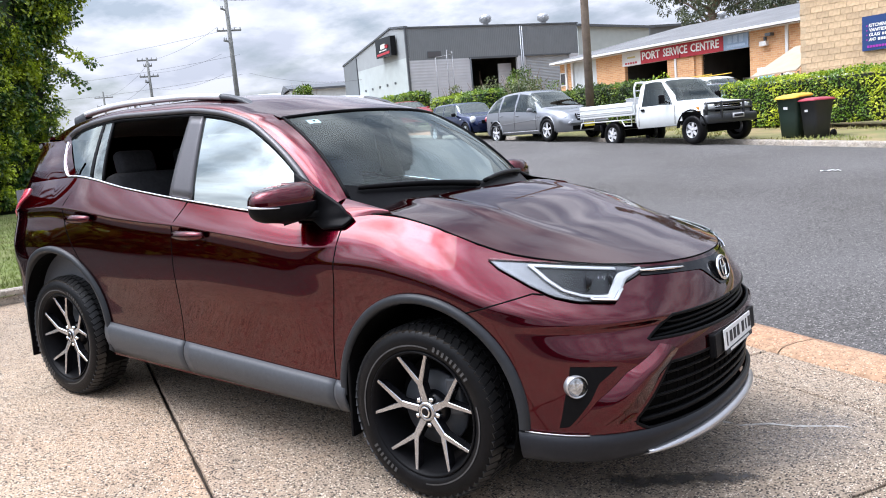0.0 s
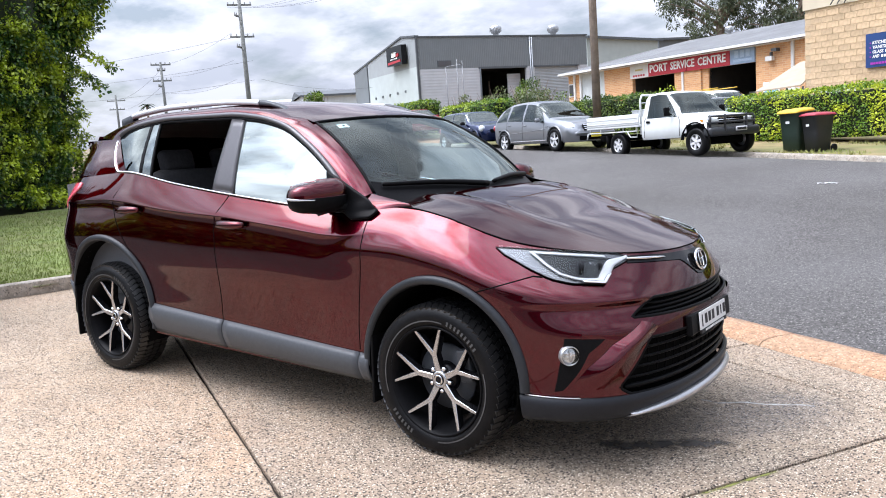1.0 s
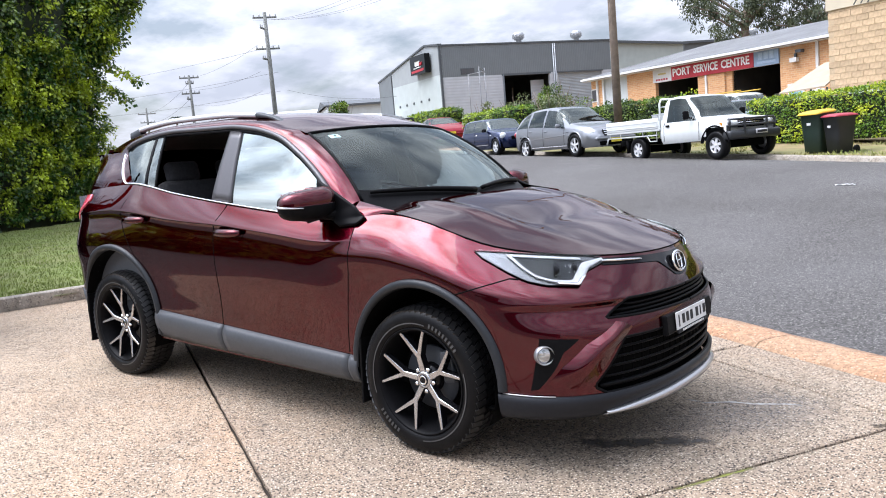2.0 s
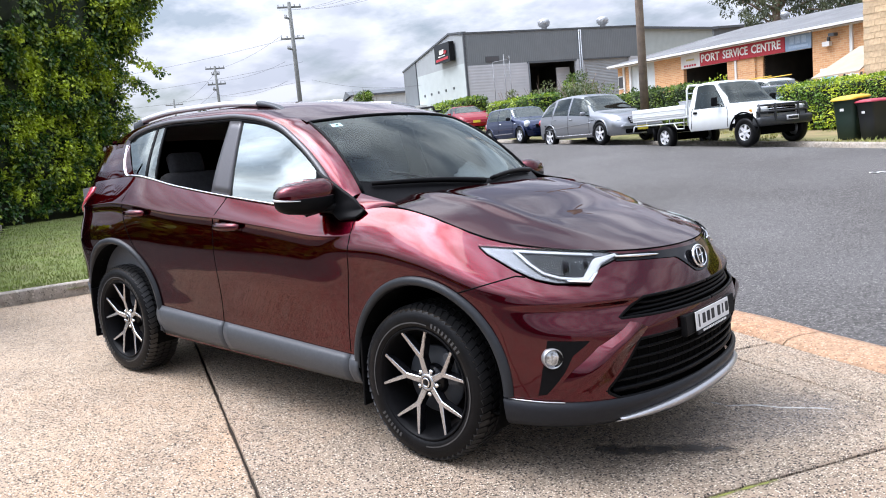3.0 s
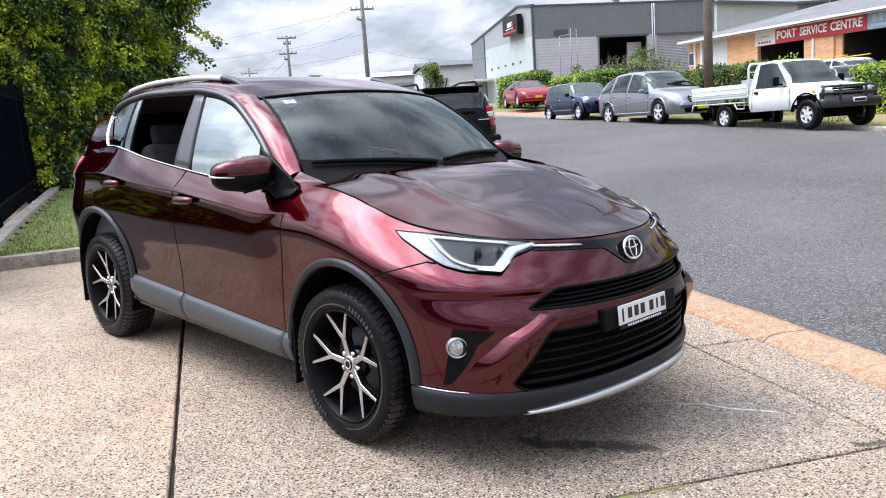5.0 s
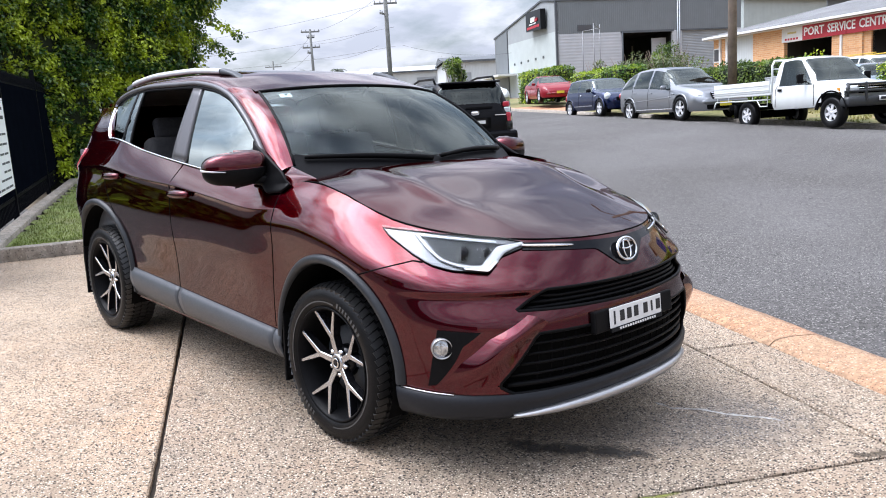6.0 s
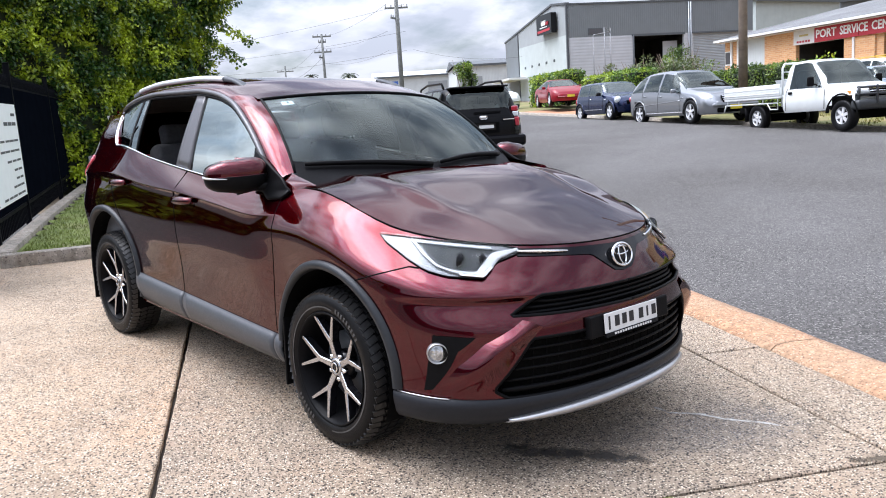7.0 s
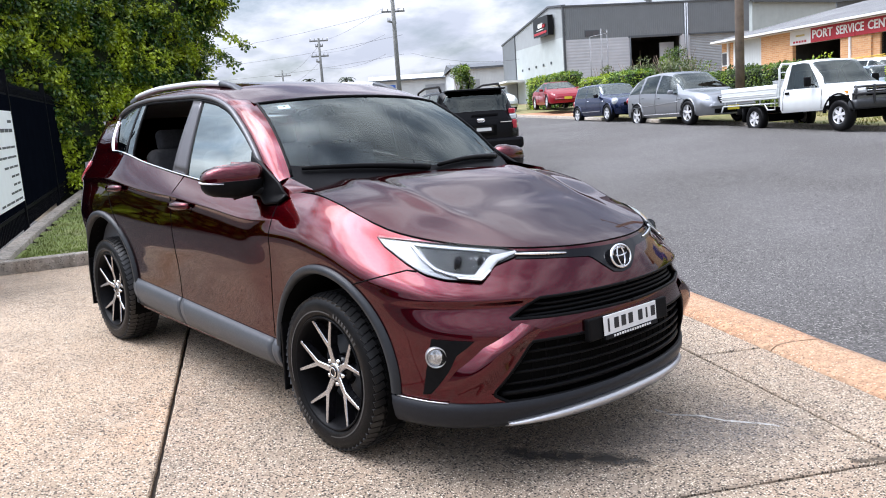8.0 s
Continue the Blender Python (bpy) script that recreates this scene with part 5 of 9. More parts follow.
def dress_cabin(car):
    lean = Matrix.Rotation(radians(-17), 4, "Y")
    for y in (-0.37, 0.37):
        seat = new("front_seat")
        seat.parent = car
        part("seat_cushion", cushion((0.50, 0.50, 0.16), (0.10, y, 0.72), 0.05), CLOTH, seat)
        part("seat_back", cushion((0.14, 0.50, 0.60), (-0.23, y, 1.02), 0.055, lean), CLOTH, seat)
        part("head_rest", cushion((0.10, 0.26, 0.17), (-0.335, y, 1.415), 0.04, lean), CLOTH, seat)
        for yy in (-0.06, 0.06):
            tube("head_rest_post", [(-0.30, y + yy, 1.28), (-0.325, y + yy, 1.37)], 0.006, CHROME, seat, sides=6)
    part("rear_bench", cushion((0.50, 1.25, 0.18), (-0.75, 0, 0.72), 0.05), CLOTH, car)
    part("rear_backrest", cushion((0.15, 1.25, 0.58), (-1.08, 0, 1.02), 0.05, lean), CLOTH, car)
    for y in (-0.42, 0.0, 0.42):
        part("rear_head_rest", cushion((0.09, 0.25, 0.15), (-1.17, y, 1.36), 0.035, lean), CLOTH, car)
    # dashboard
    rows = []
    for i in range(21):
        y = -0.72 + 1.44 * i / 20
        hump = 0.04 * math.exp(-((y + 0.37) / 0.2) ** 2)
        rows.append([(0.96 - 0.22 * (y / 0.8) ** 2, y, 1.14), (0.80 - 0.1 * (y / 0.8) ** 2, y, 1.125 + hump * 0.4), (0.62, y, 1.10 + hump), (0.55, y, 1.05 + hump * 0.6), (0.56, y, 0.75), (0.75, y, 0.5)])
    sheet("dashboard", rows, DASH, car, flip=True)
    wheel_ring = [(0.43 + 0.045 * math.sin(a), -0.37 + 0.185 * math.cos(a), 1.03 + 0.175 * math.sin(a)) for a in (2 * math.pi * k / 32 for k in range(32))]
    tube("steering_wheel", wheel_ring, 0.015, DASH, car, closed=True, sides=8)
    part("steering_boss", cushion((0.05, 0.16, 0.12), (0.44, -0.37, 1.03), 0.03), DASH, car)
    part("cabin_floor", cushion((2.6, 1.5, 0.04), (-0.3, 0, 0.45), 0.01), DARK, car)
    part("boot_cover", cushion((0.7, 1.3, 0.03), (-1.5, 0, 1.12), 0.01), DARK, car)
    for side in (-1, 1):
        rows = [[(x, side * 0.80, z) for z in (0.5, 0.8, top_z(x) - 0.02)] for x in (-1.9, -1.2, -0.6, 0.0, 0.5, 0.8)]
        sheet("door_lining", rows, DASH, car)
        rows = [[(x, side * (roof_y(x) - 0.05), smooth(x, ROOF_EDGE) - 0.03), (x, side * (glass_y(x, smooth(x, PANE_TOP)) - 0.02), smooth(x, PANE_TOP) - 0.005)] for x in (-1.3, -0.9, -0.5, -0.1, 0.15)]
        sheet("roof_lining_edge", rows, HEADLINER, car)
    rows = [[(x, w * (roof_y(x) - 0.04), smooth(x, ROOF_EDGE) - 0.03 + 0.02 * (1 - w * w)) for w in (-1, -0.5, 0, 0.5, 1)] for x in (-1.75, -1.2, -0.6, 0.0, 0.36)]
    sheet("roof_lining", rows, HEADLINER, car)
    part("rear_view_mirror", cushion((0.03, 0.24, 0.065), (0.44, 0.0, 1.535), 0.02), BLACK_PLASTIC, car)
    tube("mirror_stalk", [(0.46, 0, 1.54), (0.505, 0, 1.585)], 0.012, BLACK_PLASTIC, car, sides=6)
    # pale stickers inside the screen
    for a0, a1, b0, b1, lab in ((-0.87, -0.78, 0.865, 0.925, "pale service sticker"),):
        rows = [[tuple(c + d for c, d in zip(screen(a0 + (a1 - a0) * i / 3, b0 + (b1 - b0) * j / 3), (-0.004, 0, -0.003))) for j in range(4)] for i in range(4)]
        sheet("sticker", rows, material("pale_sticker", (0.62, 0.75, 0.76), 0.5), car, lab)
        am, bmid = (a0 + a1) / 2, (b0 + b1) / 2
        rows = [[tuple(c + d for c, d in zip(screen(am + 0.02 * (i - 0.5), bmid + 0.02 * (j - 0.5)), (0.0, 0, 0.0))) for j in range(2)] for i in range(2)]
        sheet("sticker_mark", rows, INK, car)
    # papers left on the passenger seat
    part("paper", cushion((0.20, 0.14, 0.004), (0.55, -0.02, 1.165), 0.001, Matrix.Rotation(0.3, 4, "Y")), PLATE_WHITE, car)


dress_cabin(car)
# ---------------------------------------------------------------- kerbs, lawn, verge
def kerb_profile(s, kind):
    z = near_z(s)
    if kind == "near":
        return [(2.555, z - 0.10), (2.560, z + 0.002), (2.572, z + 0.018), (2.600, z + 0.036), (2.650, z + 0.045), (2.74, z + 0.048), (2.84, z + 0.046), (2.92, z + 0.039), (2.945, z - 0.10)]
    zf = road_z(s, FAR_KERB)
    return [(13.93, zf - 0.1), (13.94, zf + 0.09), (13.97, zf + 0.125), (14.10, zf + 0.13), (14.12, zf - 0.05)]


def kerb_piece(s0, s1, kind, mat, parent):
    rows = []
    n = max(2, round((s1 - s0) / 0.25))
    for i in range(n + 1):
        s = s0 + (s1 - s0) * i / n
        wob = 0.012 * noise.noise((s * 1.7, 3.1 if kind == "near" else 9.0, 0))
        rows.append([SU * s + SN * (r + (wob if k > 5 else 0)) + Vector((0, 0, z + 0.008 * noise.noise((s * 3, r * 4, 1.0)))) for k, (r, z) in enumerate(kerb_profile(s, kind))])
    return sheet("kerb_stone", rows, mat, parent)


kerb = thing("kerb", Matrix(), "ochre-painted rolled concrete kerb along the street", "kerb", kind="structure")
edges = [-62, -50, -40, -30] + [1.0 - 2.45 * k for k in range(10, 0, -1)] + [1.0, 3.45, 5.9, 8.35, 10.8, 20]
edges = sorted(set(edges))
for a, b in zip(edges, edges[1:]):
    kerb_piece(a + 0.004, b - 0.004, "near", KERB_ORANGE, kerb)
far_kerb = thing("far_kerb", Matrix(), "low grey concrete kerb across the street", "kerb", kind="structure")
for a, b in zip(steps(-60, -2, 3.0), steps(-60, -2, 3.0)[1:]):
    kerb_piece(a + 0.005, b - 0.005, "far", KERB_GREY, far_kerb)
for a, b in zip(steps(-2, 25, 3.0), steps(-2, 25, 3.0)[1:]):
    kerb_piece(a + 0.005, b - 0.005, "far", KERB_GREY, far_kerb)

VERGE = material("dry_verge_grass", (0.17, 0.155, 0.06), 0.95, 0, 0.35, 1.3, 0.5, 30, stain=[(0.5, (0.30, 0.20, 0.11), 0.7), (1.5, (0.10, 0.13, 0.035), 0.6)])
DIRT = material("red_brown_dirt", (0.40, 0.20, 0.11), 0.95, 0, 0.2, 2.0, 0.4, 40)
land_sheet("verge", steps(-60, 25, 1.5), [14.11, 15, 16, 17, 18, 19, 20], lambda s, r: land_z(s, r) + 0.015, VERGE, "thin dry grass verge before the hedges", "grass")
for s0, s1, nm in ((-34.5, -27.5, "dirt_crossing"), (-6.0, 6, "dirt_crossing")):
    land_sheet(nm, steps(s0, s1, 1.0), [14.12, 14.6, 15.2, 16.2], lambda s, r: land_z(s, r) + 0.03, DIRT, "red-brown dirt driveway crossing the verge", "dirt")

# tufts on the verge
rng = np.random.default_rng(8)
verts, faces = [], []
for _ in range(9000):
    s_, r_ = rng.uniform(-16, 9), 14.16 + 2.75 * rng.random()
    p = SU * s_ + SN * r_
    bare = noise.noise((s_ * 0.45, r_ * 0.9, 3.0))
    if bare < -0.05:
        continue
    h, a, k = 0.03 + 0.10 * rng.random() * (0.5 + bare), rng.random() * 6.28, len(verts)
    w, z = 0.010 + 0.012 * rng.random(), land_z(s_, r_) + 0.012
    verts += [(p.x - w * math.cos(a), p.y - w * math.sin(a), z), (p.x + w * math.cos(a), p.y + w * math.sin(a), z), (p.x + rng.normal(0, 0.03), p.y + rng.normal(0, 0.03), z + h)]
    faces.append((k, k + 1, k + 2))
tagged(mesh_part("verge_grass", verts, faces, material("dry_grass_blades", (0.30, 0.27, 0.09), 0.8, 0, 0.4, 1.2, stain=[(0.7, (0.16, 0.22, 0.05), 0.8)]), None, smooth_faces=False), "patchy green and straw grass tufts on the verge", "grass", kind="stuff")

# lawn beside the driveway, in the driveway's plane
LAWN = ((-4.70, -0.74), (-4.48, 5.15), (-13.2, 9.6), (-15.4, 7.2), (-13.6, 3.0))


def in_poly(x, y, poly):
    hit = False
    for (x0, y0), (x1, y1) in zip(poly, poly[1:] + poly[:1]):
        if (y0 > y) != (y1 > y) and x < (x1 - x0) * (y - y0) / (y1 - y0) + x0:
            hit = not hit
    return hit


def lawn_z(x, y):
    return 0.085 + 0.02 * noise.noise((x * 0.8, y * 0.8, 0))


lawn = thing("lawn", DRIVE, "short green lawn with dry patches inside concrete edging", "lawn", kind="structure")
b = bmesh.new()
vs = {}
for i in range(48):
    for j in range(48):
        x, y = -16 + 11.7 * i / 47, -1.0 + 11 * j / 47
        vs[i, j] = b.verts.new((x, y, lawn_z(x, y)))
for i in range(47):
    for j in range(47):
        x, y = -16 + 11.7 * (i + 0.5) / 47, -1.0 + 11 * (j + 0.5) / 47
        if in_poly(x, y, ((-4.78, -0.84), (-4.57, 1.0), (-4.43, 5.15)) + LAWN[2:]):
            b.faces.new((vs[i, j], vs[i + 1, j], vs[i + 1, j + 1], vs[i, j + 1]))
part("lawn_bed", b, GRASS_BED, lawn)
rng = np.random.default_rng(4)
verts, faces = [], []
n = 0
while n < 26000:
    x = -4.72 - 9.5 * rng.random() ** 1.7
    y = -0.8 + 6.2 * rng.random() ** 1.2
    if not in_poly(x, y, LAWN):
        continue
    a, h, w = rng.random() * 6.28, 0.022 + 0.03 * rng.random(), 0.004 + 0.004 * rng.random()
    lean = rng.normal(0, 0.014, 2)
    z = lawn_z(x, y) - 0.004
    k = len(verts)
    verts += [(x - w * math.cos(a), y - w * math.sin(a), z), (x + w * math.cos(a), y + w * math.sin(a), z), (x + lean[0], y + lean[1], z + h)]
    faces.append((k, k + 1, k + 2))
    n += 1
grass = mesh_part("grass", verts, faces, GRASS, None, smooth_faces=False)
grass.matrix_world = DRIVE
tagged(grass, "short green and straw-coloured grass blades on the lawn", "grass", kind="stuff")


def edging(name, pts, w, h, label):
    root = thing(name, DRIVE, label, "edging", kind="structure")
    for (x0, y0), (x1, y1) in zip(pts, pts[1:]):
        L = math.dist((x0, y0), (x1, y1))
        a = math.atan2(y1 - y0, x1 - x0)
        n = max(1, round(L / 1.3))
        for i in range(n):
            b = box_bm((L / n - 0.006, w, h + 0.08), (L / n * (i + 0.5), 0, (h - 0.08) / 2), 0.012, 2)
            bmesh.ops.transform(b, matrix=Matrix.Translation((x0, y0, 0)) @ Matrix.Rotation(a, 4, "Z"), verts=b.verts)
            part("edging_block", b, KERB_GREY, root)


edging("lawn_edging", ((-4.78, -0.86), (-4.56, 1.0), (-4.42, 5.2)), 0.15, 0.135, "weathered grey concrete edging round the lawn")
edging("fence_edging", ((-4.85, -0.80), (-5.25, -0.66), (-8.0, 0.47), (-13.6, 2.85)), 0.17, 0.15, "weathered grey concrete edging under the fence")

# ---------------------------------------------------------------- steel fence with a sign board
FENCE_BLACK = material("black_powder_coat", (0.005, 0.0055, 0.007), 0.5, 0, 0.15, 8, 0.03, 200, spec=0.01, stain=[(1.2, (0.010, 0.011, 0.014), 0.4)])
FENCE_SHEET = material("dark_screen_sheet", (0.003, 0.004, 0.007), 0.7, 0, 0.2, 3, spec=0.0)
SIGN_WHITE = material("sign_white", (0.88, 0.91, 0.94), 0.45, 0, 0.03, 6)
SIGN_INK = material("sign_ink", (0.05, 0.055, 0.065), 0.6, 0, 0.05, 20)
fence_x = (DRIVE.to_3x3() @ Vector((4.2, -1.69, 0))).normalized()                 # x runs towards the driveway, along its fall
fence_y = Vector((-fence_x.y, fence_x.x, 0)).normalized()                        # the pickets stand plumb across it
FENCE_AT = Matrix.Translation(DRIVE @ Vector((-8.05, 0.275, 0))) @ Matrix((fence_x, fence_y, fence_x.cross(fence_y))).transposed().to_4x4()


def build_fence():
    f = thing("fence", FENCE_AT, "black steel picket fence backed with dark sheeting", "fence")
    for x, h in ((-6.6, 2.30), (-4.2, 2.30), (0.0, 2.28), (2.4, 2.28), (4.8, 2.28)):
        b = box_bm((0.075, 0.075, h), (x, 0, h / 2), 0.006, 1)
        box_bm((0.085, 0.085, 0.02), (x, 0, h + 0.01), 0.004, 1, b)
        part("post", b, FENCE_BLACK, f, smooth_faces=False)
    for z in (0.34, 1.95):
        for x0, x1 in ((-6.6, -4.2), (-4.2, 0.0), (0.0, 2.4), (2.4, 4.8)):
            part("rail", box_bm((x1 - x0 - 0.075, 0.035, 0.045), ((x0 + x1) / 2, 0, z), 0.004, 1), FENCE_BLACK, f, smooth_faces=False)
    picket = None
    x = -6.5
    while x < 4.75:
        if min(abs(x - p) for p in (-6.6, -4.2, 0.0, 2.4, 4.8)) > 0.07:
            if picket is None:
                b = box_bm((0.022, 0.022, 1.97), (0, 0, 1.075), 0.003, 1)
                tip = bmesh.ops.create_cone(b, segments=4, radius1=0.016, radius2=0.001, depth=0.09, matrix=Matrix.Translation((0, 0, 2.105)))
                picket = part("picket", b, FENCE_BLACK, f, smooth_faces=False)
                picket.location = (x, -0.001, 0)
            else:
                o = new("picket", picket.data)
                o.parent = f
                o.location = (x, -0.001, 0)
        x += 0.105
    for x0, x1 in ((-6.55, -4.25), (-4.15, -0.05), (0.05, 2.35), (2.45, 4.75)):
        part("screen_sheet", box_bm((x1 - x0, 0.006, 1.55), ((x0 + x1) / 2, 0.03, 1.165), 0.001, 1), FENCE_SHEET, f, smooth_faces=False)
    s = thing("sign_board", FENCE_AT @ Matrix.Translation((0.11, 0.045, 0.48)), "white printed sign board fixed to the black fence", "sign")
    part("board", box_bm((2.15, 0.008, 1.24), (1.075, 0, 0.62), 0.003, 1), SIGN_WHITE, s, smooth_faces=False)
    rnd = random.Random(5)
    for z, h, n, x1 in ((1.10, 0.060, 1, 0.45), (0.98, 0.075, 3, 1.05), (0.76, 0.045, 4, 1.5), (0.63, 0.045, 4, 1.6), (0.50, 0.045, 3, 1.2), (0.38, 0.045, 2, 0.8), (0.27, 0.045, 2, 0.7), (0.17, 0.045, 3, 1.0), (0.06, 0.045, 5, 1.8)):
        x = 0.10
        for k in range(n):
            w = (x1 - 0.1) / n * rnd.uniform(0.75, 0.92)
            part("sign_bar", box_bm((w, 0.003, h * 0.62), (x + w / 2 + 0.05, 0.0045, z), 0), SIGN_INK, s, smooth_faces=False)
            x += (x1 - 0.1) / n
    for x in (0.03, 2.12):
        for z in (0.03, 1.21):
            part("screw", lathe_bm([(0.0005, 0.008), (0.008, 0.007), (0.009, 0.004)], 8), CHROME, s).location = (x, 0, z)


build_fence()

# ---------------------------------------------------------------- foliage
def leaf_mat(name, dark, light, sheen=0.45):
    if name in MATS:
        return MATS[name]
    m = bpy.data.materials.new(name)
    MATS[name] = m
    m.use_nodes = True
    n, l = m.node_tree.nodes, m.node_tree.links
    b = n["Principled BSDF"]
    b.inputs["Roughness"].default_value = sheen
    g = n.new("ShaderNodeNewGeometry")
    r = n.new("ShaderNodeValToRGB")
    r.color_ramp.elements[0].position, r.color_ramp.elements[0].color = 0.28, (*dark, 1)
    r.color_ramp.elements[1].position, r.color_ramp.elements[1].color = 1.0, (*light, 1)
    co = n.new("ShaderNodeTexCoord")
    t = n.new("ShaderNodeTexNoise"); t.inputs["Scale"].default_value, t.inputs["Detail"].default_value = 1.7, 4
    l.new(co.outputs["Object"], t.inputs["Vector"])
    mth = n.new("ShaderNodeMath"); mth.operation = "MULTIPLY_ADD"; mth.inputs[1].default_value = 0.42
    mr = n.new("ShaderNodeMapRange"); mr.inputs["From Min"].default_value, mr.inputs["From Max"].default_value, mr.inputs["To Max"].default_value = 0.42, 0.62, 0.62
    l.new(t.outputs["Fac"], mr.inputs["Value"])
    l.new(g.outputs["Random Per Island"], mth.inputs[0]); l.new(mr.outputs[0], mth.inputs[2])
    l.new(mth.outputs[0], r.inputs[0])
    l.new(r.outputs[0], b.inputs["Base Color"])
    tr = n.new("ShaderNodeBsdfTranslucent")
    l.new(r.outputs[0], tr.inputs[0])
    mx = n.new("ShaderNodeMixShader"); mx.inputs[0].default_value = 0.28
    l.new(b.outputs[0], mx.inputs[1]); l.new(tr.outputs[0], mx.inputs[2])
    l.new(mx.outputs[0], n["Material Output"].inputs["Surface"])
    return m


def leaves(name, at, out, size, mat, parent, seed=1, droop=0.5, slim=0.42, label=""):
    """Many folded leaves: at (n, 3) places, out (n, 3) the way they face, size in metres."""
    r = np.random.default_rng(seed)
    n = len(at)
    tip = out * 0.6 + r.normal(0, 0.75, (n, 3)) + np.array([0, 0, -droop])
    tip /= np.linalg.norm(tip, axis=1)[:, None] + 1e-9
    face = out + np.array([0, 0, 0.7]) + r.normal(0, 0.45, (n, 3))
    wide = np.cross(tip, face)
    wide /= np.linalg.norm(wide, axis=1)[:, None] + 1e-9
    nrm = np.cross(wide, tip)
    L = (size * r.uniform(0.6, 1.35, n))[:, None]
    v = np.empty((n, 4, 3))
    v[:, 0], v[:, 2] = at, at + tip * L
    mid = at + tip * L * 0.45 + nrm * L * 0.10
    v[:, 1], v[:, 3] = mid + wide * L * slim, mid - wide * L * slim
    me = bpy.data.meshes.new(name)
    me.vertices.add(n * 4); me.loops.add(n * 4); me.polygons.add(n)
    me.vertices.foreach_set("co", v.reshape(-1))
    me.loops.foreach_set("vertex_index", np.arange(n * 4, dtype=np.int32))
    me.polygons.foreach_set("loop_start", np.arange(0, n * 4, 4, dtype=np.int32))
    me.polygons.foreach_set("loop_total", np.full(n, 4, dtype=np.int32))
    me.update(calc_edges=True)
    me.validate()
    me.materials.append(mat)
    ob = new(name, me)
    ob.parent = parent
    if label:
        ob["label"] = label
    return ob


def clumped(centres, radius, per, seed, out_bias):
    """Leaf places on the outer shell of clumps; centres (k, 3), radius (k,)."""
    r = np.random.default_rng(seed)
    k = len(centres)
    d = r.normal(0, 1, (k, per, 3)) + np.asarray(out_bias) * 0.8
    d /= np.linalg.norm(d, axis=2)[:, :, None]
    rad = radius[:, None] * r.uniform(0.55, 1.05, (k, per))
    p = centres[:, None, :] + d * rad[:, :, None]
    return p.reshape(-1, 3), d.reshape(-1, 3)


# near-black green carries the shade between the inner leaves of hedges and crowns
LEAF_SHADE_CORE = material("foliage_shade_core", (0.012, 0.02, 0.006), 0.9, 0, 0.4, 3, 0.6, 8)
BARK = material("grey_brown_bark", (0.16, 0.12, 0.09), 0.9, 0, 0.3, 8, 0.6, 30)
LEAF_TALL = leaf_mat("glossy_hedge_leaf", (0.028, 0.084, 0.014), (0.62, 0.74, 0.05), 0.36)
LEAF_PALM = leaf_mat("palm_leaf", (0.016, 0.026, 0.010), (0.07, 0.09, 0.03), 0.5)
LEAF_HEDGE = leaf_mat("bright_hedge_leaf", (0.10, 0.20, 0.014), (0.66, 0.72, 0.045), 0.45)
LEAF_MID = leaf_mat("green_hedge_leaf", (0.06, 0.14, 0.012), (0.42, 0.52, 0.04), 0.45)
LEAF_DARK = leaf_mat("dark_shrub_leaf", (0.036, 0.074, 0.012), (0.24, 0.34, 0.04), 0.45)
LEAF_GUM = leaf_mat("gum_leaf", (0.035, 0.050, 0.022), (0.13, 0.15, 0.07), 0.5)
LEAF_OLIVE = leaf_mat("olive_shrub_leaf", (0.06, 0.085, 0.03), (0.20, 0.23, 0.09), 0.5)


def lumpy_core(name, size, parent, mat=LEAF_SHADE_CORE, seed=0, amp=0.12):
    """Added near-black mass: its colour is a hedge's inner shade; little light passes through."""
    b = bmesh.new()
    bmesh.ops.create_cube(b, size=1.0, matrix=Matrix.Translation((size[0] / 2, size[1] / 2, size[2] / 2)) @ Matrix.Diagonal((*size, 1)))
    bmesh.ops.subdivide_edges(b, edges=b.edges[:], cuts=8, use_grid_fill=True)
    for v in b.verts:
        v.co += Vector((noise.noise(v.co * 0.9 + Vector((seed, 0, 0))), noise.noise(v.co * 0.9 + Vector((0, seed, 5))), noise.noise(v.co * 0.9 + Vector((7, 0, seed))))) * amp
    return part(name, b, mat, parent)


def clipped_hedge(name, m, size, mat, label, leaf, count, seed, group=""):
    """A hedge of size (length, depth, height) whose outer skin is leaves."""
    h = thing(name, m, label, "hedge", group)
    L, D, H = size
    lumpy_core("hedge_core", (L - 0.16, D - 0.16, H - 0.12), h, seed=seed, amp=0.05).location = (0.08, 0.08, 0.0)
    r = np.random.default_rng(seed)
    areas = np.array([L * H, L * H, D * H, D * H, L * D])
    pick = r.choice(5, count, p=areas / areas.sum())
    u, w = r.random(count), r.random(count)
    at, out = np.zeros((count, 3)), np.zeros((count, 3))
    for side, (ax, val, nrm) in enumerate((((0, 2), 0.0, (0, -1, 0)), ((0, 2), D, (0, 1, 0)), ((1, 2), 0.0, (-1, 0, 0)), ((1, 2), L, (1, 0, 0)), ((0, 1), H, (0, 0, 1)))):
        k = pick == side
        dims = (L, D, H)
        at[k, ax[0]], at[k, ax[1]] = u[k] * dims[ax[0]], w[k] * dims[ax[1]]
        third = ({0, 1, 2} - set(ax)).pop()
        at[k, third] = val
        out[k] = nrm
    bumpy = np.array([noise.noise((p[0] * 2.2, p[1] * 2.2 + seed, p[2] * 2.2)) for p in at])
    at += out * (0.08 * bumpy + r.normal(0, 0.03, count))[:, None]
    leaves("leaves", at, out, leaf, mat, h, seed, 0.25)
    return h


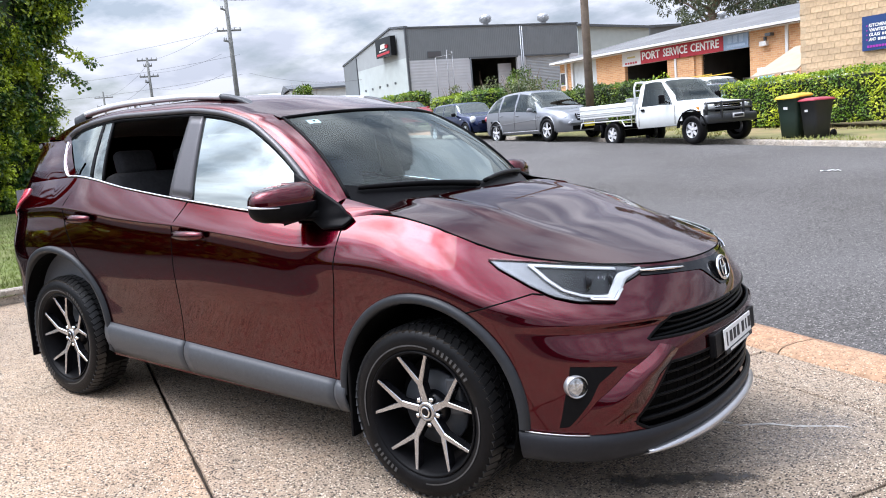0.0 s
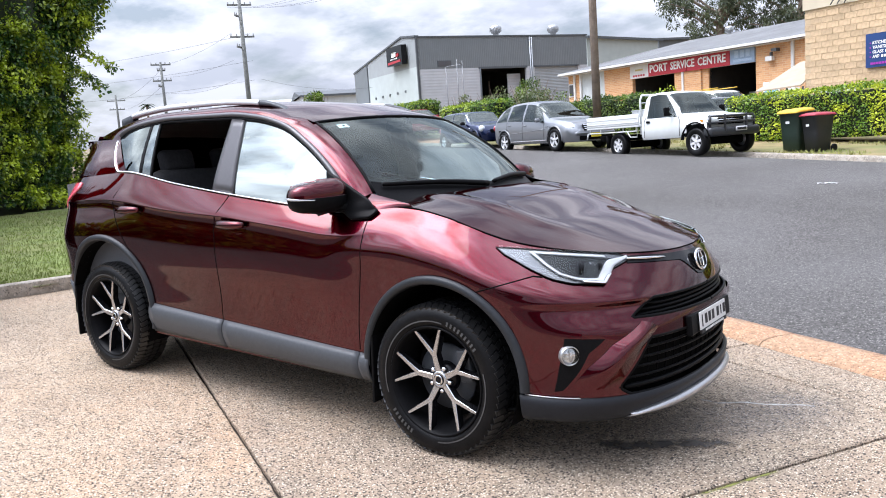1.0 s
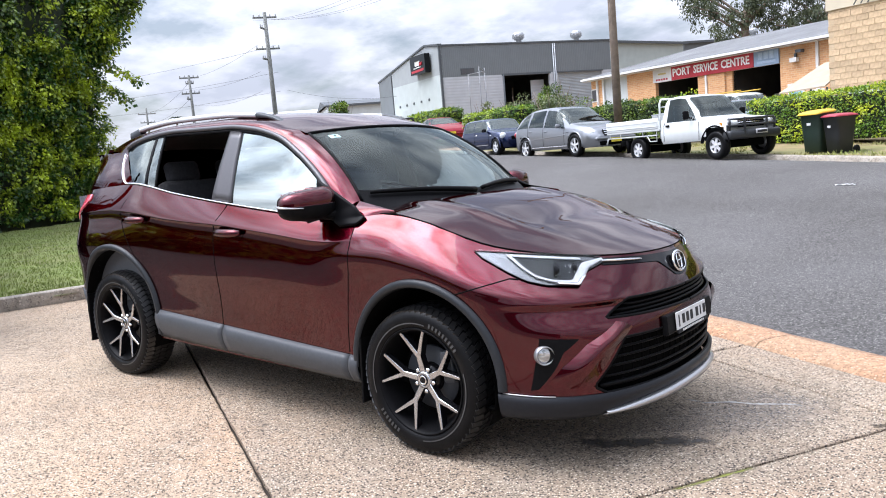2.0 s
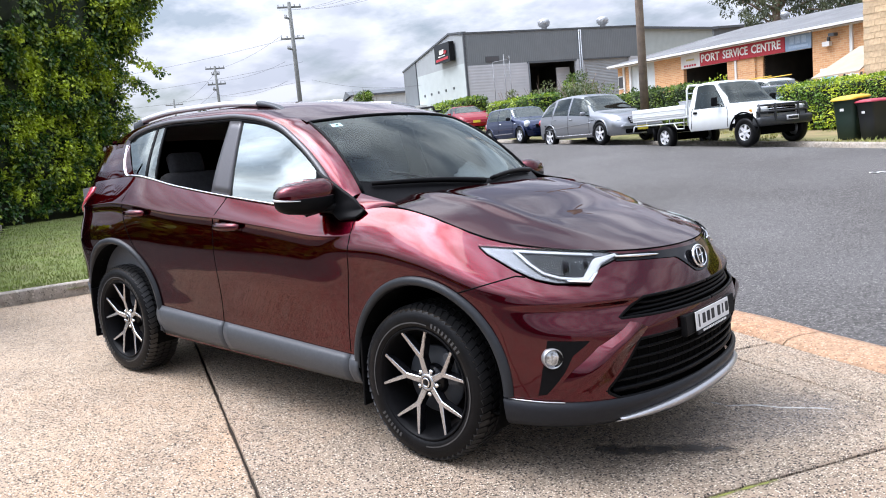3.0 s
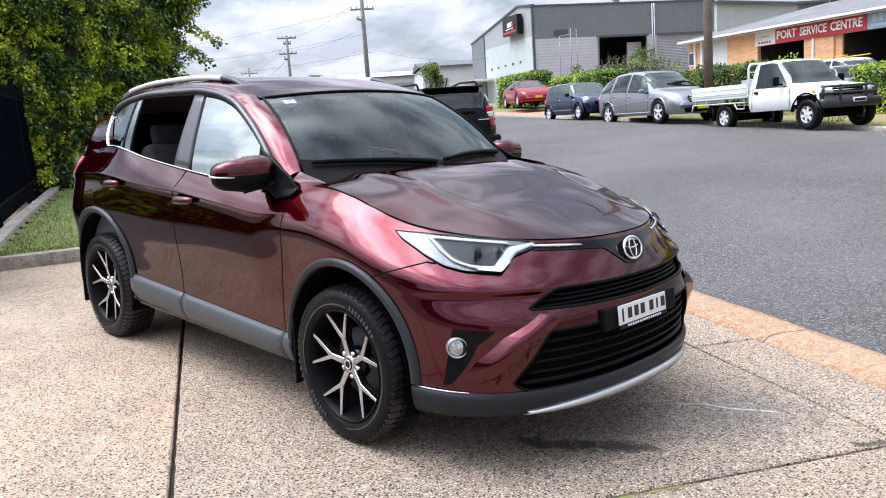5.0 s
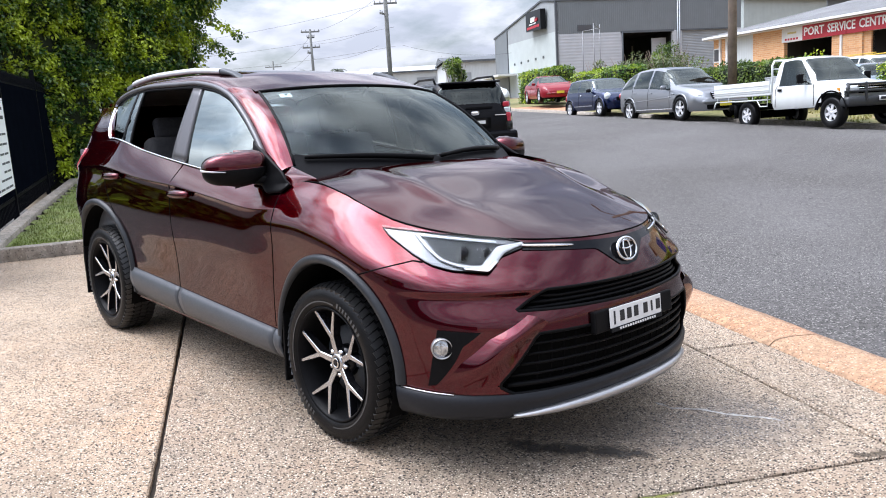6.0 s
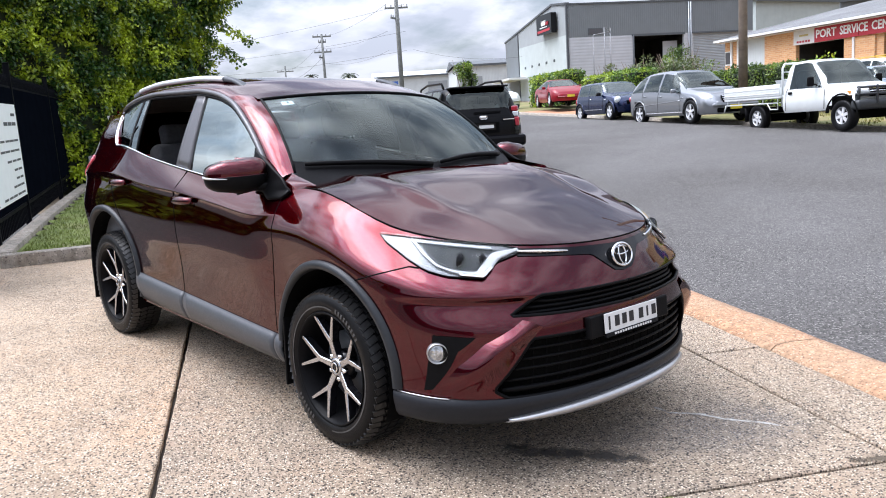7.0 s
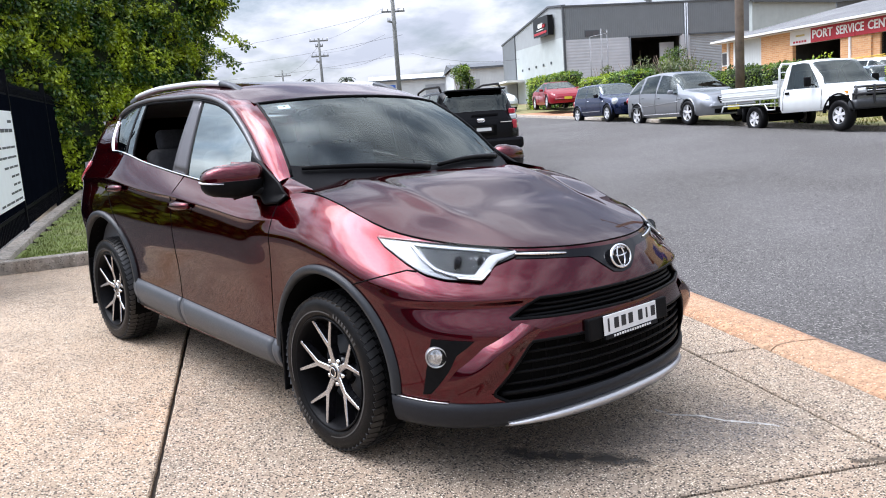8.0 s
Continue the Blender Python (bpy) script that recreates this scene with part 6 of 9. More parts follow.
def tall_hedge():
    """The high hedge and the trees over it behind the lawn."""
    m = DRIVE @ Matrix.Translation((-15.6, 7.1, 0.0)) @ Matrix.Rotation(math.atan2(-10.2, 4.9), 4, "Z")
    # x runs along the hedge from its street end, y points at the lawn
    h = thing("tall_hedge", m, "tall dense green hedge with trailing leaves behind the lawn", "hedge")
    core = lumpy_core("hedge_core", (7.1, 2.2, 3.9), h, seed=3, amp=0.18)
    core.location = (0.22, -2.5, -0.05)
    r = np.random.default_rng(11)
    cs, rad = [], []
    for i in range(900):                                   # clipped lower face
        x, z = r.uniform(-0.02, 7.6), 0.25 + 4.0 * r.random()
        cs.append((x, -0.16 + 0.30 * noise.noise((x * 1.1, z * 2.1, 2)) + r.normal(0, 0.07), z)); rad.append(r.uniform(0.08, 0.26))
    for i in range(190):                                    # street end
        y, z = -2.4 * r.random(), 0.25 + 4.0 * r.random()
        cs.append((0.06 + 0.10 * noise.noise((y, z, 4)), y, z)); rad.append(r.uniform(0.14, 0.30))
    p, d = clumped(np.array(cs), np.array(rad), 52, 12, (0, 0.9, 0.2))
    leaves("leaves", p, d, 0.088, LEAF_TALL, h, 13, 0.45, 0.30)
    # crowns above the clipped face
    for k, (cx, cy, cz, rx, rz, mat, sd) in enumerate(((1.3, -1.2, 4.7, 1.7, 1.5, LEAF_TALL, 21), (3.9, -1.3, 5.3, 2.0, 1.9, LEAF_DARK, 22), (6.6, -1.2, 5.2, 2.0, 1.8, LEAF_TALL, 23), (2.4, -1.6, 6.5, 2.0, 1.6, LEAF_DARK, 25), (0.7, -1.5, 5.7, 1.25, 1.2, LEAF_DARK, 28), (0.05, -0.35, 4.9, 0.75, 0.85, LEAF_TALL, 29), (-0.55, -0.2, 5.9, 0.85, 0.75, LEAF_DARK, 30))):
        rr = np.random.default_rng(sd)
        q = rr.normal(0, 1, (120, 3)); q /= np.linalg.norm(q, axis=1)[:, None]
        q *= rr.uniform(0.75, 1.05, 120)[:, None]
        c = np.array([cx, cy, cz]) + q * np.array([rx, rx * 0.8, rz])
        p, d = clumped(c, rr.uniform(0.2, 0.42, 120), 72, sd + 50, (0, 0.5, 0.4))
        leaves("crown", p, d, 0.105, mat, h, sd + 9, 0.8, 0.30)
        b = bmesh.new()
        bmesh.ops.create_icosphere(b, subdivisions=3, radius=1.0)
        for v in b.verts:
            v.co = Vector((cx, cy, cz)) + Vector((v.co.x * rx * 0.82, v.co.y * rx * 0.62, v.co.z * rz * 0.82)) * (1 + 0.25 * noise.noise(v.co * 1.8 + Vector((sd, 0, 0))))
        part("crown_core", b, LEAF_SHADE_CORE, h)
    # loose sprays that stick out at the street end
    for k, (x0, z0, x1, z1) in enumerate(((0.2, 4.0, -1.55, 3.70), (0.2, 4.5, -0.95, 4.75), (0.1, 5.4, -1.7, 5.75), (0.2, 3.5, -0.95, 3.15), (0.3, 6.3, -1.3, 6.7), (0.2, 4.9, -1.3, 5.2))):
        pts = [(x0 + (x1 - x0) * i / 5, -0.3 + 0.06 * i, z0 + (z1 - z0) * i / 5 + 0.12 * math.sin(i)) for i in range(6)]
        tube("twig", pts, [0.022 - 0.003 * i for i in range(6)], BARK, h, sides=5)
        c = np.array([np.array(pts[1]) * (1 - f) + np.array(pts[5]) * f for f in np.linspace(-0.2, 1, 20)])
        p, d = clumped(c, 0.11 + 0.05 * np.linspace(0, 1, 20), 13, 70 + k, (0, 0.3, 0.3))
        leaves("spray", p, d, 0.10, LEAF_TALL, h, 80 + k, 0.6)["kind"] = "stuff"
    for x in (0.6, 2.2, 4.1, 6.3):
        tube("trunk", [(x, -1.2, 0), (x + 0.1, -1.25, 2.0), (x, -1.2, 4.5)], [0.10, 0.08, 0.05], BARK, h, sides=7)


tall_hedge()

# hedges and shrubs across the street
clipped_hedge("hedge", street(-13.0, 16.9), (12.5, 1.0, 1.28), LEAF_HEDGE, "bright green clipped hedge behind the bins", 0.062, 30000, 31)
clipped_hedge("hedge", street(-24.0, 16.0), (8.2, 1.0, 1.25), LEAF_DARK, "green clipped hedge behind the silver car", 0.075, 14000, 32)
clipped_hedge("hedge", street(-29.2, 15.3), (4.6, 1.2, 1.55), LEAF_MID, "bright green clipped hedge behind the blue hatchback", 0.085, 8000, 33)
clipped_hedge("hedge", street(-39.5, 16.6), (5.2, 1.2, 1.75), LEAF_MID, "green clipped hedge behind the red coupe", 0.095, 7000, 34)


def shrub(name, m, w, h, mat, leaf, count, seed, label):
    t = thing(name, m, label, "shrub")
    r = np.random.default_rng(seed)
    k = 26
    q = r.normal(0, 1, (k, 3)); q /= np.linalg.norm(q, axis=1)[:, None]
    c = np.array([0, 0, h * 0.52]) + q * np.array([w * 0.36, w * 0.30, h * 0.36]) * r.uniform(0.5, 1.1, k)[:, None]
    p, d = clumped(c, r.uniform(0.16, 0.30, k) * w * 0.6, count // k, seed + 1, (0, -0.3, 0.5))
    leaves("leaves", p, d, leaf, mat, t, seed + 2, 0.0, 0.30)
    for i in range(7):
        a = 2 * math.pi * i / 7
        tube("stem", [(0, 0, 0), (0.2 * w * math.cos(a), 0.2 * w * math.sin(a), h * 0.4), (0.42 * w * math.cos(a), 0.42 * w * math.sin(a), h * (0.8 + 0.2 * r.random()))], [0.03, 0.02, 0.008], BARK, t, sides=5)
    return t


for s, r_, w, h, mt, sd in ((-28.3, 18.0, 2.6, 2.3, LEAF_OLIVE, 41), (-25.9, 18.4, 2.6, 2.4, LEAF_OLIVE, 42), (-27.0, 18.9, 2.2, 2.7, LEAF_DARK, 43), (-32.2, 18.2, 1.7, 2.2, LEAF_OLIVE, 44), (-22.0, 16.9, 2.0, 1.9, LEAF_DARK, 45), (-19.3, 17.1, 2.4, 1.8, LEAF_DARK, 46), (-16.6, 17.3, 2.4, 1.7, LEAF_HEDGE, 47), (-8.0, 18.6, 0.8, 1.9, LEAF_OLIVE, 48)):
    shrub("shrub", street(s, r_), w, h, mt, 0.10, 2600, sd, "loose green shrub growing behind the hedge")


def gum_tree(m, seed, h, spread):
    t = thing("gum_tree", m, "tall gum tree with open drooping grey-green crown", "tree")
    r = np.random.default_rng(seed)
    tube("trunk", [(0, 0, 0), (0.2, 0, h * 0.3), (-0.1, 0.1, h * 0.55), (0.3, 0, h * 0.75)], [0.38, 0.32, 0.24, 0.14], BARK, t, sides=10)
    cs = []
    for i in range(13):
        a = 2 * math.pi * i / 13 + r.normal(0, 0.2)
        z0 = h * r.uniform(0.42, 0.72)
        R = spread * r.uniform(0.55, 1.0)
        e = (R * math.cos(a), R * math.sin(a) * 0.8, z0 + h * r.uniform(0.05, 0.24))
        mid = (e[0] * 0.5, e[1] * 0.5, z0 + (e[2] - z0) * 0.62)
        tube("limb", [(0, 0, z0), mid, e], [0.13, 0.08, 0.03], BARK, t, sides=6)
        for k in range(9):
            f = r.uniform(0.35, 1.1)
            cs.append((e[0] * f + r.normal(0, 0.5), e[1] * f + r.normal(0, 0.5), z0 + (e[2] - z0) * f + r.normal(0.2, 0.45)))
    cs = np.array(cs)
    p, d = clumped(cs, r.uniform(0.30, 0.65, len(cs)), 80, seed + 1, (0, 0, 0.1))
    leaves("crown", p, d, 0.22, LEAF_GUM, t, seed + 2, 1.1, 0.2)


gum_tree(Matrix.Translation((-13.05, 52.0, 1.8)), 61, 11.5, 4.6)
gum_tree(Matrix.Translation((-8.2, 53.3, 1.6)), 62, 11.8, 3.8)


def palm(m, seed, h, k_=1.0, n_=16):
    t = thing("palm_tree", m, "small palm with a tuft of arching fronds", "tree")
    tube("trunk", [(0, 0, 0), (0.05, 0, h * 0.5), (0, 0, h)], [0.16, 0.13, 0.12], BARK, t, sides=8)
    r = random.Random(seed)
    for i in range(n_):
        a, up = 2 * math.pi * i / n_ + r.uniform(-0.2, 0.2), r.uniform(0.1, 1.0)
        pts = [Vector((math.cos(a) * k * 0.32 * k_, math.sin(a) * k * 0.32 * k_, h + (up * k * 0.30 - 0.055 * k * k) * k_)) for k in range(6)]
        rows = []
        for k, p in enumerate(pts):
            w = 0.13 * k_ * math.sin(math.pi * (0.15 + 0.8 * k / 5))
            sd = Vector((-math.sin(a), math.cos(a), 0))
            rows.append([p - sd * w - Vector((0, 0, 0.06)), p, p + sd * w - Vector((0, 0, 0.06))])
        sheet("frond", rows, LEAF_PALM, t)


shrub("shrub", Matrix.Translation((-39.06, 38.98, 2.2)), 2.3, 3.9, LEAF_DARK, 0.16, 3600, 91, "tall dark green shrub beside the warehouse")
palm(Matrix.Translation((-65.33, 47.15, 3.2)), 4, 3.9, 0.62, 22)
palm(Matrix.Translation((-79.1, 51.3, 4.0)), 5, 4.1, 0.6, 20)
# ---------------------------------------------------------------- buildings
def wave_mat(name, colour, rough, scale, axis, depth=0.5, spread=0.06, metal=0.0, stain=None):
    """Ribbed sheet metal: ribs across `axis` at `scale` ribs a metre."""
    m = material(name, colour, rough, metal, spread, 1.5, stain=stain)
    n, l = m.node_tree.nodes, m.node_tree.links
    co = n.new("ShaderNodeTexCoord")
    w = n.new("ShaderNodeTexWave")
    w.bands_direction = axis
    w.inputs["Scale"].default_value = scale
    l.new(co.outputs["Object"], w.inputs["Vector"])
    bp = n.new("ShaderNodeBump"); bp.inputs["Strength"].default_value, bp.inputs["Distance"].default_value = depth, 0.03
    l.new(w.outputs["Fac"], bp.inputs["Height"]); l.new(bp.outputs[0], n["Principled BSDF"].inputs["Normal"])
    return m


def brick_mat(name, c1, c2, mortar, w, h):
    if name in MATS:
        return MATS[name]
    m = material(name, c1, 0.9, 0, 0.1, 2)
    n, l = m.node_tree.nodes, m.node_tree.links
    co = n.new("ShaderNodeTexCoord")
    mp = n.new("ShaderNodeMapping"); mp.inputs["Rotation"].default_value = (radians(90), 0, 0)
    br = n.new("ShaderNodeTexBrick")
    br.inputs["Color1"].default_value, br.inputs["Color2"].default_value, br.inputs["Mortar"].default_value = (*c1, 1), (*c2, 1), (*mortar, 1)
    br.inputs["Scale"].default_value, br.inputs["Brick Width"].default_value, br.inputs["Row Height"].default_value = 1.0, w, h
    br.inputs["Mortar Size"].default_value = 0.008
    br.inputs["Bias"].default_value = -0.35
    l.new(co.outputs["Object"], mp.inputs[0]); l.new(mp.outputs[0], br.inputs["Vector"])
    l.new(br.outputs["Color"], n["Principled BSDF"].inputs["Base Color"])
    bp = n.new("ShaderNodeBump"); bp.inputs["Strength"].default_value, bp.inputs["Distance"].default_value = 0.5, 0.01
    bp.invert = True
    l.new(br.outputs["Fac"], bp.inputs["Height"]); l.new(bp.outputs[0], n["Principled BSDF"].inputs["Normal"])
    return m


CLAD_DARK = wave_mat("dark_grey_sheet_cladding", (0.150, 0.165, 0.172), 0.55, 2.2, "X", 0.25)
CLAD_LIGHT = wave_mat("pale_grey_sheet_cladding", (0.44, 0.45, 0.47), 0.55, 1.6, "Z", 0.25)
CLAD_PALE = wave_mat("pale_sheet_cladding", (0.52, 0.55, 0.55), 0.55, 2.0, "X", 0.25)
CLAD_GREEN = wave_mat("pale_green_sheet_cladding", (0.40, 0.44, 0.42), 0.6, 2.0, "X", 0.25)
ROLLER = wave_mat("roller_door", (0.30, 0.32, 0.33), 0.5, 3.0, "Z", 0.7)
ROOF_IRON = wave_mat("weathered_roof_iron", (0.135, 0.138, 0.14), 0.85, 2.6, "X", 0.6, 0.15, 0.0, [(0.4, (0.23, 0.23, 0.23), 0.5), (1.3, (0.11, 0.108, 0.105), 0.4)])
TRIM_DARK = material("dark_flashing", (0.07, 0.078, 0.085), 0.5, 0, 0.1, 5)
FASCIA = material("white_fascia", (0.68, 0.68, 0.66), 0.6, 0, 0.06, 4, stain=[(1.5, (0.5, 0.49, 0.46), 0.4)])
BRICK = brick_mat("orange_brick", (0.66, 0.36, 0.17), (0.50, 0.22, 0.095), (0.64, 0.47, 0.31), 0.24, 0.086)
BLOCK = material("sand_block", (0.54, 0.385, 0.235), 0.92, 0, 0.22, 9, 0.6, 50, obj_random=0.13, stain=[(1.5, (0.30, 0.21, 0.13), 0.4), (9, (0.52, 0.40, 0.26), 0.4)])
MORTAR = material("sand_mortar", (0.50, 0.375, 0.24), 0.95, 0, 0.15, 12, 0.4, 60)
SIGN_RED = material("red_sign_paint", (0.40, 0.022, 0.035), 0.5, 0, 0.06, 3)
SIGN_BLUE = material("faded_blue_sign_paint", (0.25, 0.34, 0.46), 0.55, 0, 0.12, 3)
SIGN_DEEP = material("deep_blue_sign_paint", (0.012, 0.045, 0.16), 0.4, 0, 0.1, 3)
SIGN_LETTER = material("white_sign_letter", (0.82, 0.82, 0.80), 0.5, 0, 0.03, 10)
PURPLE = material("purple_sign_letter", (0.35, 0.03, 0.35), 0.5, 0, 0.03, 10)
ZINC = material("galvanised_steel", (0.42, 0.43, 0.44), 0.4, 0.7, 0.15, 6)
# walls of the open bays; their dimness is put into this near-black colour
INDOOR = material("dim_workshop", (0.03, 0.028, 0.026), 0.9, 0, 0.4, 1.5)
TIMBER = material("weathered_timber_pole", (0.155, 0.115, 0.085), 0.9, 0, 0.3, 6, 0.5, 30, stain=[(1.2, (0.24, 0.20, 0.17), 0.5)])
POLE_GREY = material("greyed_timber_pole", (0.16, 0.165, 0.155), 0.9, 0, 0.25, 6, 0.5, 30)
WIRE = material("cable", (0.03, 0.03, 0.035), 0.6, 0, 0.1, 5)


def wall_box(name, x0, x1, z0, z1, mat, parent, y0=0.0, y1=0.2, label=""):
    return part(name, box_bm((x1 - x0, y1 - y0, z1 - z0), ((x0 + x1) / 2, (y0 + y1) / 2, (z0 + z1) / 2)), mat, parent, label, False)


def prism(name, pts, y0, y1, mat, parent, label=""):
    """An outline in (x, z) drawn out from y0 to y1."""
    n = len(pts)
    verts = [(x, y0, z) for x, z in pts] + [(x, y1, z) for x, z in pts]
    faces = [tuple(range(n)), tuple(range(2 * n - 1, n - 1, -1))] + [(i, i + n, (i + 1) % n + n, (i + 1) % n) for i in range(n)]
    return mesh_part(name, verts, faces, mat, parent, label, False)


def roof_ventilator(parent, x, y, z, k=1.0):
    v = new("roof_ventilator")
    v.parent = parent
    v.location = (x, y, z)
    b = lathe_bm([(0.20 * k, 0.0), (0.20 * k, 0.22 * k), (0.32 * k, 0.26 * k), (0.40 * k, 0.42 * k), (0.42 * k, 0.56 * k), (0.36 * k, 0.72 * k), (0.22 * k, 0.80 * k), (0.02, 0.83 * k)], 20)
    bmesh.ops.transform(b, matrix=Matrix.Rotation(radians(90), 4, "X"), verts=b.verts)
    part("ventilator_cowl", b, ZINC, v)
    for i in range(10):
        a = 2 * math.pi * i / 10
        tube("ventilator_vane", [(0.42 * k * math.cos(a + 0.3 * q), 0.42 * k * math.sin(a + 0.3 * q), k * (0.34 + 0.1 * q)) for q in range(4)], 0.015, ZINC, v, sides=4)


def grey_warehouse():
    """x runs along the wide front, y into the building, from the corner nearest the street."""
    w = thing("warehouse", Matrix.Translation((-28.7, 38.3, 0)) @ Matrix.Rotation(radians(60.2), 4, "Z"), "grey sheet-metal warehouse with an open roller door", "warehouse")
    g = 2.0
    # front: dark band above, pale cladding below, two door openings
    wall_box("upper_wall", 0, 13.4, 6.3, 8.36, CLAD_DARK, w)
    wall_box("lower_wall", 0, 4.6, g, 6.3, CLAD_LIGHT, w, 0.0, 0.18)
    wall_box("door_pier", 8.25, 8.95, g, 6.3, CLAD_LIGHT, w, 0.0, 0.2)
    wall_box("lower_wall", 12.6, 13.4, g, 6.3, CLAD_LIGHT, w, 0.0, 0.18)
    wall_box("roller_door", 8.95, 12.6, g, 6.28, ROLLER, w, 0.12, 0.2)
    wall_box("door_head", 4.5, 8.35, 6.22, 6.36, TRIM_DARK, w, -0.03, 0.1)
    wall_box("door_head", 8.85, 12.7, 6.24, 6.34, TRIM_DARK, w, -0.03, 0.1)
    wall_box("parapet_cap", -0.06, 13.46, 8.36, 8.46, TRIM_DARK, w, -0.06, 0.26)
    for x in (8.6, 8.75, 4.6):
        tube("downpipe", [(x, -0.06, g), (x, -0.06, 8.3 if x > 8 else 6.3)], 0.05, TRIM_DARK if x < 8 else ZINC, w, sides=8)
    wall_box("corner_flashing", -0.05, 0.08, g, 8.38, TRIM_DARK, w, -0.04, 0.1)
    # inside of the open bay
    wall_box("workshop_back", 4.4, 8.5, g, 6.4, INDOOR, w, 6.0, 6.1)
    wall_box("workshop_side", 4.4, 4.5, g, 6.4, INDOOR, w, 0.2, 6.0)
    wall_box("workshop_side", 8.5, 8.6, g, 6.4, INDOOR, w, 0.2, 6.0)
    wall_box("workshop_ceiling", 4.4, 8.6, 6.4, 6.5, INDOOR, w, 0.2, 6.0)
    wall_box("inner_partition", 7.15, 8.2, g, 5.9, CLAD_LIGHT, w, 0.8, 0.9)
    for k, (x, z) in enumerate(((6.0, 3.4), (6.4, 3.2), (6.6, 4.0), (5.5, 3.0))):
        wall_box("stored_crate", x, x + 0.5, z, z + 0.45, TIMBER, w, 3.0, 3.6)
    for x in (5.9, 6.7):
        tube("rack_post", [(x, 2.8, g), (x, 2.8, 5.6)], 0.05, TIMBER, w, sides=5)
    # small louvre window
    wall_box("window_frame", 1.45, 2.45, 6.44, 6.84, TRIM_DARK, w, -0.03, 0.02)
    for k in range(2):
        wall_box("window_pane", 1.50 + 0.48 * k, 1.93 + 0.48 * k, 6.48, 6.80, PILLAR, w, -0.04, -0.02)
    # street gable, built in the plane x = 0; its roof edge falls away from the ridge
    gab = [(0.0, 8.40), (2.5, 8.70), (10.1, 7.86), (10.1, 6.66), (0, 6.50)]

    def gable(name, pts, x0, x1, mat):
        n = len(pts)
        verts = [(x0, y, z) for y, z in pts] + [(x1, y, z) for y, z in pts]
        faces = [tuple(range(n))[::-1], tuple(range(n, 2 * n))] + [(i, (i + 1) % n, (i + 1) % n + n, i + n) for i in range(n)]
        return mesh_part(name, verts, faces, mat, w, "", False)
    GABLE_GREY = wave_mat("mid_grey_gable_cladding", (0.30, 0.32, 0.325), 0.55, 2.0, "Y", 0.2)
    GABLE_PALE = wave_mat("white_gable_cladding", (0.43, 0.47, 0.46), 0.55, 2.0, "Y", 0.2)
    gable("gable_wall", gab, -0.02, 0.15, GABLE_GREY)
    gable("gable_lower_wall", [(0, 6.50), (10.1, 6.66), (10.1, g), (0, g)], -0.02, 0.15, GABLE_PALE)
    gable("gable_end_panel", [(10.13, 7.86), (13.4, 7.40), (13.4, g), (10.13, g)], -0.05, 0.15, CLAD_DARK)
    gable("gable_barge", [(0.0, 8.40), (2.5, 8.70), (13.5, 7.40), (13.5, 7.52), (2.5, 8.82), (0.0, 8.52)], -0.10, 0.2, TRIM_DARK)
    gable("gable_flashing", [(10.05, 7.9), (10.17, 7.9), (10.17, g), (10.05, g)], -0.08, 0.1, TRIM_DARK)
    for i in range(5):
        gable("wall_vent", [(2.3 + i * 1.55, 5.0), (2.55 + i * 1.55, 5.0), (2.55 + i * 1.55, 5.16), (2.3 + i * 1.55, 5.16)], -0.06, 0.0, TRIM_DARK)
    # roof and back
    verts = [(-0.1, 2.5, 8.72), (13.5, 2.5, 8.72), (13.5, 13.4, 7.42), (-0.1, 13.4, 7.42), (-0.1, 0.2, 8.36), (13.5, 0.2, 8.36)]
    mesh_part("roof", verts, [(0, 1, 2, 3), (4, 5, 1, 0)], ROOF_IRON, w, "", False)
    wall_box("back_wall", 0, 13.4, g, 7.4, CLAD_PALE, w, 13.2, 13.4)
    wall_box("side_wall", 13.2, 13.4, g, 7.6, CLAD_DARK, w, 0.2, 13.2)
    wall_box("awning", -1.5, -0.1, 4.25, 4.4, FASCIA, w, 8.2, 12.8)
    # box sign on the gable with plain shapes
    s = thing("wall_sign", Matrix.Translation((-28.7, 38.3, 0)) @ Matrix.Rotation(radians(60.2), 4, "Z"), "black box sign with red and white shapes on the gable wall", "sign")
    verts = [(x, y, z) for x in (-0.5, -0.12) for y, z in ((1.5, 6.85), (4.4, 6.95), (4.4, 8.22), (1.5, 8.15))]
    mesh_part("sign_box", verts, [(3, 2, 1, 0), (4, 5, 6, 7), (0, 1, 5, 4), (1, 2, 6, 5), (2, 3, 7, 6), (3, 0, 4, 7)], GLOSS_BLACK, s, "", False)
    part("sign_shape", box_bm((0.02, 2.4, 0.16), (-0.515, 2.95, 7.13), 0.0), SIGN_RED, s, smooth_faces=False)
    part("sign_shape", box_bm((0.02, 0.8, 0.30), (-0.515, 2.9, 7.62), 0.06), SIGN_LETTER, s, smooth_faces=False)
    part("sign_shape", box_bm((0.02, 0.5, 0.22), (-0.515, 2.3, 7.55), 0.05), SIGN_RED, s, smooth_faces=False)
    for i in range(6):
        part("sign_bar", box_bm((0.02, 0.16, 0.07), (-0.515, 3.6 - 0.24 * i, 7.35), 0.0), SIGN_LETTER, s, smooth_faces=False)
    roof_ventilator(w, 6.75, 1.4, 8.55)
    roof_ventilator(w, 11.5, 1.4, 8.55)
    return w


grey_warehouse()


